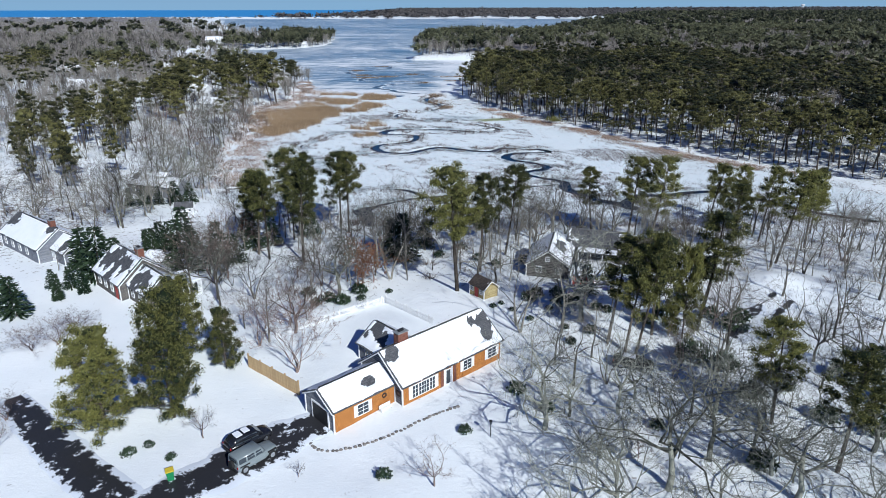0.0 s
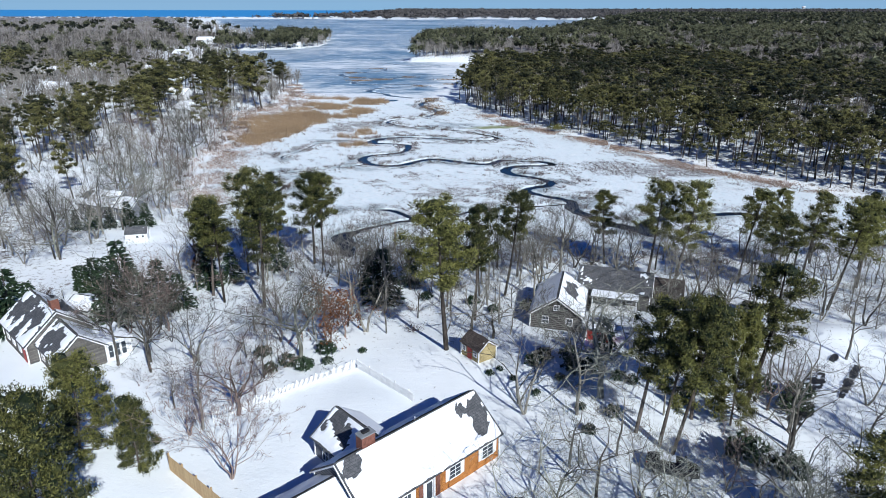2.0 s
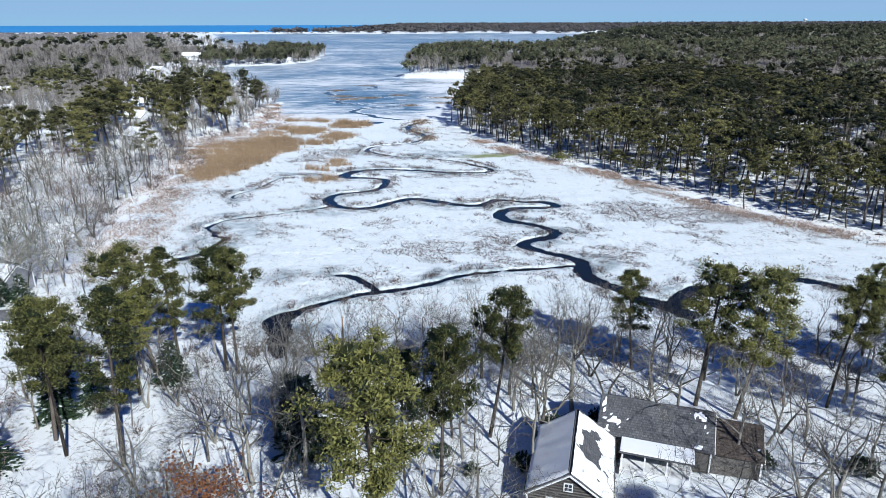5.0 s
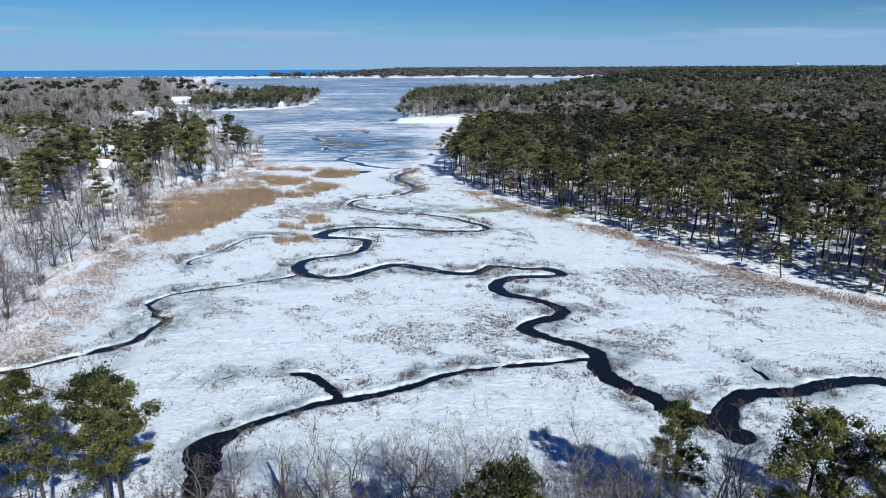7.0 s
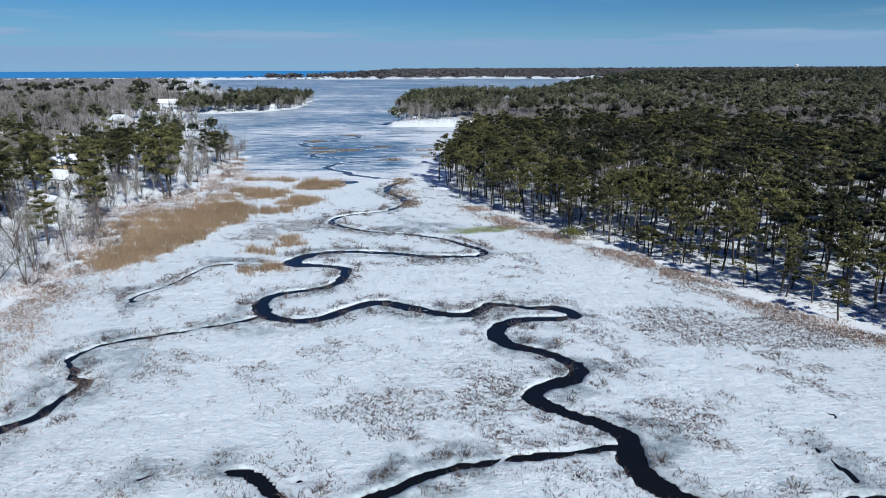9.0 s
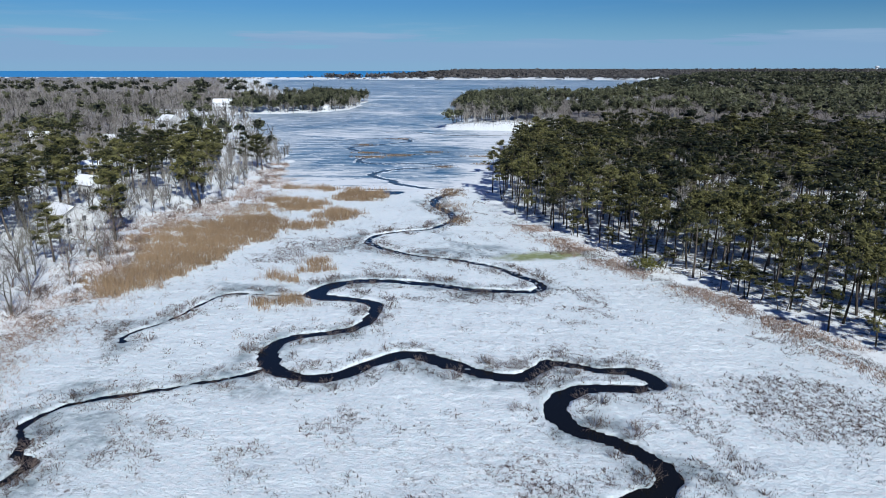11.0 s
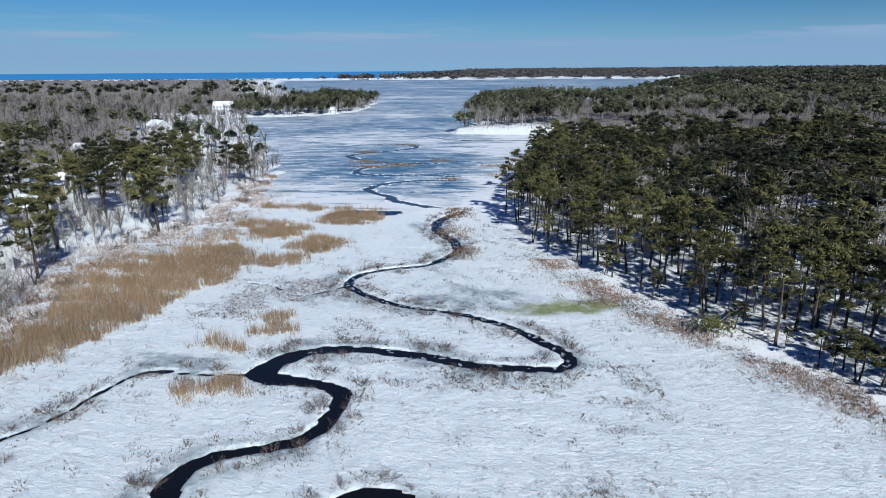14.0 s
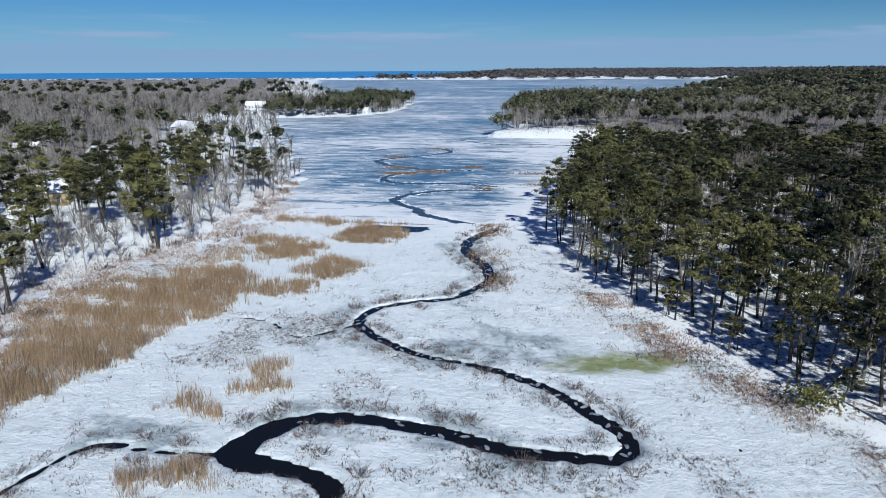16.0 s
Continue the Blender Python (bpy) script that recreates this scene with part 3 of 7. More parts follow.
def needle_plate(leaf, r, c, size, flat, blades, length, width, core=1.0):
    """A ragged flat cushion of needles: an uneven core darkened as inner shade, and blades that stand out of it."""
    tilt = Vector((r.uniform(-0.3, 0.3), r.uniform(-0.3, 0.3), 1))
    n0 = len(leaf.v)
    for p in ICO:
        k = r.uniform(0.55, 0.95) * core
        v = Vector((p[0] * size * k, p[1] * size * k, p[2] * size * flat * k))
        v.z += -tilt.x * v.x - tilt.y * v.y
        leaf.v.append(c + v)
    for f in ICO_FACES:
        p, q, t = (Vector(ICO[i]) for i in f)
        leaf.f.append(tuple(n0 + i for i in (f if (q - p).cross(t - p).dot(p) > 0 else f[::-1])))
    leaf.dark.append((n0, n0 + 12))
    for _ in range(blades):
        d = unit(r, 0.25)
        p = Vector((d.x * size, d.y * size, d.z * size * flat)) * r.uniform(0.45, 1.12)
        p.z += -tilt.x * p.x - tilt.y * p.y
        e = (d * 0.5 + Vector((0, 0, 0.25)) + unit(r)).normalized()
        leaf.blade(c + p, c + p + e * length * r.uniform(0.6, 1.3), width * r.uniform(0.6, 1.3), r.uniform(0, 3.1))


def pine_meshes(seed, height=16.0, crown_from=0.5, spread=3.2, plates=50, blades=44, length=0.5, width=0.2, mat="pine", bushy=False):
    """Trunk with limbs, and crown: needle plates in uneven layers along the limbs."""
    r = random.Random(seed)
    wood, leaf = Soup(), Soup()
    fine_ = plates > 40
    # cores painted darker to stand for shade between the clumps
    leaf.core_shade = -0.35 if fine_ else -0.25
    bend = Vector((r.uniform(-1, 1), r.uniform(-1, 1), 0)) * height * 0.04
    def axis_at(k):
        return Vector((0, 0, height * 0.95 * k)) + bend * math.sin(k * 2.6) * 1.2
    n = 8
    r0 = height * 0.0125
    wood.tube([axis_at(i / n) - Vector((0, 0, 0.4 if i == 0 else 0)) for i in range(n + 1)], [r0 * (1.15 - 1.0 * i / n) + 0.02 for i in range(n + 1)], 6)
    limbs = max(4, round(plates / 2.3))
    lopside = r.uniform(0, 6.3)
    for i in range(limbs):
        rel = (i + r.uniform(0, 0.9)) / limbs
        k = crown_from + (0.97 - crown_from) * rel
        if bushy:
            reach = spread * (1.0 - 0.62 * rel ** 2) * r.uniform(0.75, 1.1)
        elif plates < 40:
            reach = spread * (0.3 + 0.75 * math.sqrt(max(0.0, 1 - rel ** 2.2))) * r.uniform(0.75, 1.08)
        else:
            reach = spread * (0.25 + 0.85 * math.sin(math.pi * (0.22 + 0.68 * rel))) * r.uniform(0.6, 1.1)
        az = i * 2.4 + r.uniform(-0.5, 0.5)
        reach *= 1 + 0.2 * math.cos(az - lopside)
        base = axis_at(k)
        tip = base + Vector((math.cos(az) * reach, math.sin(az) * reach, reach * r.uniform(-0.02, 0.38)))
        mid = base.lerp(tip, 0.5) + Vector((0, 0, -0.1 * reach))
        wood.tube([base, mid, tip], [r0 * 0.34 * (1.1 - k), r0 * 0.22, 0.015], 4 if plates > 40 else 3, False)
        for j, q in enumerate((0.92, 0.5, 0.75)[:2 + (r.random() < 0.35)]):
            size = spread * (0.22 if bushy else 0.27 if plates > 50 else 0.42 if plates > 12 else 0.48) * r.uniform(0.65, 1.15) * (1.0 if j == 0 else 0.8)
            c = base.lerp(tip, q) + Vector((r.uniform(-0.35, 0.35) * size, r.uniform(-0.35, 0.35) * size, r.uniform(0.0, 0.3) * size))
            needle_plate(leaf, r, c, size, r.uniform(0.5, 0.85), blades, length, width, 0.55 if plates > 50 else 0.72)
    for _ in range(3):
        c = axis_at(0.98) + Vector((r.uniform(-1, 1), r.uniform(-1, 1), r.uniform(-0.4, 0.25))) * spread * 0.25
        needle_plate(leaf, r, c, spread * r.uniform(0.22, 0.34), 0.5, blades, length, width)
    for i in range(5):
        k = r.uniform(0.22, max(0.3, crown_from))
        az = r.uniform(0, 6.3)
        p = axis_at(k)
        wood.spike(p, p + Vector((math.cos(az), math.sin(az), r.uniform(-0.2, 0.3))) * r.uniform(0.5, 1.6), 0.03)
    return wood.mesh("pine_trunk", M["pine_bark"], True), leaf.mesh("pine_crown", M[mat])


def spruce_meshes(seed, height=8.0, spread=2.4, layers=13, mat="spruce", narrow=1.0):
    r = random.Random(seed)
    wood, leaf = Soup(), Soup()
    wood.tube([(0, 0, -0.3), (0, 0, height * 0.5), (0, 0, height * 0.97)], [height * 0.016, height * 0.009, 0.02], 6)
    for i in range(layers):
        k = i / layers
        z, reach = height * (0.06 + 0.92 * k), spread * narrow * (1 - k) ** 0.85 + 0.12
        for j in range(max(5, int(11 * (1 - k)) + 3)):
            az = j * 2.4 + i + r.uniform(-0.3, 0.3)
            out = Vector((math.cos(az), math.sin(az), -0.22))
            for q in range(5):
                c = Vector((0, 0, z)) + out * reach * (0.25 + 0.2 * q) * r.uniform(0.85, 1.12)
                for _ in range(3):
                    d = (out + unit(r, 0.2) * 0.55).normalized()
                    leaf.blade(c, c + d * (0.34 + 0.05 * height) * r.uniform(0.7, 1.1), 0.17 + 0.018 * height, r.uniform(0, 3.1))
    return wood.mesh("conifer_trunk", M["pine_bark"], True), leaf.mesh("conifer_crown", M[mat])


def bare_meshes(seed, height=12.0, spread=1.0, stems=1, fork=0.28, bark="grey_bark", limbs=5, leaves=0, droop=0.25, twigs=4, fine=2, crook=1.3):
    """Trunk, and crooked boughs down to twigs of a leafless tree: every bough forks and forks again."""
    r = random.Random(seed)
    wood, bough, leaf = Soup(), Soup(), Soup()
    r0 = height * 0.0155 / (1 + 0.4 * (stems - 1))

    def grow_bough(p, d, ln, rad, level):
        mid = p + d * ln * 0.5 + unit(r) * ln * 0.09 * crook
        d2 = (d + unit(r) * 0.38 * crook + Vector((0, 0, 0.10))).normalized()
        q = mid + d2 * ln * 0.5
        if level <= 1:
            bough.tube([p, mid, q], [rad, rad * 0.78, rad * 0.55], 5 if level == 0 else 4, False)
        elif level == 2:
            bough.tube([p, mid, q], [rad, rad * 0.7, rad * 0.4], 3, False)
        else:
            bough.spike(p, q, max(0.016, rad), 3)
        if level == 3:
            for _ in range(fine + 1):
                c = p.lerp(q, r.uniform(0.2, 1))
                e = (d2 + unit(r, 0.25) * 0.95).normalized()
                f = c + e * ln * r.uniform(0.45, 0.9)
                bough.blade(c, f, 0.036, r.uniform(0, 3.1))
                for _ in range(1 + (r.random() < 0.4)):
                    g = c.lerp(f, r.uniform(0.3, 0.8))
                    bough.blade(g, g + (e + unit(r, 0.2) * 0.8).normalized() * ln * 0.45, 0.028, r.uniform(0, 3.1))
                if leaves and r.random() < leaves:
                    tuft(leaf, r, f, 0.3, 6, 0.2, 0)
            return
        kids = (2 + (r.random() < 0.6)) if level < 2 else twigs
        for k in range(kids):
            start = q if k == 0 else (mid.lerp(q, r.uniform(0, 0.9)) if k == 1 else p.lerp(mid, r.uniform(0.4, 1)))
            side = unit(r, 0.15 - droop * 0.3) * (0.55 if k == 0 else 1.0) * spread
            grow_bough(start, (d2 + side).normalized(), ln * r.uniform(0.58, 0.8), rad * (0.56 if k == 0 else 0.42), level + 1)

    for s in range(stems):
        az0 = s * 6.28 / stems + r.uniform(0, 0.8)
        lean = Vector((math.cos(az0), math.sin(az0), 0)) * (0.06 if stems == 1 else 0.38) * r.uniform(0.6, 1.2)
        top = height * fork * r.uniform(0.9, 1.2)
        pts = [Vector((0, 0, -0.4)), (lean * 0.5 + Vector((0, 0, 0.5))) * top + unit(r) * 0.02 * height, (lean + Vector((0, 0, 1))) * top, (lean * 1.5 + Vector((0, 0, 1.55))) * top + unit(r) * 0.03 * height]
        wood.tube(pts, [r0 * 1.25, r0, r0 * 0.85, r0 * 0.6], 7)
        n = limbs if stems == 1 else 3
        for i in range(n):
            az = i * 6.28 / n + r.uniform(-0.4, 0.4)
            p = pts[2].lerp(pts[3], i / max(1, n - 1))
            if i == n - 1:
                d = (pts[3] - pts[2]).normalized() + unit(r) * 0.2
            else:
                d = Vector((math.cos(az) * spread, math.sin(az) * spread, r.uniform(0.55, 1.1))) + lean
            grow_bough(p, d.normalized(), height * r.uniform(0.27, 0.34), r0 * 0.55, 0)
    zmax = max(v.z for v in bough.v)
    for part_ in (wood, bough, leaf):
        for v in part_.v:
            v *= height / zmax
    made = [wood.mesh("bare_trunk", M[bark], True), bough.mesh("bare_branches", M[bark])]
    if leaves:
        made.append(leaf.mesh("dead_leaves", M["russet"]))
    return made


def shrub_mesh(seed, size=1.0, stems=26, mat="shrub"):
    """A rounded tangle of thin stems that fork twice."""
    r = random.Random(seed)
    s = Soup()
    for _ in range(stems):
        az, out = r.uniform(0, 6.3), r.uniform(0.1, 1.0)
        p = Vector((math.cos(az), math.sin(az), 0)) * r.uniform(0, 0.4) * size - Vector((0, 0, 0.1))
        q = p + Vector((math.cos(az) * out, math.sin(az) * out, r.uniform(0.5, 1.15) * (1.1 - 0.5 * out))) * size
        s.blade(p, q, 0.03 * size + 0.01, r.uniform(0, 3))
        for _ in range(7):
            c = p.lerp(q, r.uniform(0.25, 1.0))
            s.blade(c, c + ((q - p).normalized() * 0.7 + unit(r, 0.35)).normalized() * size * r.uniform(0.18, 0.42), 0.024, r.uniform(0, 3))
    return s.mesh("shrub", M[mat])


# near pitch pines take the yellower needle copy, sunlit tint put into its colour
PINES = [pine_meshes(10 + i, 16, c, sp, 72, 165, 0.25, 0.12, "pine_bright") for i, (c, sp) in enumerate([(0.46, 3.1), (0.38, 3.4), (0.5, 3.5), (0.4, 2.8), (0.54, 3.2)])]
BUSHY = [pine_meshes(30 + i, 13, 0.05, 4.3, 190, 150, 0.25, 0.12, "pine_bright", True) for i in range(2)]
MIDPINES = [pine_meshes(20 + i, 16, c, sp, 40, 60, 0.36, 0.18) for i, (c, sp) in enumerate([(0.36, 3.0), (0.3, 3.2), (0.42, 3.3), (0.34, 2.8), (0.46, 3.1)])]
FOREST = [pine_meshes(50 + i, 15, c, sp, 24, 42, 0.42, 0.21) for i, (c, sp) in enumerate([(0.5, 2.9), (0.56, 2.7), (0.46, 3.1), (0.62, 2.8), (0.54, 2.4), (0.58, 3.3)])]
SPRUCES = [spruce_meshes(70, 8, 2.6), spruce_meshes(71, 8, 2.2), spruce_meshes(72, 6, 0.9, 16)]
BARE = [bare_meshes(90, 12, 1.0), bare_meshes(91, 12, 0.8, 1, 0.36), bare_meshes(92, 12, 1.25, 1, 0.2, limbs=6), bare_meshes(93, 12, 0.9, 3, 0.2), bare_meshes(94, 12, 0.6, 1, 0.45, limbs=4), bare_meshes(95, 12, 1.1, 2, 0.22)]
OAKS = [bare_meshes(290 + i, 12, 1.35, 1, f, limbs=l, twigs=4, fine=3, crook=1.9, bark="pale_oak") for i, (f, l) in enumerate([(0.2, 7), (0.16, 6), (0.24, 7)])]
SLIM = [bare_meshes(190, 12, 1.0, 1, 0.34, limbs=4, twigs=3, fine=2), bare_meshes(191, 12, 1.05, 2, 0.24, twigs=2, fine=2), bare_meshes(192, 12, 1.2, 1, 0.3, limbs=5, twigs=3, fine=1)]
BROWN = [bare_meshes(97, 10, 0.75, 4, 0.14, "brown_bark", twigs=2, fine=3), bare_meshes(98, 10, 0.7, 3, 0.14, "brown_bark", twigs=2, fine=3), bare_meshes(99, 10, 1.0, 1, 0.2, "brown_bark", 6, twigs=3, fine=3)]
RUSSET = bare_meshes(105, 11, 0.9, 1, 0.2, "brown_bark", 6, 0.95)
SHRUBS = [shrub_mesh(110 + i, 1.0, 30) for i in range(4)]
EVERGREEN = []
for i in range(2):
    rr_ = random.Random(140 + i)
    sp_ = Soup()
    for _ in range(170):
        d_ = unit(rr_, 0.4)
        d_.z = abs(d_.z) * 0.85
        tuft(sp_, rr_, d_ * rr_.uniform(0.45, 1.0) + Vector((0, 0, 0.25)), 0.24, 4, 0.16)
    EVERGREEN.append(sp_.mesh("evergreen_shrub", M["spruce"]))


def put_tree(kind, meshes, names, x, y, height, own, label, group, r, wide=1.0, tip=None):
    """tip: how far the tree's top stands east of its foot, in metres, where it plainly leans."""
    k = height / own
    w = k * r.uniform(0.9, 1.12) * wide
    lean = pose(0, 0, 0, r.uniform(-3, 3), r.uniform(-3, 3), r.uniform(0, 360))
    if tip is not None:
        lean = pose(0, 0, 0, 0, math.degrees(math.atan2(tip, height)), 0) @ pose(0, 0, 0, 0, 0, r.uniform(0, 360))
    e = thing(kind, pose(x, y, ground_z(x, y)) @ lean @ Matrix.Diagonal((w, w, k, 1)), label, "tree", group)
    for me, name in zip(meshes, names):
        part(name, me, e)
    return e


def scatter(x0, x1, y0, y1, spacing, seed):
    r = np.random.RandomState(seed)
    xs, ys = np.arange(x0, x1, spacing), np.arange(y0, y1, spacing)
    X, Y = [g.ravel() for g in np.meshgrid(xs, ys)]
    return X + r.uniform(-0.45, 0.45, len(X)) * spacing, Y + r.uniform(-0.45, 0.45, len(X)) * spacing, r


rt = random.Random(5)
# pitch pines of the house lots and the south bank: x, y, height
LOT_PINES = [(1.4, 93.4, 20.2, -1.1), (-22.4, 127.3, 17.0, 0.0), (-28.8, 123.4, 18.6, -3.8), (-28.2, 127.5, 17.0, -0.9), (-34.5, 111.1, 16.2, -0.2), (-31.8, 108.4, 16.4, -0.5), (37.0, 117.9, 18.2, 2.4), (33.7, 120.8, 18.0, 1.4), (28.6, 129.4, 14, -1.0), (10, 113.6, 17.4, 1.4), (5.2, 103.8, 17.5, 0.3),
             (59.4, 122.3, 15.3, 1.5), (56.4, 108.4, 17.4, 3.2), (59.6, 133.5, 13.3, 0.5), (-20.7, 126.6, 17.2, 0.3), (-30.5, 121.0, 13.5, 0.6), (-37.5, 119, 13, -0.5), (1.2, 109.1, 12.8, 0.2), (6.1, 113.4, 11, 0.0), (48.5, 120.8, 16.6, 2.6)]
YARD_PINES = [(20.7, 76.1, 15.2, 1.8), (22.4, 74.0, 14.6, 1.6), (23.3, 72.7, 17.0, 2.2), (34.4, 82.6, 16.5, 1.2), (27.0, 78.6, 14.0, 0.8), (37.0, 51.9, 13, 0.4), (34.1, 59.3, 12.5, -0.6), (66, 118, 15), (72, 128, 14), (50, 112, 14.5), (-93.9, 154.4, 14.2), (-97, 159, 15), (-89, 150, 12), (-94.8, 160.4, 12.5), (-104.9, 157.2, 12.5), (-99, 149, 11), (-110, 163, 13), (-85, 163, 13.5), (-25.5, 107.2, 19), (-103, 207, 15), (-129, 199, 16), (-101.5, 194.6, 19), (-100.4, 198.2, 16), (-111.7, 195.4, 15), (-108.3, 164.8, 16), (-106, 170, 14)]
for i, (x, y, h, *tip) in enumerate(LOT_PINES + YARD_PINES):
    put_tree("pitch_pine", (PINES if abs(x) < 75 else MIDPINES)[i % 5], ("trunk", "crown"), x, y, h, 16, "tall pitch pine with a bare trunk and olive-green crown in snow", "pitch pines", rt, 0.84 if y > 95 or 19 < x < 24 else 1.0, tip[0] if tip else None)
for i, (x, y, h, wd) in enumerate([(-34.2, 56.4, 11.8, 1.0), (-28.2, 59.0, 14.9, 0.68), (-26.0, 68.8, 8.1, 0.7), (-32.5, 70.5, 11, 0.8), (30.6, 77.6, 13.0, 0.62)]):
    put_tree("bushy_pine", BUSHY[i % 2], ("trunk", "crown"), x, y, h, 13, "dense yellow-green pine with foliage almost to the snow", "bushy pines", rt, wd)
for i, (x, y, h) in enumerate([(-43.4, 99.7, 8.6), (-39.6, 104.5, 8), (-36.8, 105.4, 5.6), (-10.8, 114.7, 7.1), (-55.3, 96, 9.2), (-58.6, 98, 8.2), (-52.4, 96.6, 7.4), (-60, 82.1, 6.4), (-63, 84, 6), (-46.4, 108, 9.5), (-48.8, 107.4, 6.8), (-64.6, 147.4, 5.7), (-71.2, 145.2, 5), (-68, 146, 4.6), (-61.2, 147.5, 5.2), (-73.6, 143.5, 4.4), (-60.4, 91.7, 3.4), (-57.8, 92, 3.9), (-40.4, 121.9, 5), (-51.2, 109.8, 6), (-47, 112, 5), (-36.6, 115, 6.4), (-34, 118, 6), (-8.5, 110.2, 9.1), (-28, 124, 6), (21, 93, 5.2), (-5, 118, 5.5)]):
    put_tree("spruce", SPRUCES[i % 2], ("trunk", "crown"), x, y, h, 8, "dark green spruce with a little snow on its boughs", "spruces", rt)
for x, y, h in [(-52.8, 109.4, 4.6), (-54, 110, 4.2), (-57.5, 88, 4.2), (-55, 90.5, 3.6), (-51.6, 107.3, 4.4)]:
    put_tree("arborvitae", SPRUCES[2], ("trunk", "crown"), x, y, h, 6, "narrow dark arborvitae standing in the snow", "arborvitae", rt)
YARD_OAKS = [(-16.4, 90.6, 14.5), (-39.5, 92.5, 11.5), (-65.9, 155.1, 17), (-74.1, 163.1, 14.3), (-76.3, 211.5, 16.2), (-66.8, 125.9, 13.4), (18.4, 82.1, 17.2), (10.4, 57.3, 13.6), (25.3, 52.5, 15), (20.3, 48.5, 15), (47.0, 66.5, 13), (14.6, 44.5, 12), (31, 47.5, 13), (42, 55, 12.5), (18.6, 60.5, 11), (29, 61, 12), (52, 60, 12), (36, 41, 13)]
for i, (x, y, h) in enumerate(YARD_OAKS):
    put_tree("oak", OAKS[i % 3], ("trunk", "branch_crown"), x, y, h, 12, "spreading leafless oak with pale lichened boughs over snow", "bare oaks", rt, 1.25)
YARD_BARE = [(-26.8, 78.6, 6.5), (-32.6, 85.9, 10.6), (44.6, 71.8, 11), (16.6, 89.6, 14.4), (13.7, 106.6, 13.5), (-9.4, 98.9, 16), (-12.2, 104.7, 15.3), (-7.7, 106.2, 16.5),
             (4.7, 98.7, 12.1), (-7.3, 118.9, 9), (7.5, 116.2, 12.5), (15.5, 112.1, 15.4), (27.2, 113.1, 13.9), (-37.2, 87.5, 13), (-33.9, 88.5, 12), (-28.6, 88.9, 12), (-66.8, 124.7, 13.2), (-66.9, 138.3, 16), (-65.9, 134.7, 12.8), (-65.8, 124.5, 15.2), (-64.9, 144.8, 13), (-64.3, 153.1, 14.5), (-67.4, 141.8, 11.5), (-63.7, 162.5, 10), (-57.2, 160, 9.7), (-59, 155, 11), (-69, 158, 12), (-70, 133, 12), (-72, 150, 13), (-76, 139, 12), (-21.6, 101.8, 10), (-22.7, 75.5, 10.3)]
BANK_BARE = [(-11, 127.5, 11), (-6.5, 124.5, 12.5), (-1, 129.5, 10.5), (2.5, 125.5, 12.5), (6, 131, 10), (9.5, 126.5, 13), (13, 130.5, 11), (16.5, 124, 13), (19, 129.5, 11.5), (23, 127.5, 12), (26.5, 131, 10.5), (29.5, 124.5, 13), (-15.5, 130, 9.5), (34, 131.5, 10.5), (-36, 131, 11), (44, 131, 11), (15.1, 111.8, 15.8), (19.4, 118.7, 17), (1.8, 137, 6.5), (8.5, 130.6, 11.9), (-7.6, 131, 8.4), (0.4, 122.3, 13.4), (12.7, 122.5, 14.7), (-16.5, 117.3, 11.4), (-11.9, 111.7, 12.8), (-18.2, 111.6, 12.5), (32.3, 126.9, 12), (40.4, 114.9, 12.1), (42.6, 114, 11.3), (-3, 127, 9), (5, 127.5, 10), (16, 127, 10.5),
             (20, 124, 12), (24, 122, 12), (-13, 124, 9), (46, 126, 11), (51, 122, 12), (54, 130, 10), (33, 108, 13), (37, 103, 13), (44, 98, 12), (50, 92, 11), (46, 104, 13), (30, 100, 12), (26, 88, 11), (-42, 126, 11), (-46, 133, 10)]
for i, (x, y, h) in enumerate(YARD_BARE + BANK_BARE):
    put_tree("bare_tree", BARE[i % 6], ("trunk", "branch_crown"), x, y, h, 12, "leafless grey deciduous tree over snow", "bare trees", rt, 1.3 if y < 66 else 1.0)
for i, (x, y, h) in enumerate([(-17.5, 68.3, 11.6), (-37, 95.3, 12.7), (-35.5, 97.5, 10), (-23.6, 74.5, 8), (-20.4, 79, 9), (-19.9, 77.8, 9.9), (-20, 95, 9), (-40, 96, 9)]):
    put_tree("brown_tree", BROWN[i % 3], ("trunk", "branch_crown"), x, y, h, 10, "leafless many-stemmed tree with reddish-brown twigs", "brown bare trees", rt)
for x, y, h in [(-14.2, 95.5, 8), (-13, 93.8, 7), (-12, 97, 7), (-39, 118, 7)]:
    put_tree("oak", RUSSET, ("trunk", "branch_crown", "foliage"), x, y, h, 11, "oak that still holds some russet dead leaves", "oaks", rt)


# the thicket of the south bank, the wooded lots to the east and the brush along the west lots
def clear_of(x, y):
    yard = (-25 < x < 9 and 44 < y < 92) and not (x < -16 and y > 74)
    lawn = (-66 < x < -43 and 110 < y < 146) or (-47 < x < -37 and 60 < y < 80)
    homes = math.hypot(x - 20, y - 106) < 9.5 or math.hypot(x - 27, y - 106) < 6 or math.hypot(x - 5, y - 92) < 4 or math.hypot(x - 22, y - 70) < 3.5 or math.hypot(x - 27.5, y - 93.6) < 4
    homes = homes or math.hypot(x + 47, y - 90) < 11 or math.hypot(x + 73, y - 108) < 12 or (x < -24 and y < 82)
    lane = abs(x + 26.5 + 0.2 * (y - 80)) < 3.6 and 74 < y < 113
    homes = homes or math.hypot(x + 73, y - 153) < 7.5 or math.hypot(x + 58.5, y - 138) < 3.5 or lane or math.hypot(x + 48, y - 100) < 4.5
    plow = math.hypot((x - 50) / 9, (y - 92) / 9) < 1
    return not (yard or lawn or homes or plow)


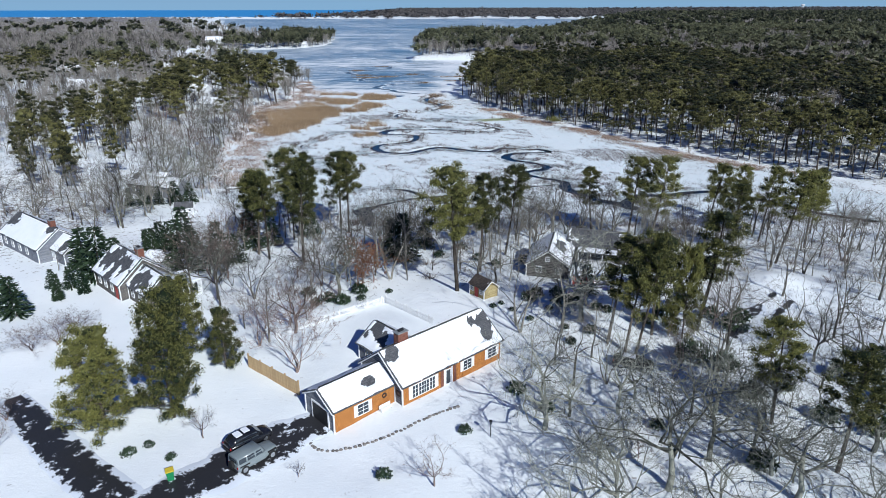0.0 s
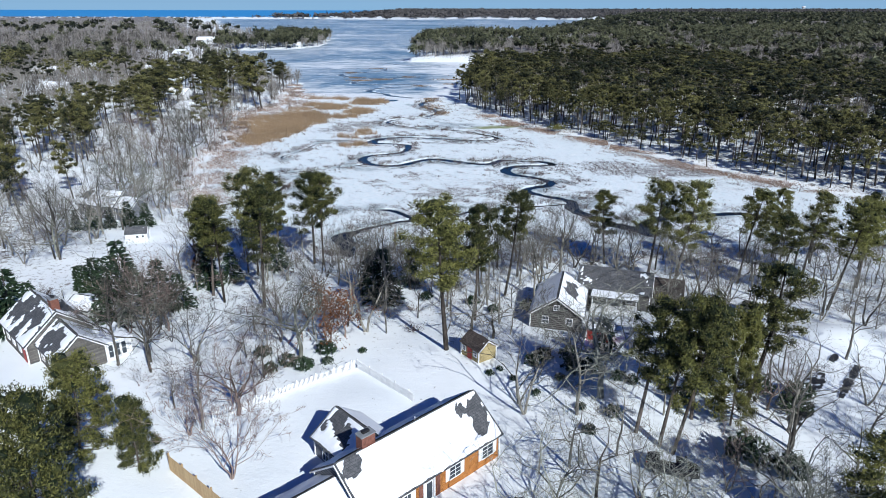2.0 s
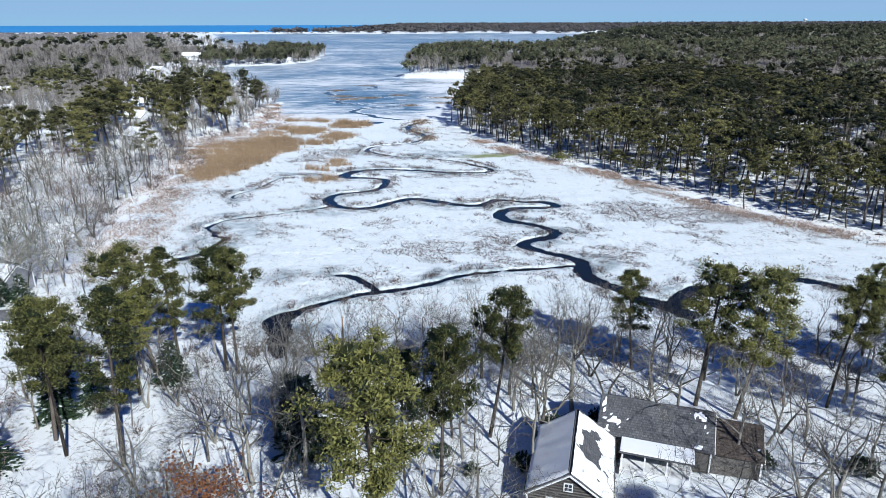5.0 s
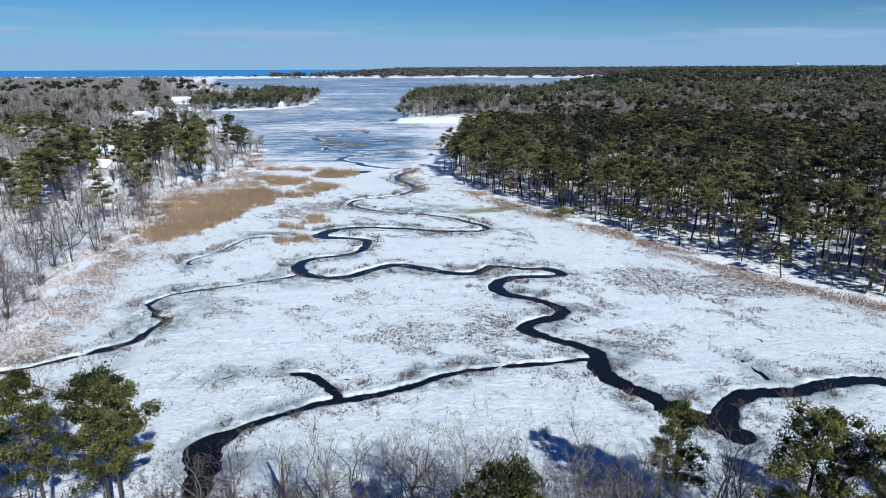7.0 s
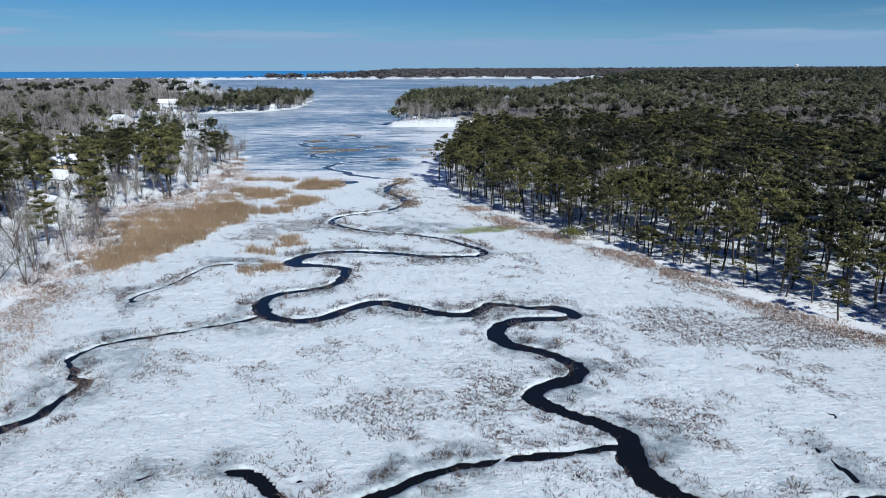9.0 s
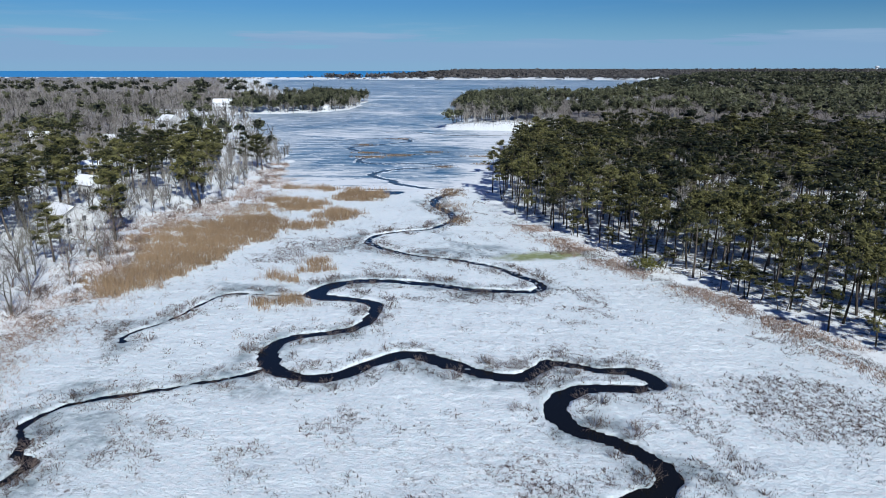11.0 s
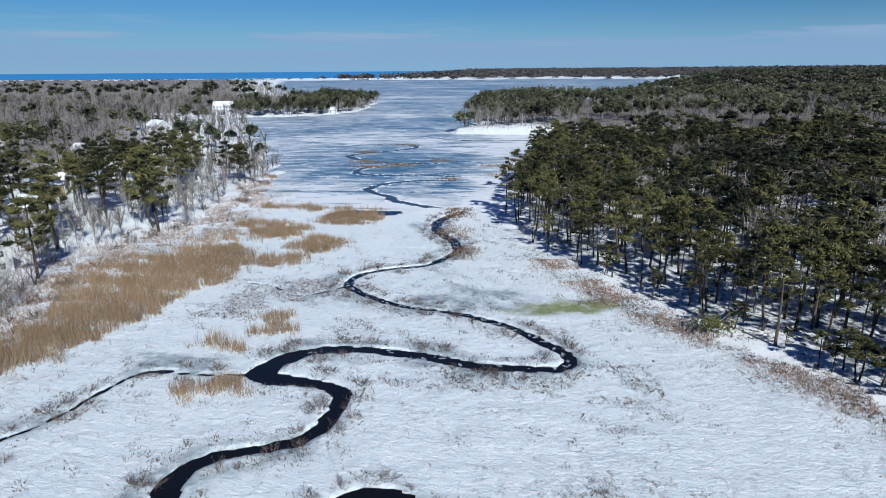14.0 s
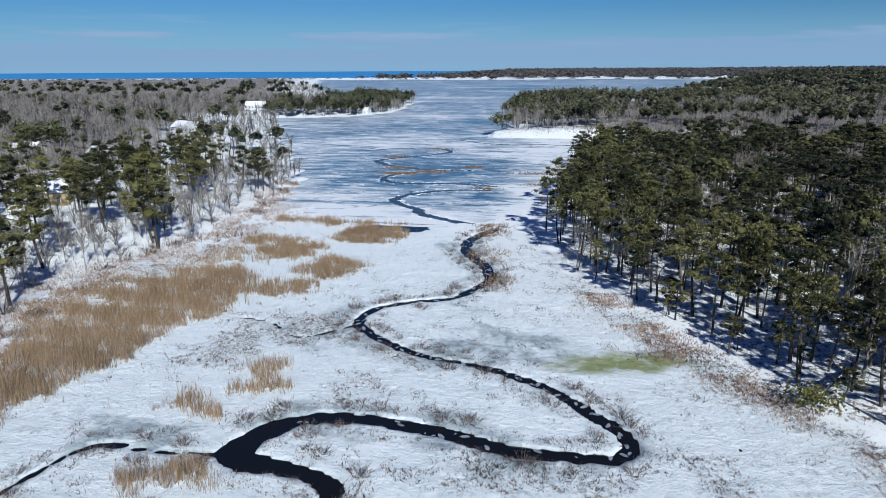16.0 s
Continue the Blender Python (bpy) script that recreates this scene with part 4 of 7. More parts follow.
TALL = YARD_OAKS + LOT_PINES + YARD_PINES + YARD_BARE + BANK_BARE
spots = []
for x0, x1, y0, y1, sp, lo, hi in ((-48, 80, 99, 133, 4.6, 6, 12.5), (9, 60, 66, 92, 5.4, 7, 13), (9, 60, 30, 66, 6.2, 5, 10.5), (-44, -14, 84, 100, 4.8, 4, 9), (-66, -30, 108, 152, 6.0, 5, 11), (60, 110, 80, 132, 8.0, 8, 13), (-128, -64, 114, 168, 8.0, 8, 14), (-64, -52, 98, 110, 5.0, 3, 6), (-100, -66, 118, 150, 9.0, 7, 11), (-24, -12, 80, 98, 5.2, 4, 7)):
    X, Y, r = scatter(x0, x1, y0, y1, sp, int(sp * 10 + x1 + 200))
    for x, y in zip(X, Y):
        if clear_of(x, y) and (x < 0.75 * y + 25) and all((x - a) ** 2 + (y - b) ** 2 > 5 for a, b, *_ in TALL):
            spots.append((x, y, rt.uniform(lo, hi)))
for n, (x, y, h) in enumerate(spots):
    k = n % 7
    if k == 2 and n % 2:
        k = 0
    if 9 < x < 60 and y < 66 and k in (0, 3, 5, 6):
        k = 1
    if x < -62 and k in (0, 3, 4):
        k = 1
    if k in (0, 3, 4, 5):
        put_tree("slim_tree", SLIM[n % 3], ("trunk", "branch_crown"), x, y, h, 12, "slim leafless grey tree in the snowy thicket", "slim bare trees", rt)
    elif k == 1:
        put_tree("bare_tree", OAKS[n % 3] if y < 66 and x > 8 else BARE[n % 6], ("trunk", "branch_crown"), x, y, h, 12, "leafless grey deciduous tree over snow", "bare trees", rt, 1.2 if y < 66 else 1.0)
    elif k == 2:
        put_tree("brown_tree", BROWN[n % 3], ("trunk", "branch_crown"), x, y, h * 0.62, 10, "leafless many-stemmed tree with reddish-brown twigs", "brown bare trees", rt)
    else:
        z = ground_z(x, y)
        b = tagged(new("brush", SHRUBS[n % 4]), "low leafless brown brush in the snow", "shrub", "brush")
        b.matrix_basis = pose(x, y, z, 0, 0, rt.uniform(0, 360)) @ Matrix.Diagonal((1.7, 1.7, 1.4, 1))
for n, (x, y, sz) in enumerate([(12, 89.6, 1.3), (13.3, 91.3, 1.2), (16.4, 88.1, 1.5), (18.5, 88, 1.5), (16.3, 91.5, 1.3), (11.5, 83, 0.6), (15.9, 80.2, 0.65), (9.2, 86.2, 0.5), (14.5, 86.1, 0.7), (21.1, 86, 1.0), (22.5, 85.2, 0.9), (6.6, 87.4, 0.55), (7.8, 88.2, 0.5),
                               (2.4, 56.6, 0.75), (-5.1, 50, 0.85), (-28.7, 53.9, 0.6), (-25.7, 52, 0.6), (-15.5, 88, 1.3), (-19, 87, 1.0), (-13.6, 92.3, 1.4), (8.2, 64.5, 1.2), (11.0, 61.0, 1.0), (30, 72, 2.2), (33, 70, 1.8), (38, 66, 1.6), (48, 62, 2.2), (44, 58, 1.8), (-17.5, 89, 1.2), (-15, 88.6, 0.9), (-12.8, 89.5, 0.8), (-21, 91, 1.2), (-9, 92.6, 0.6), (13, 108, 1.3), (17, 116, 1.2), (22, 117, 1.4), (5, 110, 1.2), (8, 107, 1.0), (-2, 112, 1.1), (2, 117, 1.2), (26, 116, 1.2), (31, 112, 1.5), (36, 109, 1.3), (40, 83, 1.6), (38, 80, 1.8), (36.5, 84, 1.4), (33, 88, 1.5), (35, 92, 1.2), (30, 84, 1.6), (27, 82, 1.3), (41, 100, 1.4), (45, 108, 1.5), (19, 79, 1.0), (16, 76, 0.8), (34, 64, 1.6), (40, 60, 1.5), (30, 52, 1.4), (46, 68, 1.7), (52, 72, 1.8), (22, 58, 0.9), (-30, 52.5, 0.8), (-33, 61, 1.0), (-36, 59.5, 0.9)]):
    b = tagged(new("evergreen_shrub", EVERGREEN[n % 2]), "dark evergreen shrub standing in the snow", "shrub", "evergreen shrubs")
    b.matrix_basis = pose(x, y, ground_z(x, y) - 0.1, 0, 0, rt.uniform(0, 360)) @ Matrix.Diagonal((sz, sz, sz * 1.15, 1))
for x, y, h in [(-0.4, 48.8, 4.4), (-23.9, 55.5, 3.6), (-49.4, 73.8, 4.5), (-51.5, 72, 4.1), (-49.7, 78.2, 3.4), (-46.8, 75.5, 3.6), (-45.5, 57.8, 4), (-47.5, 55, 4.5), (-43, 52, 4), (-13, 50, 1.6)]:
    put_tree("small_tree", BROWN[0 if x < -45.2 else 2], ("trunk", "branch_crown"), x, y, h, 10, "small twiggy leafless tree in the snowy yard", "small bare trees", rt, 1.9 if x < -45.2 else 1.0)


# ---- woods round the marsh ----
def in_sight(x, y):
    """The wedge of country that the flight overlooks, with room to spare."""
    return (x > -60 - 0.80 * y) & (x < 40 + 0.68 * y)


def wood_end(x):
    """Where the near pine wood ends, as y."""
    return np.maximum(250, 478 - 2.2 * np.maximum(0, x - 150)) + 9 * waves(x, x * 0, 60, 77)


X, Y, rr = scatter(-20, 260, 165, 520, 4.9, 61)
w_, e_, s_ = outside(X, Y)
tree_edge = 1 + 5.5 * step01((302 - Y) / 25) + 1.5 * waves(X, Y, 17, 58)
keep = (e_ > tree_edge) & (s_ < -20) & in_sight(X, Y) & (e_ < 46 - 0.04 * np.maximum(0, Y - 300) * 3) & (Y < wood_end(X))
order = np.nonzero(keep)[0]
order = order[np.argsort(e_[order] + 0.10 * np.maximum(0, Y[order] - 250))][:260]
taken = {int(i) for i in order}
for n, i in enumerate(order):
    h = rt.uniform(10, 17.5) * (0.85 if e_[i] < 3 else 1.0)
    if n % 9 == 5:
        put_tree("bare_tree", BARE[n % 6], ("trunk", "branch_crown"), X[i], Y[i], h * 0.9, 12, "leafless grey tree at the edge of the pine wood", "bare trees", rt)
    else:
        put_tree("forest_pine", FOREST[n % 6], ("trunk", "crown"), X[i], Y[i], h, 15, "pitch pine of the dense wood beside the marsh", "wood pines", rt)


for n in range(26):
    y = rt.uniform(190, 296)
    x = float(np.interp(y, *np.array(SHORE_E).T)) + rt.uniform(3.5, 9)
    put_tree("forest_pine", FOREST[(0, 2, 4)[n % 3]], ("trunk", "crown"), x, y, rt.uniform(3.5, 7.5), 15, "young pine at the edge of the wood beside the marsh", "young pines", rt, 1.5)


def copies(name, meshes, rows, mat, label, thin=1.0, seed=0):
    """Many trees joined into one mesh: rows of x, y, z, height scale, width scale, turn."""
    r = np.random.RandomState(seed)
    raw, own = [], []
    for me in meshes:
        tone = np.zeros(len(me.vertices), np.float32)
        if "tone" in me.attributes:
            me.attributes["tone"].data.foreach_get("value", tone)
        own.append(tone)
        v = np.empty(len(me.vertices) * 3, np.float32)
        me.vertices.foreach_get("co", v)
        me.calc_loop_triangles()
        t = np.empty(len(me.loop_triangles) * 3, np.int32)
        me.loop_triangles.foreach_get("vertices", t)
        raw.append((v.reshape(-1, 3), t.reshape(-1, 3)))
    V, F, T, base = [], [], [], 0
    for k, (x, y, z, h, w, a) in enumerate(rows):
        v, t = raw[k % len(raw)]
        if thin < 1:
            t = t[r.rand(len(t)) < thin]
        c, s = math.cos(a), math.sin(a)
        V.append(np.stack([(v[:, 0] * c - v[:, 1] * s) * w + x, (v[:, 0] * s + v[:, 1] * c) * w + y, v[:, 2] * h + z], 1))
        F.append(t + base)
        T.append(np.full(len(v), r.uniform(-0.24, 0.24)) + own[k % len(raw)])
        base += len(v)
    ob = new(name, sheet(name, np.vstack(V), np.vstack(F), mat, False, tone=np.concatenate(T)))
    return tagged(ob, label, "trees", kind="stuff")


LIGHT_PINES = [pine_meshes(150 + i, 15, 0.5 + 0.02 * i, 3.0 + 0.25 * (i % 3), 11, 26, 0.5, 0.28) for i in range(6)]
LIGHT_TRUNKS = []
for i in range(3):
    st = Soup()
    st.tube([(0, 0, -0.4), (0.15 * i, -0.1, 7), (0.1, 0.1 * i, 13.5)], [0.2, 0.14, 0.04], 4)
    for k in range(5):
        st.spike((0.1 * i, 0, 3 + 1.7 * k), (1.5 * math.cos(k * 2.1 + i), 1.5 * math.sin(k * 2.1 + i), 3.6 + 1.7 * k), 0.05)
    LIGHT_TRUNKS.append(st.mesh("thin_trunk", M["pine_bark"]))
deep = np.array([i for i in range(len(X)) if i not in taken and e_[i] > tree_edge[i] and s_[i] < -20 and in_sight(X[i], Y[i]) and Y[i] < wood_end(X[i]) and (e_[i] < 60 or i % 5 < 3)], int)
rows = [(X[i], Y[i], float(z), k, rr.uniform(0.85, 1.5) * (1.25 if e_[i] > 60 else 1), a) for i, z, k, a in zip(deep, land(X[deep], Y[deep]), rr.uniform(0.7, 1.08, len(deep)) + 0.14 * waves(X[deep], Y[deep], 26, 57), rr.uniform(0, 6.3, len(deep)))]
bare_spot = [waves(q[0], q[1], 34, 52) + 0.25 * math.sin(n * 7.7) > 0.28 for n, q in enumerate(rows)]
grey_rows = [q for q, g in zip(rows, bare_spot) if g]
rows = [q for q, g in zip(rows, bare_spot) if not g]
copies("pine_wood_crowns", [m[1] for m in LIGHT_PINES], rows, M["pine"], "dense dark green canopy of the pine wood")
copies("pine_wood_trunks", LIGHT_TRUNKS, rows, M["pine_bark"], "bare trunks inside the pine wood")


def far_crowns(name, x, y, z, height, width, low, tris, size, mat, label, seed, flat=0.8):
    """Far trees in one mesh: each an uneven core, darkened as inner shade, under a ragged dome of small leaf faces."""
    r = np.random.RandomState(seed)
    n = len(x)
    mid, half = z + height * (1 + low) / 2, height * (1 - low) / 2
    lop = r.uniform(-0.2, 0.2, (n, 1, 2))
    across = width[:, None, None] * 0.5 * r.uniform(0.8, 1.2, (n, 1, 2))
    # seven boughs' clumps over the upper dome, and flecks round them
    g = r.normal(size=(n, 7, 3))
    g[..., 2] += 0.5
    g *= (r.uniform(0.5, 0.85, (n, 7)) / np.linalg.norm(g, axis=2))[..., None]
    d = g[np.arange(n)[:, None], r.randint(0, 7, (n, tris))] + r.normal(0, 0.2, (n, tris, 3))
    c = np.empty((n, tris, 3))
    c[..., :2] = np.stack([x, y], 1)[:, None] + (d[..., :2] + lop) * across
    c[..., 2] = mid[:, None] + d[..., 2] * half[:, None]
    s = (size * height / 12)[:, None, None]
    k1, k2 = r.normal(size=(n, tris, 3)), r.normal(size=(n, tris, 3))
    k1[..., 2] *= flat
    k2[..., 2] *= flat
    V = np.stack([c + k1 * s * 0.5, c + k2 * s * 0.5, c - (k1 + k2) * s * 0.4], 2).reshape(-1, 3)
    F = np.arange(len(V)).reshape(-1, 3)
    ico = np.array(ICO)[None] * r.uniform(0.4, 0.75, (n, 12, 1))
    core = np.empty((n, 12, 3))
    core[..., :2] = np.stack([x, y], 1)[:, None] + (ico[..., :2] + lop) * across
    core[..., 2] = mid[:, None] + ico[..., 2] * half[:, None]
    CF = (np.array(ICO_FACES)[None] + (np.arange(n) * 12)[:, None, None]).reshape(-1, 3) + len(V)
    own = r.uniform(-0.26, 0.26, n)
    # the core's lower tone paints in the shade under each dome
    tone = np.concatenate([np.repeat(own, tris * 3), np.repeat(own - 0.3, 12)])
    return tagged(new(name, sheet(name, np.vstack([V, core.reshape(-1, 3)]), np.vstack([F, CF]), mat, False, tone=tone)), label, "trees", kind="stuff")


def far_twigs(name, x, y, z, height, width, tris, mat, label, seed, thick=0.16):
    """Far leafless trees in one mesh: a stem, limbs that spread from it, and twigs that spread from the limbs."""
    r = np.random.RandomState(seed)
    n = len(x)
    base = np.stack([x, y, z], 1)[:, None]
    limbs = max(5, tris // 5)
    h, w = height[:, None], width[:, None]
    k = r.uniform(0.18, 0.62, (n, limbs))
    az, out = r.uniform(0, 6.3, (n, limbs)), r.uniform(0.25, 0.9, (n, limbs))
    p = base + np.stack([0 * k, 0 * k, k * h], 2)
    q = base + np.stack([np.cos(az) * out * w * 0.5, np.sin(az) * out * w * 0.5, h * (0.9 - 0.42 * out ** 2) * r.uniform(0.7, 1.05, (n, limbs))], 2)
    p[:, 0], q[:, 0] = base[:, 0] - [0, 0, 0.3], base[:, 0] + np.stack([0 * x, 0 * x, height * 0.7], 1)
    m = tris - limbs
    pick = r.randint(0, limbs, (n, m))
    rowi = np.arange(n)[:, None]
    f = r.uniform(0.35, 1.0, (n, m, 1))
    tp = p[rowi, pick] * (1 - f) + q[rowi, pick] * f
    d = r.normal(size=(n, m, 3))
    d[..., 2] += 0.45
    d /= np.linalg.norm(d, axis=2, keepdims=True)
    tq = tp + d * (h * r.uniform(0.08, 0.2, (n, m)))[..., None]
    P, Q = np.concatenate([p, tp], 1), np.concatenate([q, tq], 1)
    t = np.concatenate([np.full((n, limbs), 1.6), np.full((n, m), 0.8)], 1) * thick * h / 12
    a2 = r.uniform(0, 6.3, t.shape)
    side = np.stack([np.cos(a2), np.sin(a2), 0.3 * np.sin(a2 * 3)], 2) * t[..., None]
    V = np.stack([P - side, P + side, Q], 2).reshape(-1, 3)
    F = np.arange(len(V)).reshape(-1, 3)
    return tagged(new(name, sheet(name, V, F, mat, False, tone=np.repeat(r.uniform(-0.28, 0.28, n), tris * 3))), label, "trees", kind="stuff")


gq = np.array(grey_rows)
far_twigs("pine_wood_bare_trees", gq[:, 0], gq[:, 1], gq[:, 2], gq[:, 3] * 14.5, gq[:, 4] * 8, 150, M["pale_twig"], "leafless grey trees among the pine canopy", 31, 0.055)
X, Y, rr = scatter(0, 130, 170, 330, 3.0, 66)
w_, e_, s_ = outside(X, Y)
ok = (e_ > 4) & (e_ < 34) & (s_ < -20) & (waves(X, Y, 14, 67) > -0.5)
X, Y = X[ok], Y[ok]
far_twigs("wood_understory", X, Y, land(X, Y), rr.uniform(0.7, 2.2, len(X)), rr.uniform(1.5, 3.0, len(X)), 36, M["shrub"], "low leafless brush on the snowy floor of the pine wood", 68, 0.14)
X, Y, rr = scatter(-150, -48, 112, 330, 2.9, 62)
w_, e_, s_ = outside(X, Y)
ok = (np.maximum(w_, s_) > -1) & in_sight(X, Y) & (w_ < 70) & (waves(X, Y, 22, 63) > -0.35 + 0.5 * (w_ > 25)) & np.array([clear_of(a, b) for a, b in zip(X, Y)])
X, Y = X[ok], Y[ok]
far_twigs("west_understory", X, Y, land(X, Y), rr.uniform(1.5, 4.5, len(X)), rr.uniform(2.5, 5.0, len(X)), 44, M["shrub"], "tangled leafless undergrowth of the west lots", 64, 0.065)


# ---- far woods ----
def far_wood(x0, x1, y0, y1, spacing, seed, want):
    x, y, r = scatter(x0, x1, y0, y1, spacing, seed)
    w, e, s = outside(x, y)
    ok = want(x, y, w, e, s) & in_sight(x, y)
    x, y = x[ok], y[ok]
    return x, y, land(x, y), r


# west side: mostly leafless trees with clumps of pine
x, y, z, r = far_wood(-420, -60, 150, 420, 6.0, 71, lambda x, y, w, e, s: (w > 4) & (s < -5))
lots = (np.hypot(x + 101, y - 274) < 9) | (np.hypot(x + 120, y - 313) < 9) | (np.hypot(x + 134, y - 338) < 8) | (np.hypot(x + 176, y - 416) < 11) | (np.hypot(x + 126, y - 404) < 8) | (np.hypot(x + 96, y - 172) < 12)
clump = waves(x, y, 62, 14) + r.uniform(-0.4, 0.4, len(x)) + 0.25 * step01((y - 300) / 80)
SHORE_PINES = [(-87.7, 272.4, 17.2), (-84.0, 310.6, 23.0), (-87.5, 314, 18), (-107.8, 323.1, 18.1), (-103, 318, 17), (-109.6, 380.2, 17.3), (-98.9, 379.9, 15.1), (-95.2, 384, 14), (-92.3, 382.2, 14.4), (-125.4, 306.0, 18.8), (-122, 301, 17), (-127.7, 316.1, 16.6), (-129.2, 341.7, 12.5), (-87.8, 250.2, 13.4),
               (-109.5, 318.3, 16.1), (-114.9, 346.1, 17.7), (-111.3, 371.6, 16.9), (-104, 362, 17), (-100, 352, 18), (-106, 340, 17), (-97, 330, 17), (-117, 358, 16), (-111.3, 272.6, 19.2), (-115, 266, 17), (-107, 262, 17), (-104, 247, 16), (-112, 250, 16), (-119, 280, 16), (-98, 292, 18), (-103, 298, 18), (-113, 292, 16), (-131, 322, 16), (-136, 312, 15), (-101, 240, 13)]
for n, (px_, py_, h) in enumerate(SHORE_PINES):
    put_tree("pitch_pine", MIDPINES[n % 5], ("trunk", "crown"), px_, py_, h, 16, "pitch pine standing on the snowy west shore", "west shore pines", rt, 1.2)
near = np.min(np.hypot(x[:, None] - np.array(SHORE_PINES)[:, 0], y[:, None] - np.array(SHORE_PINES)[:, 1]), axis=1)
pine = (clump > 0.66) & ~lots & (near > 5) & (np.interp(y, *np.array(SHORE_W).T) - x > 22)
rest = ~pine & ~lots & (near > 3)
pick = np.nonzero(pine)[0]
pick = pick[np.argsort(np.hypot(x[pick] - 5, y[pick] - 170))]
for n, i in enumerate(pick[:45]):
    put_tree("forest_pine", FOREST[n % 6], ("trunk", "crown"), x[i], y[i], rt.uniform(10, 15), 15, "pitch pine in the woods of the west shore", "west wood pines", rt)
rows = [(x[i], y[i], z[i], k, k * 1.1, a) for i, k, a in zip(pick[45:], r.uniform(0.7, 1.0, len(pick)), r.uniform(0, 6.3, len(pick)))]
copies("west_pine_crowns", [m[1] for m in LIGHT_PINES], rows, M["pine"], "pines among the leafless woods of the west shore")
copies("west_pine_trunks", LIGHT_TRUNKS, rows, M["pine_bark"], "pine trunks among the west woods")
pick = np.nonzero(rest)[0]
pick = pick[np.argsort(np.hypot(x[pick] - 5, y[pick] - 170))]
for n, i in enumerate(pick[:110]):
    if n % 5 < 4:
        put_tree("shore_tree", (SLIM[n % 3] if n % 4 == 1 else BARE[n % 6]), ("trunk", "branch_crown"), x[i], y[i], rt.uniform(8, 14), 12, "leafless grey tree on the snowy west shore", "west shore bare trees", rt)
    else:
        put_tree("brown_tree", BROWN[n % 3], ("trunk", "branch_crown"), x[i], y[i], rt.uniform(5.5, 11), 10, "leafless brown thicket tree on the west shore", "brown bare trees", rt)
i = pick[110:]
far_twigs("west_bare_woods", x[i], y[i], z[i], r.uniform(8, 13, len(i)), r.uniform(6, 9, len(i)), 150, M["far_twig"], "leafless grey woods of the west shore", 3, 0.075)

# both sides further off, out to the far shore
for tag, x0, x1, y0, y1, sp, tris, size in (("middle", -900, 900, 300, 900, 8.0, 90, 0.95), ("distant", -2200, 2200, 900, 2000, 14, 30, 2.1)):
    x, y, z, r = far_wood(x0, x1, y0, y1, sp, 83 + int(sp), lambda x, y, w, e, s: ((w > 3) & (y > 420) & (y < 1480)) | ((e > 3) & (y > wood_end(x) + 14)))
    west = x < -40
    clump = 1.2 * waves(x, y, 90, 17) + r.uniform(-0.3, 0.3, len(x)) + np.where(west, -1.0, -0.05)
    back = y - wood_end(x)
    clump = clump - np.where(~west, 2.2 * np.exp(-((back - 34) / 40) ** 2) + 0.9 * np.exp(-((back - 190) / 40) ** 2) * (waves(x, y, 150, 61) > -0.2), 0)
    pine = clump > 0.1
    h, w = r.uniform(8, 12.5, len(x)) * np.where(pine, 1.2, 1.05), r.uniform(6, 9, len(x)) * np.where(pine, 1.2, 1) * (sp / 8.5) ** 0.7
    far_crowns(tag + "_pine_woods", x[pine], y[pine], z[pine], h[pine], w[pine], 0.35, tris, size, M["pine_far"], "far dark green pine woods", 5)
    far_twigs(tag + "_bare_woods", x[~pine], y[~pine], z[~pine], h[~pine], w[~pine] * 1.2, 48 if sp < 10 else 18, M["far_twig"], "far leafless grey-brown woods", 6, 0.15 if sp < 10 else 0.32)
# the two wooded points that reach into the bay: leafless trees along the shore, pines behind
x, y, z, r = far_wood(-260, 90, 550, 935, 5.2, 97, lambda x, y, w, e, s: ((e > np.where(y < 620, 17, 4)) & (e < 70) & (y > 577) & (y < 875) & (x < 110)) | ((w > 2) & (w < 55) & (y > 685) & (x > -240)))
w, e, s = outside(x, y)
pine = (waves(x, y, 40, 19) + r.uniform(-0.5, 0.5, len(x)) > np.where(e > 4, -0.15, -0.4)) & (np.maximum(w, e) > np.where(e > 4, np.where(y < 660, 40, 10), 4))
h = r.uniform(9, 14.5, len(x))
far_crowns("point_pines", x[pine], y[pine], z[pine], h[pine] * 1.05, r.uniform(6, 8.5, pine.sum()), 0.25, 100, 0.85, M["pine_far"], "dark pines on the wooded points of the bay", 15)
far_twigs("point_bare_trees", x[~pine], y[~pine], z[~pine], h[~pine], r.uniform(6, 9, (~pine).sum()), 90, M["far_twig"], "leafless grey trees on the wooded points of the bay", 16, 0.13)
x, y, r = scatter(-700, 3500, 2040, 4700, 44, 91)
ok = (x > -620 + 0.10 * (y - 2100)) & in_sight(x, y) & (land(x, y) > 0.2)
x, y = x[ok], y[ok]
z = land(x, y)
far_crowns("far_shore_woods", x, y, z, r.uniform(9, 15, len(x)), r.uniform(34, 52, len(x)), -0.1, 14, 6.0, M["far"], "low woods along the far shore of the bay", 9)


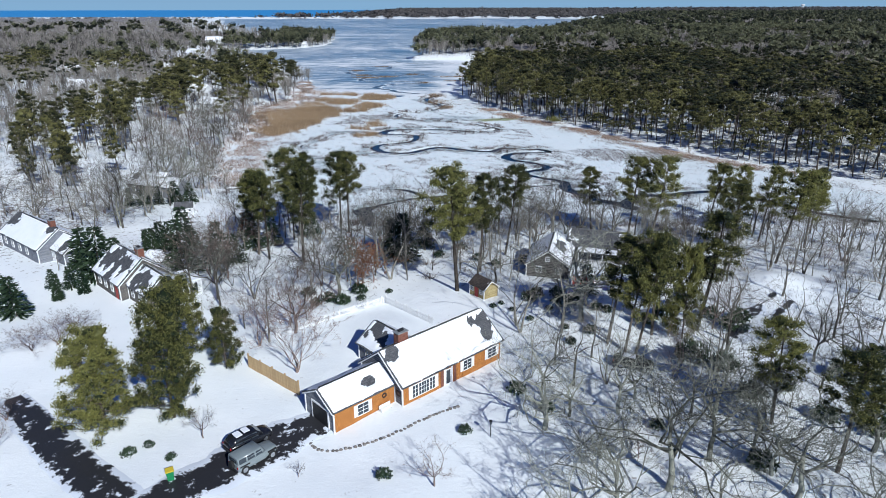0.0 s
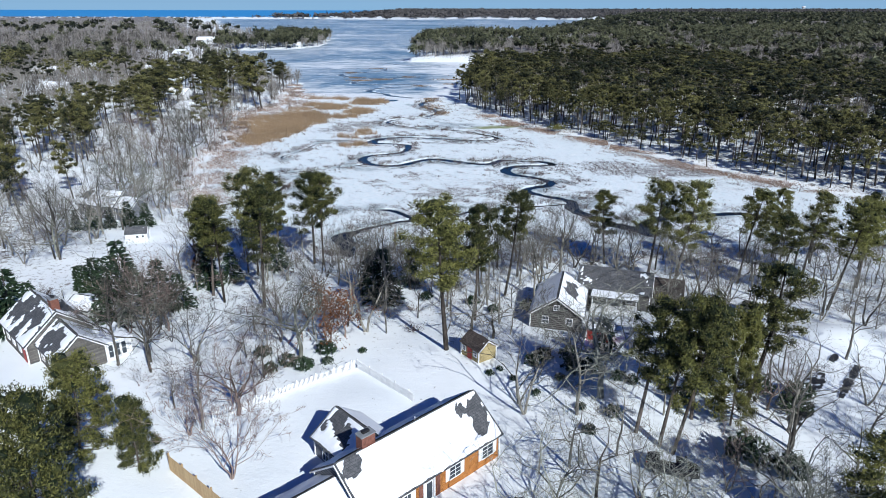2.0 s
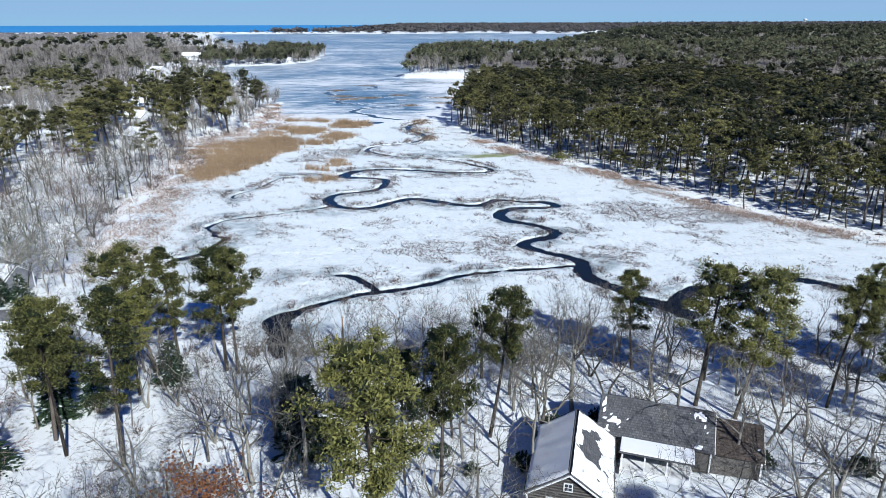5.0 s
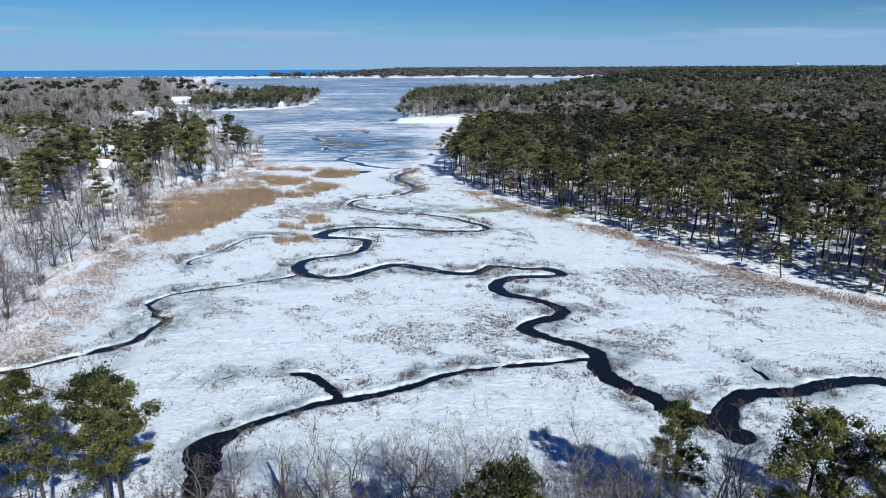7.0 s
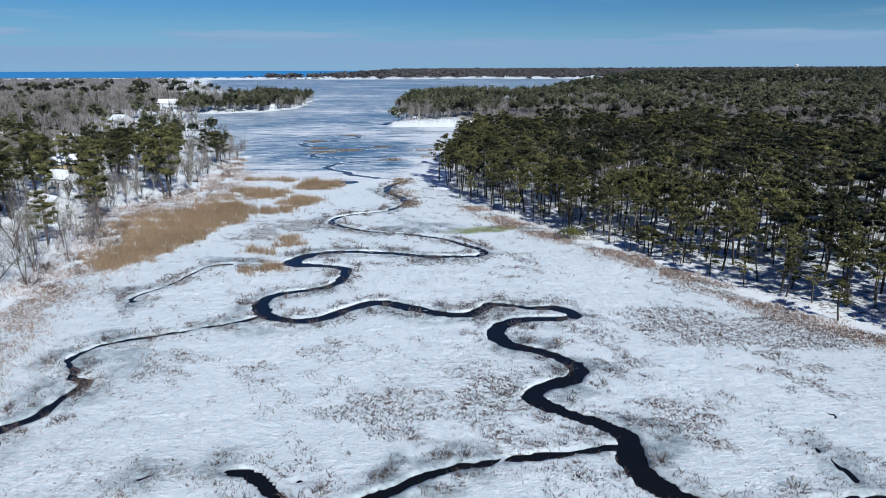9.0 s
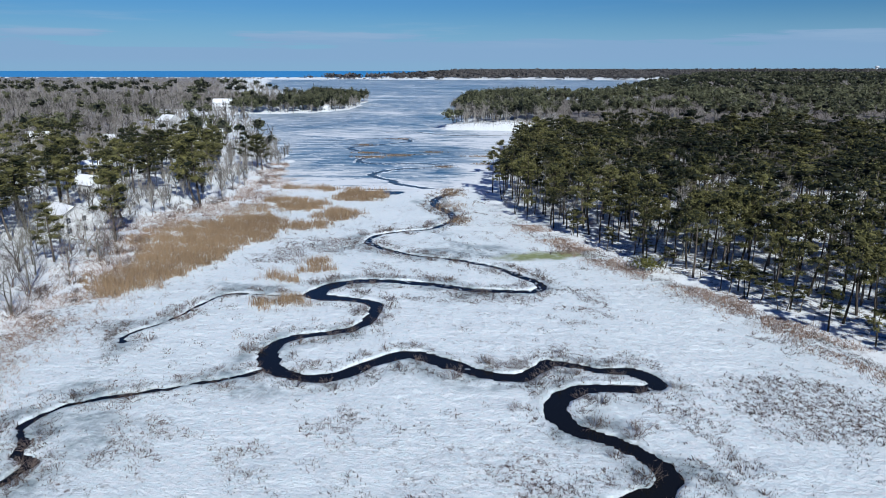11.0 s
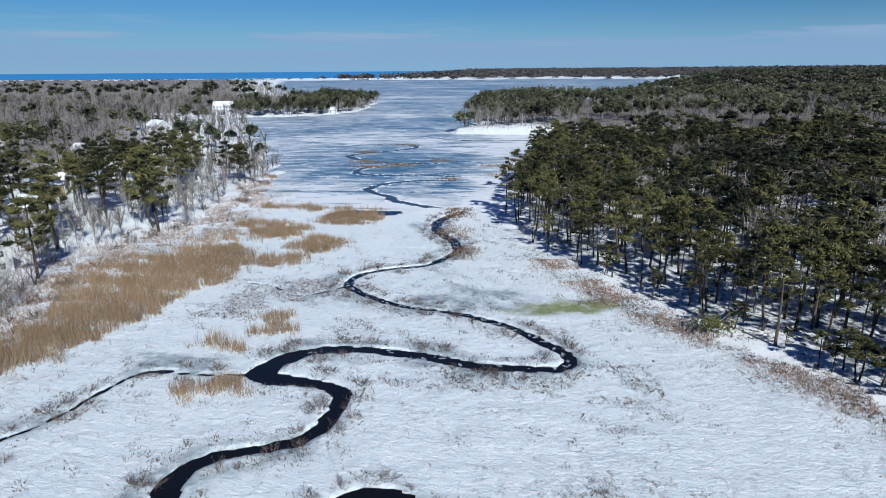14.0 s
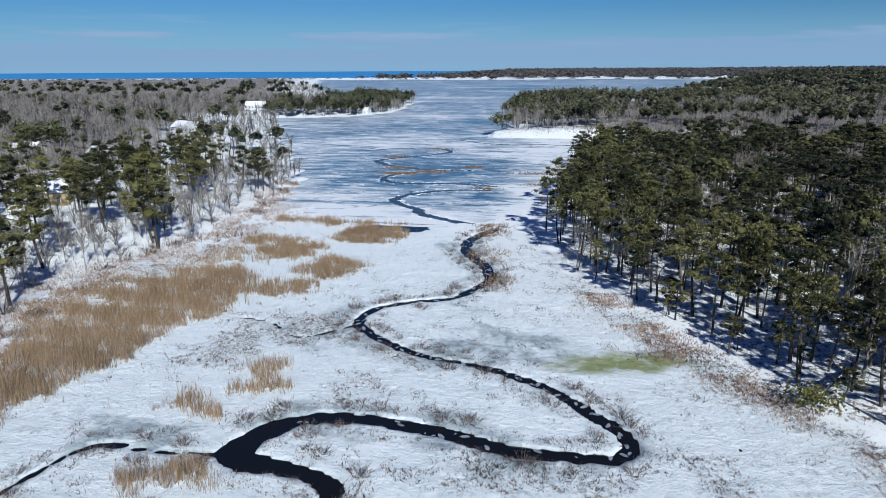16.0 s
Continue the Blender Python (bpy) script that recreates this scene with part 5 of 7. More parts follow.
# ---- houses ----
def make_shingle(name, dark, light, course=0.14, rough=0.85):
    """Courses of shingles or boards: thin shadow lines, each course a little different."""
    m, nt, b = material(name, rough, spec=0.2)
    tc = nt.nodes.new("ShaderNodeTexCoord")
    br = node(nt, "TexBrick", Scale=1.0)
    br.inputs["Mortar Size"].default_value, br.inputs["Brick Width"].default_value, br.inputs["Row Height"].default_value = 0.008, 0.16, course
    mp = nt.nodes.new("ShaderNodeMapping")
    mp.inputs["Rotation"].default_value = (radians(90), 0, 0)
    nt.links.new(tc.outputs["Object"], mp.inputs["Vector"])
    nt.links.new(mp.outputs[0], br.inputs["Vector"])
    br.inputs["Color1"].default_value, br.inputs["Color2"].default_value = (*dark, 1), (*light, 1)
    br.inputs["Mortar"].default_value = (*[c * 0.45 for c in dark], 1)
    stain = noise_at(nt, 0.9, 4)
    paint(nt, b, mix(nt, grey(nt, stain, 0.4, 0.75, 0, 0.55), br.outputs["Color"], tuple(c * 0.7 for c in dark)))
    bump(nt, b, br.outputs["Fac"], -0.3, 0.02)
    return m


M.update({
    "cedar": make_shingle("cedar_shingles", (0.36, 0.145, 0.04), (0.48, 0.21, 0.06)),
    "grey_wall": make_shingle("grey_shingles", (0.17, 0.18, 0.21), (0.26, 0.27, 0.30)),
    "weathered": make_shingle("weathered_shingles", (0.10, 0.095, 0.09), (0.19, 0.175, 0.16)),
    "white_wall": make_shingle("white_clapboard", (0.66, 0.67, 0.68), (0.76, 0.77, 0.78)),
    "yellow_wall": make_shingle("yellowed_boards", (0.34, 0.27, 0.13), (0.46, 0.38, 0.2)),
    "roof": make_shingle("asphalt_shingles", (0.075, 0.078, 0.085), (0.14, 0.14, 0.15), 0.14),
    "roof_brown": make_shingle("brown_roof_shingles", (0.055, 0.045, 0.04), (0.11, 0.09, 0.08), 0.14),
    "brick": varied("red_brick", (0.11, 0.045, 0.032), (0.24, 0.105, 0.075), 4, 0.9, 0.01),
    "white": varied("white_paint", (0.70, 0.71, 0.72), (0.8, 0.8, 0.8), 2, 0.5),
    "red": varied("red_paint", (0.25, 0.03, 0.025), (0.36, 0.05, 0.04), 3, 0.6),
    "dark": varied("dark_paint", (0.012, 0.012, 0.014), (0.03, 0.03, 0.032), 3, 0.6),
    "tan": varied("new_fence_wood", (0.40, 0.27, 0.14), (0.55, 0.40, 0.22), 3, 0.8, by_object=0.12),
    "lead": varied("lead_flashing", (0.16, 0.17, 0.18), (0.28, 0.29, 0.3), 2, 0.5),
    "stone": varied("field_stone", (0.10, 0.09, 0.085), (0.26, 0.24, 0.22), 3, 0.9, 0.03, by_object=0.15),
    "green": varied("green_plastic", (0.02, 0.16, 0.06), (0.03, 0.24, 0.09), 3, 0.45),
    "yellow": varied("yellow_plastic", (0.55, 0.42, 0.03), (0.68, 0.52, 0.05), 3, 0.45),
    "rubber": varied("tyre_rubber", (0.012, 0.012, 0.012), (0.03, 0.03, 0.03), 8, 0.85),
    "rim": varied("alloy_rim", (0.35, 0.36, 0.37), (0.55, 0.55, 0.56), 6, 0.35, metal=0.9),
    "jeep_paint": varied("grey_green_car_paint", (0.17, 0.20, 0.21), (0.22, 0.25, 0.26), 0.8, 0.3, spec=0.5),
    "black_paint": varied("black_car_paint", (0.008, 0.009, 0.012), (0.02, 0.021, 0.026), 0.8, 0.18, spec=0.6),
    "white_car": varied("white_car_paint", (0.62, 0.63, 0.64), (0.74, 0.74, 0.75), 0.8, 0.3, spec=0.5),
    "lamp_red": varied("red_tail_lens", (0.30, 0.01, 0.01), (0.45, 0.02, 0.02), 5, 0.25),
    "lamp_clear": varied("clear_lamp_lens", (0.55, 0.55, 0.52), (0.75, 0.74, 0.7), 5, 0.2),
})
g, gn, gb = material("window_glass", 0.05, spec=0.6)
paint(gn, gb, mix(gn, noise_at(gn, 0.7, 2), (0.015, 0.02, 0.028), (0.06, 0.075, 0.09)))
M["glass"] = g


def box_mesh(name, x0, x1, y0, y1, z0, z1, mat, bevel=0.0):
    bm = bmesh.new()
    bmesh.ops.create_cube(bm, size=1, matrix=Matrix.Translation(((x0 + x1) / 2, (y0 + y1) / 2, (z0 + z1) / 2)) @ Matrix.Diagonal((x1 - x0, y1 - y0, z1 - z0, 1)))
    if bevel:
        bmesh.ops.bevel(bm, geom=bm.edges[:], offset=bevel, segments=2, affect="EDGES", profile=0.6)
    me = bpy.data.meshes.new(name)
    bm.to_mesh(me)
    bm.free()
    me.materials.append(mat)
    return me


def prism(name, outline, depth0, depth1, mat):
    """An outline in x, z drawn out along y."""
    n = len(outline)
    me = bpy.data.meshes.new(name)
    me.from_pydata([(x, depth0, z) for x, z in outline] + [(x, depth1, z) for x, z in outline], [],
                   [tuple(range(n)), tuple(range(2 * n - 1, n - 1, -1))] + [((i + 1) % n, i, n + i, n + (i + 1) % n) for i in range(n)])
    me.materials.append(mat)
    return me


def window(parent, at, w, h, shutters=0.0, cols=2, rows_=2, trim="white"):
    """Frame, sill, glass and glazing bars in a local wall plane: x along the wall, z up, -y outwards."""
    win = part("window", box_mesh("window_box", -w / 2, w / 2, -0.03, 0.05, -h / 2, h / 2, M["dark"]), parent, "", at)
    part("pane", box_mesh("pane", -w / 2 + 0.03, w / 2 - 0.03, -0.045, -0.032, -h / 2 + 0.03, h / 2 - 0.03, M["glass"]), win)
    s = Soup()
    t = 0.09
    for x0, x1, z0, z1 in ((-w / 2 - t, w / 2 + t, h / 2, h / 2 + t), (-w / 2 - t, w / 2 + t, -h / 2 - t, -h / 2), (-w / 2 - t, -w / 2, -h / 2, h / 2), (w / 2, w / 2 + t, -h / 2, h / 2)):
        boxy(s, x0, x1, -0.075, 0.03, z0, z1)
    for i in range(1, cols):
        c = -w / 2 + w * i / cols
        boxy(s, c - 0.022, c + 0.022, -0.066, -0.03, -h / 2, h / 2)
    for i in range(1, rows_):
        c = -h / 2 + h * i / rows_
        boxy(s, -w / 2, w / 2, -0.066, -0.03, c - 0.022, c + 0.022)
    part("frame", s.mesh("window_frame", M[trim]), win)
    if shutters:
        for k in (-1, 1):
            x = k * (w / 2 + t + shutters / 2 + 0.02)
            part("shutter", box_mesh("shutter", x - shutters / 2, x + shutters / 2, -0.06, 0.02, -h / 2 - 0.05, h / 2 + 0.05, M[trim], 0.012), win)
    return win


def boxy(s, x0, x1, y0, y1, z0, z1):
    n = len(s.v)
    s.v += [Vector(p) for p in ((x0, y0, z0), (x1, y0, z0), (x1, y1, z0), (x0, y1, z0), (x0, y0, z1), (x1, y0, z1), (x1, y1, z1), (x0, y1, z1))]
    s.f += [tuple(n + i for i in q) for q in ((0, 3, 2, 1), (4, 5, 6, 7), (0, 1, 5, 4), (1, 2, 6, 5), (2, 3, 7, 6), (3, 0, 4, 7))]


def roof_slope(parent, x0, x1, y_eave, y_ridge, z_eave, z_ridge, mat="roof", snow=True, bare=(), seed=0, thick=0.16, depth=0.15, edge=0.10):
    """One roof slope along x, with its snow: bare is a list of ovals (x, share up the slope, half length, half share) where shingles show."""
    d = Vector((0, y_ridge - y_eave, z_ridge - z_eave))
    n = Vector((0, -d.z, d.y)).normalized() * (1 if d.y > 0 else -1)
    s = Soup()
    e, r = Vector((0, y_eave, z_eave)), Vector((0, y_ridge, z_ridge))
    base = [Vector((x, 0, 0)) + p for x in (x0, x1) for p in (e, r, r + n * thick, e + n * thick)]
    s.v, s.f = base, [(0, 1, 2, 3), (7, 6, 5, 4), (0, 4, 5, 1), (1, 5, 6, 2), (2, 6, 7, 3), (3, 7, 4, 0)]
    if d.y < 0:
        s.f = [f[::-1] for f in s.f]
    part("roof", s.mesh("roof_slope", M[mat]), parent)
    if not snow:
        return
    nu, nv = max(6, int((x1 - x0) / 0.22)), max(6, int(d.length / 0.22))
    U, Wv = np.meshgrid(np.linspace(0, 1, nu), np.linspace(0, 1, nv))
    X = x0 + (x1 - x0) * U.ravel()
    W = Wv.ravel()
    up = W * d.length
    wob = waves(X + seed * 7, up, 1.7, 40 + seed) * 0.5 + waves(X, up + seed * 3, 0.7, 50) * 0.35
    h = np.minimum(np.minimum(X - x0, x1 - X), np.minimum(up, d.length - up + 0.5)) - edge * (1 + 0.4 * wob)
    for bx, bw, rx, rw in bare:
        h = np.minimum(h, (np.hypot((X - bx) / rx, (W - bw) / rw) - 1 - 0.5 * wob - 0.45 * waves(X + 5 * seed, up, 3.4, 45 + seed)) * min(rx, rw * d.length))
    h = depth * step01(h / 0.3) - 0.03 + 0.02 * waves(X, up, 2.6, 60 + seed)
    h = np.where(h < 0, -0.05, h)
    o = np.array(e + n * thick)
    V = o + np.outer(W, np.array(d)) + np.outer(h, np.array(n)) + np.outer(X, [1, 0, 0])
    F = grid_faces(nu, nv)
    part("roof_snow", sheet("roof_snow", V, F if d.y > 0 else F[:, ::-1], M["snow"]), parent, "smooth snow lying on the roof")


def gable_block(parent, x0, x1, y0, y1, eave, ridge, wall, mat="roof", front=None, snow=(True, True), bare=((), ()), over=0.28, seed=0, depth=0.15):
    """Walls under a gable roof whose ridge runs along x."""
    ym = (y0 + y1) / 2
    out = [(y0, -0.4), (y1, -0.4), (y1, eave), (ym, ridge), (y0, eave)]
    me = bpy.data.meshes.new("wall")
    n = 5
    me.from_pydata([(x0, y, z) for y, z in out] + [(x1, y, z) for y, z in out], [], [(4, 3, 2, 1, 0), (5, 6, 7, 8, 9)] + [(i, (i + 1) % n, n + (i + 1) % n, n + i) for i in range(n)])
    me.materials.append(M[wall])
    part("wall", me, parent)
    if front:
        part("wall", box_mesh("front_wall", x0 + 0.12, x1 - 0.12, y0 - 0.03, y0 + 0.05, -0.38, eave, M[front]), parent, "warm brown cedar shingle front")
    k = (ridge - eave) / (ym - y0)
    roof_slope(parent, x0 - over, x1 + over, y0 - over, ym, eave - k * over, ridge, mat, snow[0], bare[0], seed, depth=depth)
    roof_slope(parent, x0 - over, x1 + over, y1 + over, ym, eave - k * over, ridge, mat, snow[1], bare[1], seed + 1, depth=depth)
    for x in (x0 - 0.02, x1 + 0.02):
        for y in (y0 - 0.02, y1 + 0.02):
            part("corner_board", box_mesh("corner_board", x - 0.07, x + 0.07, y - 0.07, y + 0.07, -0.35, eave - 0.05, M["white"]), parent)
    for x in (x0 - over - 0.02, x1 + over + 0.02):
        for ya, za in ((y0 - over, eave - k * over), (y1 + over, eave - k * over)):
            s = Soup()
            s.tube([(x, ya, za - 0.02), (x, ym, ridge - 0.02)], [0.09, 0.09], 4)
            part("rake_board", s.mesh("rake_board", M["white"]), parent)


def chimney(parent, x, y, z0, z1, w, d):
    c = part("chimney", box_mesh("chimney", x - w / 2, x + w / 2, y - d / 2, y + d / 2, z0, z1, M["brick"], 0.01), parent, "red brick chimney")
    part("cap", box_mesh("chimney_cap", x - w / 2 - 0.08, x + w / 2 + 0.08, y - d / 2 - 0.08, y + d / 2 + 0.08, z1, z1 + 0.12, M["lead"], 0.02), c)
    part("flue", box_mesh("flue", x - w / 4, x + w / 4, y - d / 5, y + d / 5, z1 + 0.12, z1 + 0.34, M["dark"], 0.03), c)
    for k in range(int((z1 - z0) / 0.3)):
        z = z0 + 0.3 * k + 0.15
        part("brick_band", box_mesh("brick_band", x - w / 2 - 0.012, x + w / 2 + 0.012, y - d / 2 - 0.012, y + d / 2 + 0.012, z, z + 0.13, M["brick"]), c)


def vent(parent, x, y, z, h=0.5):
    s = Soup()
    s.tube([(x, y, z - 0.2), (x, y, z + h)], [0.06, 0.06], 8)
    part("vent_pipe", s.mesh("vent_pipe", M["white"]), parent)


HA = 44.5
HB = pose(-4.3, 61.2, 3.02, 0, 0, HA)
house = thing("house", HB, "long low house with cedar-shingle front and snow on its roof", "house")
gable_block(house, 0, 15.5, 0, 7.2, 2.6, 5.35, "grey_wall", front="cedar", bare=(((14.2, 0.62, 1.1, 0.34), (1.1, 0.86, 1.3, 0.13)), ()), seed=1)
gable_block(house, -7.9, -0.02, 1.3, 6.5, 2.4, 3.85, "grey_wall", front="cedar", bare=(((-2.6, 0.52, 0.9, 0.14),), ()), seed=4, over=0.22)
turned = thing("rear_wing", pose(0, 0, 0), "", "")
turned.parent = house
turned.matrix_basis = pose(5.4, 7.2, 0, 0, 0, 90)
ell = turned
gable_block(ell, -3.4, 4.4, -2.6, 2.6, 2.35, 4.2, "grey_wall", bare=((), ((2.6, 0.65, 1.6, 0.30),)), seed=7, over=0.3)
window(ell, pose(2.6, 2.62, 1.35, 0, 0, 180), 0.9, 1.5)
window(ell, pose(0.9, 2.62, 1.2, 0, 0, 180), 0.8, 1.9)
chimney(house, 3.2, 4.0, 3.9, 6.5, 1.35, 0.85)
vent(house, 8.8, 4.2, 4.9)
vent(house, 8.4, 3.3, 4.95, 0.25)
for x, w, cols in ((1.75, 0.75, 2), (3.0, 1.45, 4), (4.25, 0.75, 2)):
    window(house, pose(x, -0.04, 1.35), w, 1.45, 0, cols, 3)
for x in (1.05, 4.95):
    part("shutter", box_mesh("shutter", x - 0.2, x + 0.2, -0.09, 0.0, 0.55, 2.15, M["white"], 0.012), house)
window(house, pose(9.75, -0.04, 1.5), 1.3, 1.2, 0.36, 2, 3)
window(house, pose(13.9, -0.04, 1.5), 1.4, 1.2, 0.36, 2, 3)
window(house, pose(-4.3, 1.26, 1.3), 1.35, 1.25, 0.36, 2, 3)
window(house, pose(-0.03, 0.62, 1.5, 0, 0, -90), 0.5, 0.45, 0, 1, 1, "dark")
door = part("door", box_mesh("front_door", 6.25, 7.15, -0.07, 0.02, 0.0, 2.1, M["white"], 0.01), house, "white front door with a glazed storm door")
part("pane", box_mesh("door_pane", 6.4, 7.0, -0.09, -0.071, 0.25, 1.95, M["glass"]), door)
for x in (6.12, 7.28):
    part("door_trim", box_mesh("door_trim", x - 0.1, x + 0.1, -0.1, 0.0, 0, 2.25, M["white"]), house)
for x in (5.75, 7.75):
    part("dark_panel", box_mesh("dark_panel", x - 0.22, x + 0.22, -0.075, -0.02, 0.05, 2.2, M["brick"]), house, "dark red-brown panel beside the door")
part("doorstep", box_mesh("doorstep", 5.9, 7.6, -1.3, -0.05, -0.3, 0.06, M["stone"], 0.03), house)
# dark slab on the gable wall paints the shade inside the open garage
gdoor = part("garage_door", box_mesh("garage_opening", -7.99, -7.9, 2.3, 5.1, -0.1, 2.05, M["dark"], 0.02), house, "open garage doorway, its inner shade a dark slab, with a white surround")
for y in (2.22, 5.18):
    part("jamb", box_mesh("jamb", -8.01, -7.9, y - 0.09, y + 0.09, -0.1, 2.2, M["white"]), gdoor)
part("lintel", box_mesh("lintel", -8.01, -7.9, 2.31, 5.09, 2.05, 2.22, M["white"]), gdoor)
s = Soup()
s.tube([(-1.5 + 0.24 * math.cos(a), 1.2, 1.65 + 0.24 * math.sin(a)) for a in np.linspace(0, 6.28, 13)], [0.07] * 13, 6)
tagged(new("wreath", s.mesh("wreath", M["dark"])), "dark green wreath hanging on the cedar wall", "wreath").matrix_basis = HB
bench = thing("bench", HB @ pose(-1.7, 0.75, 0), "small white garden bench under snow", "bench")
part("seat", box_mesh("bench_seat", -0.75, 0.75, -0.22, 0.22, 0.38, 0.44, M["white"], 0.01), bench)
part("backrest", box_mesh("bench_back", -0.75, 0.75, 0.2, 0.25, 0.44, 0.85, M["white"], 0.01), bench)
for x in (-0.65, 0.65):
    for y in (-0.17, 0.17):
        part("leg", box_mesh("bench_leg", x - 0.03, x + 0.03, y - 0.03, y + 0.03, -0.15, 0.38, M["white"]), bench)
part("snow_cover", box_mesh("bench_snow", -0.7, 0.7, -0.2, 0.17, 0.44, 0.56, M["snow"], 0.05), bench)

# neighbours
a_house = thing("house", pose(-54.7, 93.6, 3.05, 0, 0, -42), "grey shingled house, snow half slid off its dark roof", "house")
gable_block(a_house, 0, 9.4, 0, 7.6, 2.5, 5.6, "weathered", bare=(((2.4, 0.62, 2.0, 0.42), (5.2, 0.45, 1.1, 0.5), (7.6, 0.62, 1.2, 0.3)), ((4, 0.5, 4.5, 0.4),)), seed=11)
gable_block(a_house, 9.42, 15.5, 1.2, 6.6, 2.4, 4.6, "weathered", bare=(((12, 0.5, 2.2, 0.4),), ()), seed=13)
chimney(a_house, 8.2, 4.1, 4.4, 6.9, 1.1, 0.9)
for x, mat in ((2.0, "white"), (4.2, "white"), (6.6, "white")):
    window(a_house, pose(x, -0.02, 1.4), 0.8, 1.2, 0, 2, 2, mat)
part("door", box_mesh("red_door", 7.7, 8.6, -0.06, 0.02, 0, 2.05, M["red"], 0.01), a_house, "red front door")
for x in (11, 13.5):
    window(a_house, pose(x, 1.18, 1.4), 0.8, 1.2)
sun_room = part("sun_room", box_mesh("sun_room", 10.5, 15.3, 6.7, 9.6, -0.4, 2.3, M["white_wall"]), a_house, "glazed white sun room under flat snow")
part("roof_snow", box_mesh("sun_room_snow", 10.3, 15.5, 6.65, 9.8, 2.3, 2.5, M["snow"], 0.06), a_house)
for k in range(4):
    window(a_house, pose(11.1 + 1.2 * k, 9.62, 1.2, 0, 0, 180), 0.9, 1.6, 0, 2, 2)
    window(a_house, pose(15.32, 7.2 + 0.75 * k, 1.2, 0, 0, 90), 0.5, 1.6, 0, 1, 2) if k < 3 else None

b_house = thing("house", pose(-80.9, 110.9, 3.0, 0, 0, -37), "grey clapboard house with white trim under snow", "house")
gable_block(b_house, 0, 15.5, 0, 7.5, 2.5, 5.2, "grey_wall", bare=(((14.4, 0.9, 1.2, 0.2), (1, 0.7, 1.6, 0.3)), ()), seed=17)
ell_b = part("side_wing", box_mesh("side_wing_base", 15.52, 19.5, 2.5, 6.8, -0.4, 0.1, M["stone"]), b_house, "low wing of the grey house")
gable_block(b_house, 15.6, 20.2, 2.2, 7.2, 2.3, 4.2, "grey_wall", bare=(((19, 0.6, 0.8, 0.5),), ()), seed=19)
chimney(b_house, 13.2, 3.9, 4.2, 6.3, 1.2, 0.8)
for x in (2, 5, 8, 11):
    window(b_house, pose(x, -0.02, 1.4), 0.8, 1.2)
window(b_house, pose(20.22, 4.7, 1.4, 0, 0, 90), 1.1, 1.2, 0.4)
part("door", box_mesh("white_door", 15.7, 16.7, 2.12, 2.2, 0, 2.1, M["white"], 0.01), b_house, "white panelled door")

c_house = thing("house", pose(12.7, 101.6, 1.75, 0, 0, -13) @ pose(6.9, 0, 0, 0, 0, 90), "dark weathered shingle house among trees in snow", "house")
gable_block(c_house, 0, 9.5, 0, 6.9, 2.15, 4.55, "weathered", bare=(((5, 0.6, 2.5, 0.25),), ()), seed=23)
for y, z, w, h in ((1.7, 1.25, 0.75, 0.95), (4.9, 1.3, 0.75, 0.95), (3.5, 3.15, 0.6, 0.65)):
    window(c_house, pose(-0.02, y, z, 0, 0, -90), w, h)
side_wing = thing("side_wing", pose(0, 0, 0), "", "")
side_wing.parent = c_house
side_wing.matrix_basis = c_house.matrix_basis.inverted() @ pose(20.6, 110.4, 1.75, 0, 0, -17)
gable_block(side_wing, 0, 10.2, 0, 6.4, 2.2, 4.3, "weathered", bare=(((5.4, 0.6, 6.5, 1.4),), ((6, 0.5, 4.0, 0.4),)), seed=27, depth=0.07)
gable_block(side_wing, 10.22, 14.6, 0.2, 6.2, 1.9, 3.7, "weathered", "roof_brown", bare=(((12.4, 0.5, 4.0, 2.0),), ((12, 0.5, 4, 2),)), seed=29, over=0.2, depth=0.06)
part("foundation", box_mesh("wing_foundation", 0.1, 14.5, 0.3, 6.1, -1.8, -0.35, M["stone"]), side_wing)
porch = part("porch", box_mesh("porch_floor", 2.2, 8.6, -2.5, -0.06, -0.5, 0.25, M["white"]), side_wing, "white porch beside the dark house")
for x in (2.35, 4.4, 6.4, 8.45):
    part("post", box_mesh("porch_post", x - 0.07, x + 0.07, -2.4, -2.26, 0.25, 2.0, M["white"]), porch)
part("roof", box_mesh("porch_roof", 2.0, 8.8, -2.7, -0.3, 2.0, 2.12, M["roof"]), porch)
part("roof_snow", box_mesh("porch_snow", 2.1, 8.7, -2.6, -0.32, 2.12, 2.26, M["snow"], 0.05), porch)
for x in (3.4, 5.4, 7.4):
    window(side_wing, pose(x, -0.03, 1.2), 0.8, 1.3)

out_garage = thing("garage", pose(-50.2, 99.2, 2.7, 0, 0, -16), "small white garage with snow on its low roof", "garage")
gable_block(out_garage, 0, 4.2, 0, 4.4, 2.1, 3.0, "white_wall", seed=29, over=0.15)
window(out_garage, pose(2.9, -0.02, 1.3), 0.8, 0.9)
part("door", box_mesh("garage_side_door", 0.6, 1.5, -0.06, 0.02, 0, 1.95, M["grey_wall"], 0.01), out_garage, "grey panelled door")

d_house = thing("house", pose(-78.5, 153.5, ground_z(-74, 153) - 0.1, 0, 0, -18), "pale grey house with snowy gables behind spruces", "house")
gable_block(d_house, 0, 9.5, 0, 6.6, 2.7, 5.2, "grey_wall", bare=(((1.2, 0.7, 1.2, 0.3),), ()), seed=35)
gable_block(d_house, 9.52, 13.5, 0.6, 5.6, 2.4, 4.2, "grey_wall", seed=37, over=0.2)
for x in (1.6, 4.4, 7.4):
    window(d_house, pose(x, -0.02, 1.5), 0.9, 1.1)
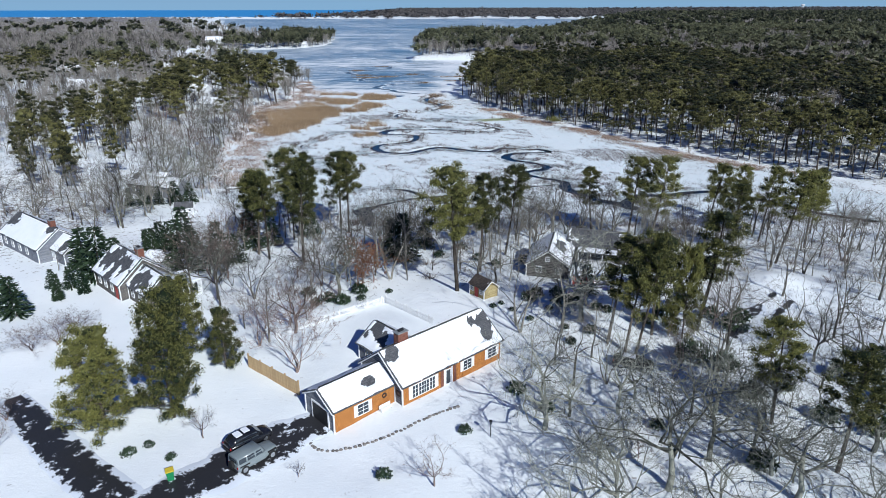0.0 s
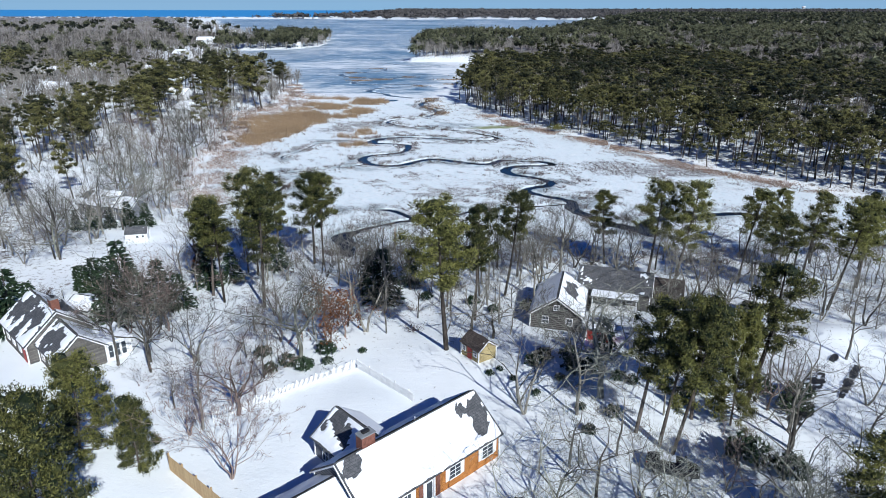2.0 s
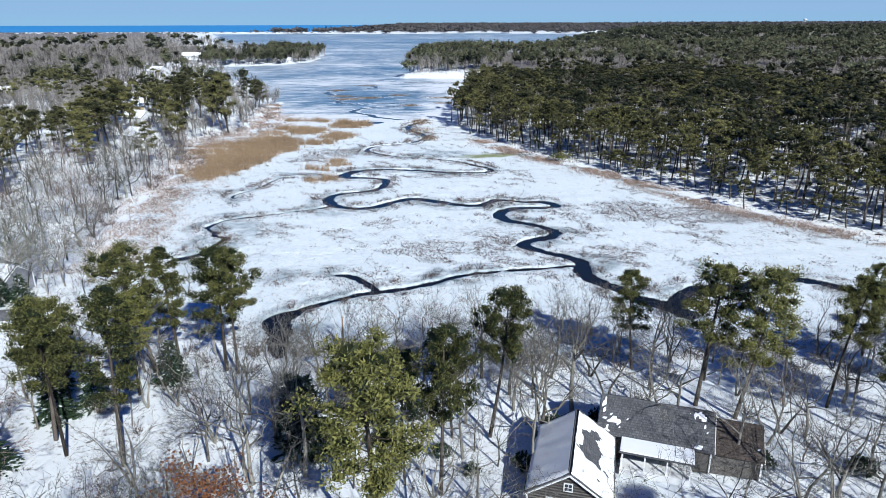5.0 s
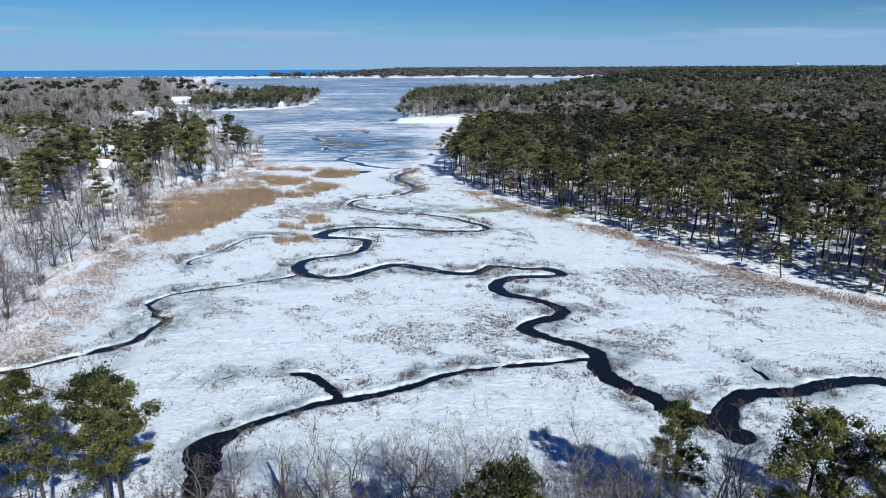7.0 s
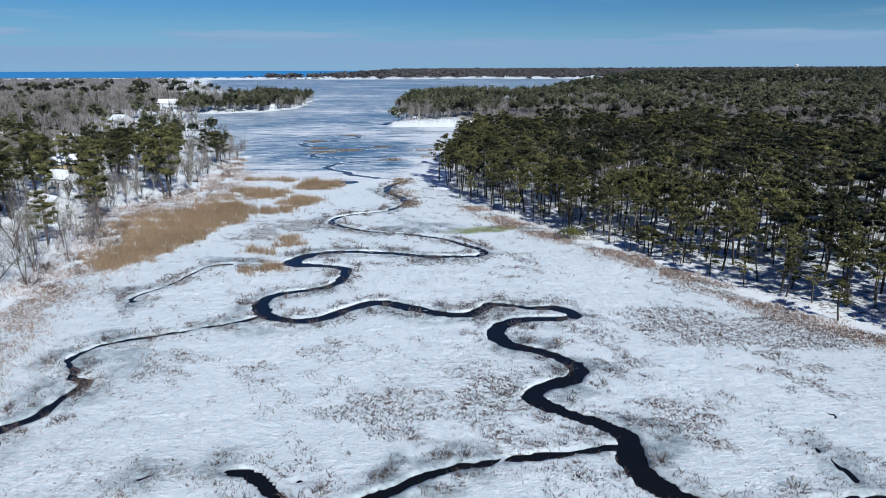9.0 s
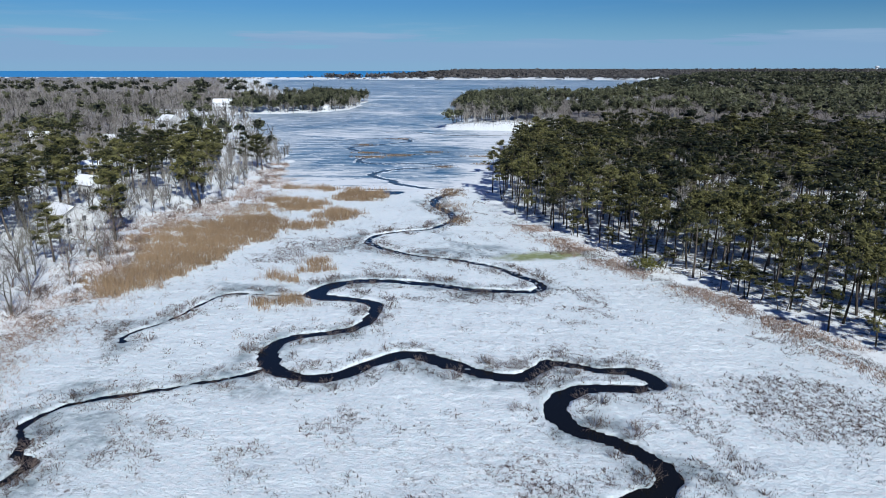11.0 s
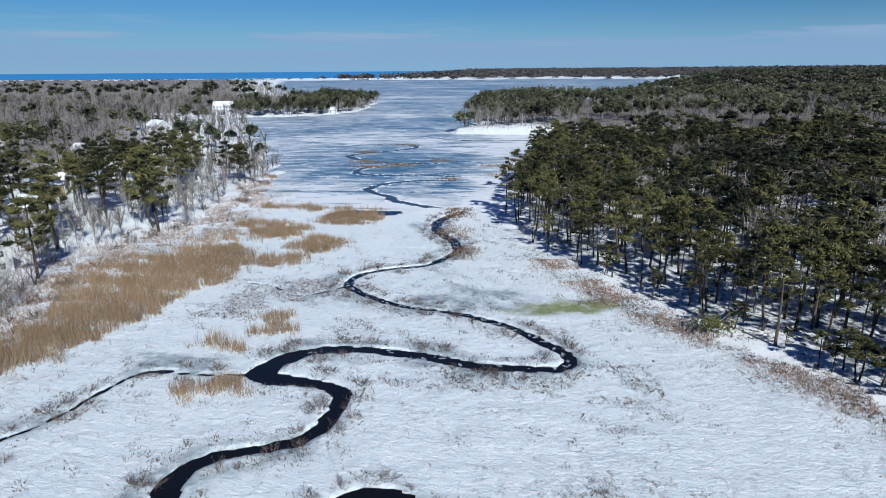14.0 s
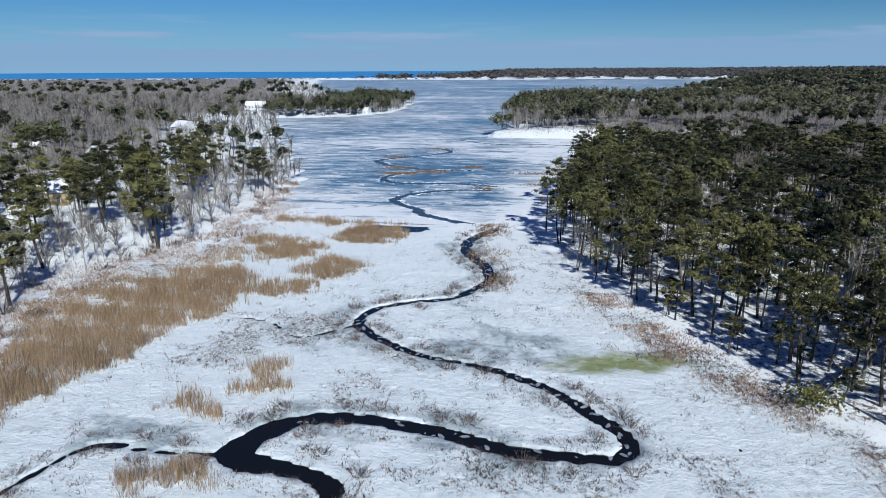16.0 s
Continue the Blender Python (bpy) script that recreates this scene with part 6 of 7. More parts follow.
window(d_house, pose(11.5, 0.58, 1.4), 0.9, 1.1)
w_shed = thing("garden_shed", pose(-60.6, 137.2, ground_z(-59, 138) - 0.05, 0, 0, 14), "small white shed with a bare dark roof on a snowy lawn", "shed")
gable_block(w_shed, 0, 3.8, 0, 2.4, 1.6, 2.5, "white_wall", bare=(((1.9, 0.5, 4.0, 2.0),), ((1.9, 0.5, 1.0, 0.6),)), seed=39, over=0.15, depth=0.06)
for x in (2.1, 3.1):
    window(w_shed, pose(x, -0.02, 0.95), 0.42, 0.42, 0, 1, 1)

red_shed = thing("red_shed", pose(19.6, 97.6, 1.98, 0, 0, -18), "small dark red outbuilding with snow on its roof", "shed")
gable_block(red_shed, 0, 3.2, 0, 2.2, 1.5, 2.0, "red", seed=31, over=0.12)

shed = thing("garden_shed", pose(3.3, 92.3, 2.58, 0, 0, -52), "small wooden shed with red door and brown shingle roof", "shed")
gable_block(shed, 0, 3.3, 0, 2.7, 1.75, 2.75, "yellow_wall", "roof_brown", bare=(((1.4, 0.5, 3.0, 2.0),), ((1.6, 0.5, 1.0, 1.2),)), seed=33, over=0.15, depth=0.08)
part("door", box_mesh("shed_door", 1.2, 2.0, -0.06, 0.02, 0, 1.7, M["red"], 0.01), shed, "red plank door")
for x in (0.55, 2.65):
    window(shed, pose(x, -0.02, 1.1), 0.5, 0.55, 0, 2, 2)


def shore_house(x, y, turn, length, depth, eave, ridge, wall, label, seed):
    h = thing("house", pose(x, y, ground_z(x, y) - 0.1, 0, 0, turn), label, "house", "houses on the west shore")
    gable_block(h, -length / 2, length / 2, -depth / 2, depth / 2, eave, ridge, wall, seed=seed)
    floors = 2 if eave > 4 else 1
    for f in range(floors):
        for k in range(int(length / 2.6)):
            window(h, pose(-length / 2 + 1.5 + 2.6 * k, -depth / 2 - 0.02, 1.5 + 2.6 * f), 1.0, 1.3)
        for k in (-1, 1):
            window(h, pose(length / 2 + 0.02, k * depth / 4, 1.5 + 2.6 * f, 0, 0, 90), 1.0, 1.3)
            window(h, pose(-length / 2 - 0.02, k * depth / 4, 1.5 + 2.6 * f, 0, 0, -90), 1.0, 1.3)
    return h


for i, (x, y, turn, ln, dp, ev, rg, wall) in enumerate([(-101, 274, -30, 10, 7.5, 5.0, 7.2, "white_wall"), (-120, 313, -20, 10, 7, 3.2, 5.6, "white_wall"), (-134, 338, 25, 9, 7, 3.4, 6.4, "yellow_wall"), (-176, 416, -10, 13, 8, 3.0, 5.6, "white_wall"), (-221, 425, 10, 12, 8, 3.0, 5.6, "white_wall"), (-126, 404, 5, 11, 6, 2.6, 4.4, "weathered"), (-196, 505, -30, 12, 9, 5.2, 8.4, "white_wall"),
                                                         (-250, 702, 10, 18, 9, 5.4, 8.6, "white_wall"), (-178, 318, -10, 14, 8, 2.8, 5.8, "white_wall"), (-227, 392, 5, 13, 8, 2.8, 5.8, "grey_wall"), (-168, 735, 0, 10, 7, 3, 5.5, "white_wall")]):
    shore_house(x, y, turn, ln, dp, ev, rg, wall, ({"white_wall": "white clapboard house", "yellow_wall": "tan boarded house"}.get(wall, "grey shingled house") + " in the shore woods") + " under snow", 40 + i)


# ---- fences, drive and road ----
def fence_run(name, a, b, label, spacing, height, width, thick, mat, post_every, rails=(0.3, 0.8), post_mat=None, pointed=False):
    a, b = Vector((*a, ground_z(*a))), Vector((*b, ground_z(*b)))
    ln = (b - a).length
    turn = math.degrees(math.atan2(b.y - a.y, b.x - a.x))
    f = thing(name, pose(a.x, a.y, a.z, 0, 0, turn), label, "fence", kind="")
    slope = (b.z - a.z) / ln
    if pointed:
        me = prism("picket", [(-width / 2, 0), (width / 2, 0), (width / 2, height - width), (0, height), (-width / 2, height - width)], -thick / 2, thick / 2, M[mat])
    else:
        me = box_mesh("board", -width / 2, width / 2, -thick / 2, thick / 2, -0.1, height, M[mat])
    for k in range(int(ln / spacing)):
        x = spacing * (k + 0.5)
        part("picket" if pointed else "board", me, f, "", pose(x, 0, slope * x + rt.uniform(-0.015, 0.015), 0, rt.uniform(-0.6, 0.6), 0))
    pm = box_mesh("post", -0.07, 0.07, -0.07, 0.07, -0.3, height + 0.12, M[post_mat or mat], 0.012)
    for k in range(int(ln / post_every) + 1):
        part("post", pm, f, "", pose(min(ln, post_every * k), 0.09, slope * post_every * k))
    for z in rails:
        s = Soup()
        s.tube([(0, 0.04, z), (ln, 0.04, z + slope * ln)], [0.045, 0.045], 4)
        part("rail", s.mesh("rail", M[mat]), f)
    return f


fence_run("picket_fence", (-9.1, 88.4), (-1.8, 80.7), "white picket fence behind the house in snow", 0.16, 1.15, 0.09, 0.025, "white", 2.4, pointed=True)
fence_run("picket_fence", (-22, 76.6), (-9.2, 88.4), "white picket fence along the snowy yard", 0.16, 1.15, 0.09, 0.025, "white", 2.4, pointed=True)
fence_run("board_fence", (-23.5, 69.3), (-15.9, 63.1), "tan board fence between garage and trees", 0.155, 1.7, 0.145, 0.022, "tan", 2.4, (0.4, 1.3))


def strip(name, points, mat, label, category, lift=0.03, wob=0.0):
    """A paved strip on the ground: plan points with widths."""
    p = spline(points, 0.7)
    t = np.gradient(p[:, :2], axis=0)
    t /= np.linalg.norm(t, axis=1, keepdims=True)
    nrm = np.stack([-t[:, 1], t[:, 0]], 1)
    rows_ = []
    k = 11
    for j in range(k):
        f = j / (k - 1) - 0.5
        edge = 1 + wob * waves(p[:, 0] + j, p[:, 1], 4.5, 70 + (j > 5)) * (abs(f) > 0.4)
        q = p[:, :2] + nrm * (p[:, 2] * f * edge)[:, None]
        rows_.append(np.column_stack([q, land(q[:, 0], q[:, 1]) + lift + (0.02 if abs(f) < 0.45 else -0.08)]))
    V = np.stack(rows_, 1).reshape(-1, 3)
    rim = np.tile(np.abs(np.linspace(-1, 1, k)), len(p))
    return tagged(new(name, sheet(name, V, grid_faces(k, len(p))[:, ::-1], mat, rim=rim)), label, category, kind="structure")


strip("road", [(-47.5, 62, 2.6), (-44.5, 59.2, 4.0), (-36.5, 52.6, 4.6), (-29.3, 47, 4.8), (-20, 39.5, 5), (-8, 29, 5), (10, 14, 5)], M["asphalt"], "wet black asphalt road half covered by snow", "road", 0.05, 0.12)
for bare_patch in ([(37, 77.8, 3.0), (39.5, 80.2, 2.4), (40.5, 81.4, 0.8)], [(42.3, 84.2, 1.2), (43.6, 86, 2.0), (44.8, 87.6, 0.8)], [(47.6, 91, 0.9), (48.6, 92, 1.3), (49.3, 92.8, 0.6)], [(44.3, 82.6, 0.8), (46.5, 85.4, 1.3), (48.6, 88, 1.1), (50.8, 90.6, 1.3)]):
    strip("driveway", bare_patch, M["asphalt"], "patch of bare black asphalt on a scraped snowy drive", "driveway", 0.07, 0.5)
strip("driveway", [(-25.5, 44.5, 5.5), (-22.2, 48.3, 5.6), (-18.6, 52.6, 6.2), (-15.4, 56.0, 6.0), (-12.6, 58.6, 4.4)], M["asphalt"], "wet black asphalt drive scraped clear of snow", "driveway", 0.07, 0.16)

wall_line = spline([(-13, 55, 0), (-12, 54.1, 0), (-10.5, 53.9, 0), (-8, 54.6, 0), (-5.7, 55.9, 0), (-3.8, 57.3, 0), (-1.9, 58.8, 0), (1.6, 61.2, 0)], 0.42)
edging = thing("stone_edging", pose(0, 0, 0), "low line of dark stones edging the snowy front yard", "edging")
rs = random.Random(8)
stones = []
for k in range(5):
    bm = bmesh.new()
    bmesh.ops.create_icosphere(bm, subdivisions=1, radius=0.24)
    for v in bm.verts:
        v.co *= rs.uniform(0.75, 1.15)
        v.co.z *= 0.75
    me = bpy.data.meshes.new("stone")
    bm.to_mesh(me)
    bm.free()
    me.materials.append(M["stone"])
    stones.append(me)
for k, p in enumerate(wall_line):
    part("stone", stones[k % 5], edging, "", pose(p[0] + rs.uniform(-0.05, 0.05), p[1] + rs.uniform(-0.05, 0.05), ground_z(p[0], p[1]) + rs.uniform(-0.06, 0.03), 0, 0, rs.uniform(0, 360)))


# ---- vehicles ----
def wheel(parent, x, y, side, r=0.38, w=0.24):
    s = Soup()
    ring = [(x + r * math.cos(a), y - side * w / 2, r + r * math.sin(a)) for a in np.linspace(0, 2 * math.pi, 18, endpoint=False)]
    n0 = 18
    s.v = [Vector(p) for p in ring] + [Vector((p[0], p[1] + side * w, p[2])) for p in ring]
    s.f = [(i, (i + 1) % n0, n0 + (i + 1) % n0, n0 + i) for i in range(n0)] + [tuple(range(n0)), tuple(range(n0, 2 * n0))]
    wh = part("wheel", s.mesh("tyre", M["rubber"]), parent, "black tyre on an alloy rim")
    h = Soup()
    yo = y + side * (w / 2 + 0.012)
    ri = r * 0.62
    h.v = [Vector((x + ri * math.cos(a), yo, r + ri * math.sin(a))) for a in np.linspace(0, 2 * math.pi, 14, endpoint=False)] + [Vector((x, yo + side * 0.02, r))]
    h.f = [(i, (i + 1) % 14, 14) for i in range(14)]
    part("rim", h.mesh("rim", M["rim"]), wh)


def loft(name, sections, mat, parent, label=""):
    """A body lofted through cross-sections along x: each (x, half width low, half width high, z low, z high)."""
    bm = bmesh.new()
    rings = []
    for x, wl, wh, z0, z1 in sections:
        c = min(0.12, (z1 - z0) * 0.3)
        prof = [(-wl * 0.96, z0), (wl * 0.96, z0), (wl, z0 + c), (wl, (z0 + z1) / 2), (wh, z1 - c * 0.6), (wh - c, z1), (-wh + c, z1), (-wh, z1 - c * 0.6), (-wl, (z0 + z1) / 2), (-wl, z0 + c)]
        rings.append([bm.verts.new((x, y, z)) for y, z in prof])
    for a, b in zip(rings[:-1], rings[1:]):
        for i in range(len(a)):
            j = (i + 1) % len(a)
            bm.faces.new((a[i], a[j], b[j], b[i]))
    bm.faces.new(rings[0][::-1])
    bm.faces.new(rings[-1])
    bmesh.ops.recalc_face_normals(bm, faces=bm.faces[:])
    me = bpy.data.meshes.new(name)
    bm.to_mesh(me)
    bm.free()
    me.materials.append(mat)
    me.polygons.foreach_set("use_smooth", [len(p.vertices) < 5 for p in me.polygons])
    return part(name, me, parent, label)


def quad(parent, name, pts, mat, label=""):
    me = bpy.data.meshes.new(name)
    p = [Vector(q) for q in pts]
    n = (p[1] - p[0]).cross(p[2] - p[0]).normalized() * 0.02
    me.from_pydata([*p, *[q + n for q in p]], [], [(3, 2, 1, 0), (4, 5, 6, 7), (0, 1, 5, 4), (1, 2, 6, 5), (2, 3, 7, 6), (3, 0, 4, 7)])
    me.materials.append(mat)
    return part(name, me, parent, label)


def car(at, paint_mat, label, style):
    """Styles: jeep (upright), suv (rounded), saloon, pickup. Length along x, front at +x."""
    c = thing("car" if style != "pickup" else "pickup_truck", at, label, "car")
    half = 0.92
    if style == "jeep":
        loft("body", [(-2.15, 0.84, 0.82, 0.5, 1.15), (-2.0, 0.86, 0.85, 0.42, 1.2), (0.75, 0.88, 0.86, 0.42, 1.2), (0.95, 0.80, 0.78, 0.45, 1.18), (2.0, 0.72, 0.70, 0.5, 1.1), (2.12, 0.68, 0.66, 0.55, 1.02)], paint_mat, c)
        loft("cabin", [(-2.1, 0.84, 0.76, 1.15, 1.80), (0.45, 0.85, 0.76, 1.15, 1.84), (0.78, 0.84, 0.80, 1.15, 1.25)], paint_mat, c)
        wins = ((-1.98, -1.25), (-1.1, -0.35), (-0.2, 0.5))
        zw, yw, tilt = (1.24, 1.68), 0.862, 0.07
    elif style == "pickup":
        loft("body", [(-2.7, 0.92, 0.9, 0.5, 1.05), (-1.0, 0.94, 0.92, 0.45, 1.08), (1.3, 0.94, 0.92, 0.45, 1.1), (2.6, 0.88, 0.84, 0.5, 1.02)], paint_mat, c)
        loft("cabin", [(-0.7, 0.88, 0.72, 1.05, 1.75), (0.9, 0.88, 0.72, 1.05, 1.78), (1.6, 0.88, 0.84, 1.05, 1.14)], paint_mat, c)
        wins = ((-0.55, 0.15), (0.25, 0.95))
        zw, yw, tilt = (1.16, 1.6), 0.89, 0.13
    else:
        top = 1.68 if style == "suv" else 1.42
        loft("body", [(-2.3, 0.78, 0.74, 0.5, 0.95), (-2.1, 0.90, 0.86, 0.38, 1.02), (-0.5, 0.93, 0.90, 0.32, 1.03), (1.1, 0.93, 0.89, 0.32, 1.02), (2.0, 0.88, 0.82, 0.36, 0.88), (2.3, 0.72, 0.66, 0.45, 0.72)], paint_mat, c)
        loft("cabin", [(-2.15, 0.80, 0.66, 0.98, 1.15), (-1.7, 0.84, 0.66, 0.98, top - 0.08), (-0.3, 0.86, 0.68, 0.98, top), (0.5, 0.86, 0.68, 0.98, top - 0.06), (1.25, 0.84, 0.80, 0.96, 1.04)], paint_mat, c)
        wins = ((-1.75, -1.05), (-0.95, -0.15), (-0.05, 0.65))
        zw, yw, tilt = (1.06, top - 0.16), 0.875, 0.15
    for x0, x1 in wins:
        for sgn in (-1, 1):
            a, b = (x0, sgn * yw, zw[0]), (x1, sgn * yw, zw[0])
            d, e = (x1 - (0.12 if x1 == wins[-1][1] else 0), sgn * (yw - tilt), zw[1]), (x0 + (0.15 if x0 == wins[0][0] and style != "jeep" else 0), sgn * (yw - tilt), zw[1])
            quad(c, "side_window", (a, b, d, e) if sgn < 0 else (b, a, e, d), M["glass"])
    fx = {"jeep": (0.80, 0.48), "pickup": (1.55, 0.95), "suv": (1.2, 0.56), "saloon": (1.2, 0.56)}[style]
    tz = zw[1] + 0.04
    quad(c, "windscreen", ((fx[0], -0.72, zw[0] + 0.03), (fx[0], 0.72, zw[0] + 0.03), (fx[1] + 0.05, 0.62, tz), (fx[1] + 0.05, -0.62, tz)), M["glass"])
    rear = -2.13 if style == "jeep" else (-0.73 if style == "pickup" else -2.12)
    quad(c, "rear_window", ((rear, 0.66, zw[0] + 0.05), (rear, -0.66, zw[0] + 0.05), (rear + (0.0 if style in ("jeep", "pickup") else 0.36), -0.56, tz - 0.06), (rear + (0.0 if style in ("jeep", "pickup") else 0.36), 0.56, tz - 0.06)), M["glass"])
    wb = {"jeep": (-1.45, 1.5), "pickup": (-1.7, 1.75)}.get(style, (-1.35, 1.4))
    for x in wb:
        for sgn in (-1, 1):
            wheel(c, x, sgn * (half - 0.14), sgn, 0.41 if style in ("jeep", "pickup") else 0.35)
    end = {"jeep": 2.15, "pickup": 2.64}.get(style, 2.24)
    back_x = {"jeep": -2.18, "pickup": -2.72}.get(style, -2.3)
    for sgn in (-1, 1):
        part("headlight", box_mesh("headlight", end - 0.08, end, sgn * 0.58 - 0.1, sgn * 0.58 + 0.1, 0.68, 0.86, M["lamp_clear"], 0.02), c)
        part("tail_light", box_mesh("tail_light", back_x - 0.01, back_x + 0.08, sgn * 0.74 - 0.08, sgn * 0.74 + 0.08, 0.78, 0.98, M["lamp_red"], 0.02), c)
        part("mirror", box_mesh("mirror", fx[0] - 0.25, fx[0] - 0.1, sgn * 0.98 - 0.09, sgn * 0.98 + 0.09, zw[0], zw[0] + 0.15, paint_mat, 0.02), c)
    part("bumper", box_mesh("front_bumper", end - 0.1, end + 0.1, -0.78, 0.78, 0.42, 0.6, M["dark"], 0.03), c)
    part("bumper", box_mesh("rear_bumper", back_x - 0.1, back_x + 0.08, -0.78, 0.78, 0.42, 0.6, M["dark"], 0.03), c)
    if style == "jeep":
        s = Soup()
        s.tube([(-2.2, 0, 1.05), (-2.42, 0, 1.05)], [0.38, 0.38], 16)
        part("spare_wheel", s.mesh("spare_wheel", M["rubber"]), c, "spare wheel on the tailgate")
        for sgn in (-1, 1):
            part("fender", box_mesh("fender", 1.05, 2.0, sgn * 0.8 - 0.14, sgn * 0.8 + 0.14, 0.86, 0.95, M["dark"], 0.03), c)
            part("fender", box_mesh("fender", -1.95, -0.95, sgn * 0.88 - 0.06, sgn * 0.88 + 0.06, 0.86, 0.95, M["dark"], 0.02), c)
    return c


car(pose(-17.6, 51.7, 3.18, 0, 0, 50), M["jeep_paint"], "grey-green boxy off-road car parked on the drive", "jeep")
suv = car(pose(-18.95, 54.5, 3.14, 0, 0, 46), M["black_paint"], "black car with patches of snow on its roof", "suv")
part("snow_patch", box_mesh("car_snow", -1.45, -0.75, -0.5, 0.45, 1.60, 1.70, M["snow"], 0.04), suv)
part("snow_patch", box_mesh("car_snow", -0.55, 0.1, -0.35, 0.5, 1.64, 1.72, M["snow"], 0.03), suv)
dark_car = car(pose(22.5, 70.2, 3.1, 0, 0, -20), M["black_paint"], "black car parked on snow among bare trees", "saloon")
part("snow_patch", box_mesh("car_snow", -1.2, 0.2, -0.5, 0.5, 1.36, 1.45, M["snow"], 0.04), dark_car)
car(pose(27.6, 93.6, 2.35, 0, 0, -12), M["white_car"], "white pickup parked beside the dark house", "pickup")

bin_ = thing("wheeled_bin", pose(-24.4, 48.9, 3.3, 0, 0, 30), "green wheeled bin with a yellow lid by the drive", "bin")
part("body", prism("bin_body", [(-0.26, 0), (0.26, 0), (0.33, 1.0), (-0.33, 1.0)], -0.32, 0.32, M["green"]), bin_)
part("lid", box_mesh("bin_lid", -0.37, 0.37, -0.36, 0.38, 1.0, 1.1, M["yellow"], 0.03), bin_, "yellow lid")
for x in (-0.24, 0.24):
    s = Soup()
    s.tube([(x - 0.04, 0.36, 0.12), (x + 0.04, 0.36, 0.12)], [0.12, 0.12], 10)
    part("wheel", s.mesh("bin_wheel", M["rubber"]), bin_)
lamp_post = thing("lamp_post", pose(4.9, 55.9, 3.1), "thin black garden lamp post in the snow", "lamp")
s = Soup()
s.tube([(0, 0, -0.2), (0, 0, 1.75)], [0.045, 0.04], 8)
part("post", s.mesh("lamp_post", M["dark"]), lamp_post)
part("lantern", box_mesh("lantern", -0.12, 0.12, -0.12, 0.12, 1.75, 2.05, M["glass"], 0.02), lamp_post)
part("cap", box_mesh("lantern_cap", -0.16, 0.16, -0.16, 0.16, 2.05, 2.12, M["dark"], 0.02), lamp_post)


# ---- the far town on the barrier beach, and towers on the far ridge ----
town = Soup()
rw = random.Random(77)
towns = (town, Soup())
for i_ in range(420):
    town = towns[i_ % 2]
    x = rw.uniform(-2300, -250)
    y = 2115 + rw.uniform(0, 125) + (0.08 * (x + 600) if x < -600 else 0)
    w, h = rw.uniform(2, 6), rw.uniform(0.3, 1.8)
    n0 = len(town.v)
    boxy(town, x - w / 2, x + w / 2, y - 4, y + 4, 1.0, 3 + h)
    town.v += [Vector((x - w / 2, y, 3 + h * 1.45)), Vector((x + w / 2, y, 3 + h * 1.45))]
    town.f += [(n0 + 4, n0 + 5, n0 + 9, n0 + 8), (n0 + 6, n0 + 7, n0 + 8, n0 + 9), (n0 + 4, n0 + 8, n0 + 7), (n0 + 5, n0 + 6, n0 + 9)]
tagged(new("far_town", towns[1].mesh("far_town", M["weathered"])), "tiny grey houses along the far barrier beach", "houses", kind="stuff")
tagged(new("far_town", towns[0].mesh("far_town", M["white_wall"])), "tiny pale houses along the far barrier beach", "houses", kind="stuff")
for x, y, h in ((2060, 4300, 26), (2660, 4300, 30)):
    tw = thing("water_tower", pose(x, y, ground_z(x, y)), "pale water tower on the far wooded ridge", "tower", "water towers")
    s = Soup()
    s.tube([(0, 0, 0), (0, 0, h * 0.7)], [7, 6], 10)
    part("shaft", s.mesh("tower_shaft", M["white"]), tw)
    s = Soup()
    s.tube([(0, 0, h * 0.7), (0, 0, h * 0.8), (0, 0, h), (0, 0, h + 3)], [6, 11, 11, 3], 14)
    part("tank", s.mesh("tower_tank", M["white"]), tw)


# ---- marsh plants ----
def blades_mesh(name, x, y, z, height, lean, width, mat, label, category, seed, per=1, sway=0.25):
    """Upright thin blades as one mesh."""
    r = np.random.RandomState(seed)
    x, y, z, height = [np.repeat(v, per) for v in (x, y, z, height)]
    n = len(x)
    x, y = x + r.normal(0, 0.12, n) * (per > 1), y + r.normal(0, 0.12, n) * (per > 1)
    az, bend = r.uniform(0, 6.3, n), np.abs(r.normal(0, sway, n)) + lean
    h = height * r.uniform(0.6, 1.15, n)
    a2 = r.uniform(0, 3.14, n)
    side = np.stack([np.cos(a2), np.sin(a2), 0 * a2], 1) * (width / 2) * r.uniform(0.7, 1.3, (n, 1))
    p = np.stack([x, y, z - 0.08], 1)
    q = p + np.stack([np.cos(az) * bend * h, np.sin(az) * bend * h, h], 1)
    V = np.stack([p - side, p + side, q], 1).reshape(-1, 3)
    return tagged(new(name, sheet(name, V, np.arange(len(V)).reshape(-1, 3), mat, False)), label, category, kind="stuff")


def on_marsh(x, y, margin=0.4):
    w, e, s = outside(x, y)
    return (np.maximum(np.maximum(w, e), s) < -0.3) & (creek_gap(x, y) > margin)


# reed beds: one large bed by its outline, smaller ones as x, y, half axes, height
BED = [(-71.0, 236.5), (-68.8, 243.5), (-72.5, 256.9), (-77.2, 271.2), (-74.8, 283.4), (-69.2, 294.2), (-59.5, 298.9), (-52.1, 295.2), (-48.6, 275.6), (-53.5, 269.7), (-53.4, 260.1), (-55.3, 252.5), (-56.6, 243.9), (-59.9, 237.8), (-61.9, 231.6), (-65.3, 231.2)]
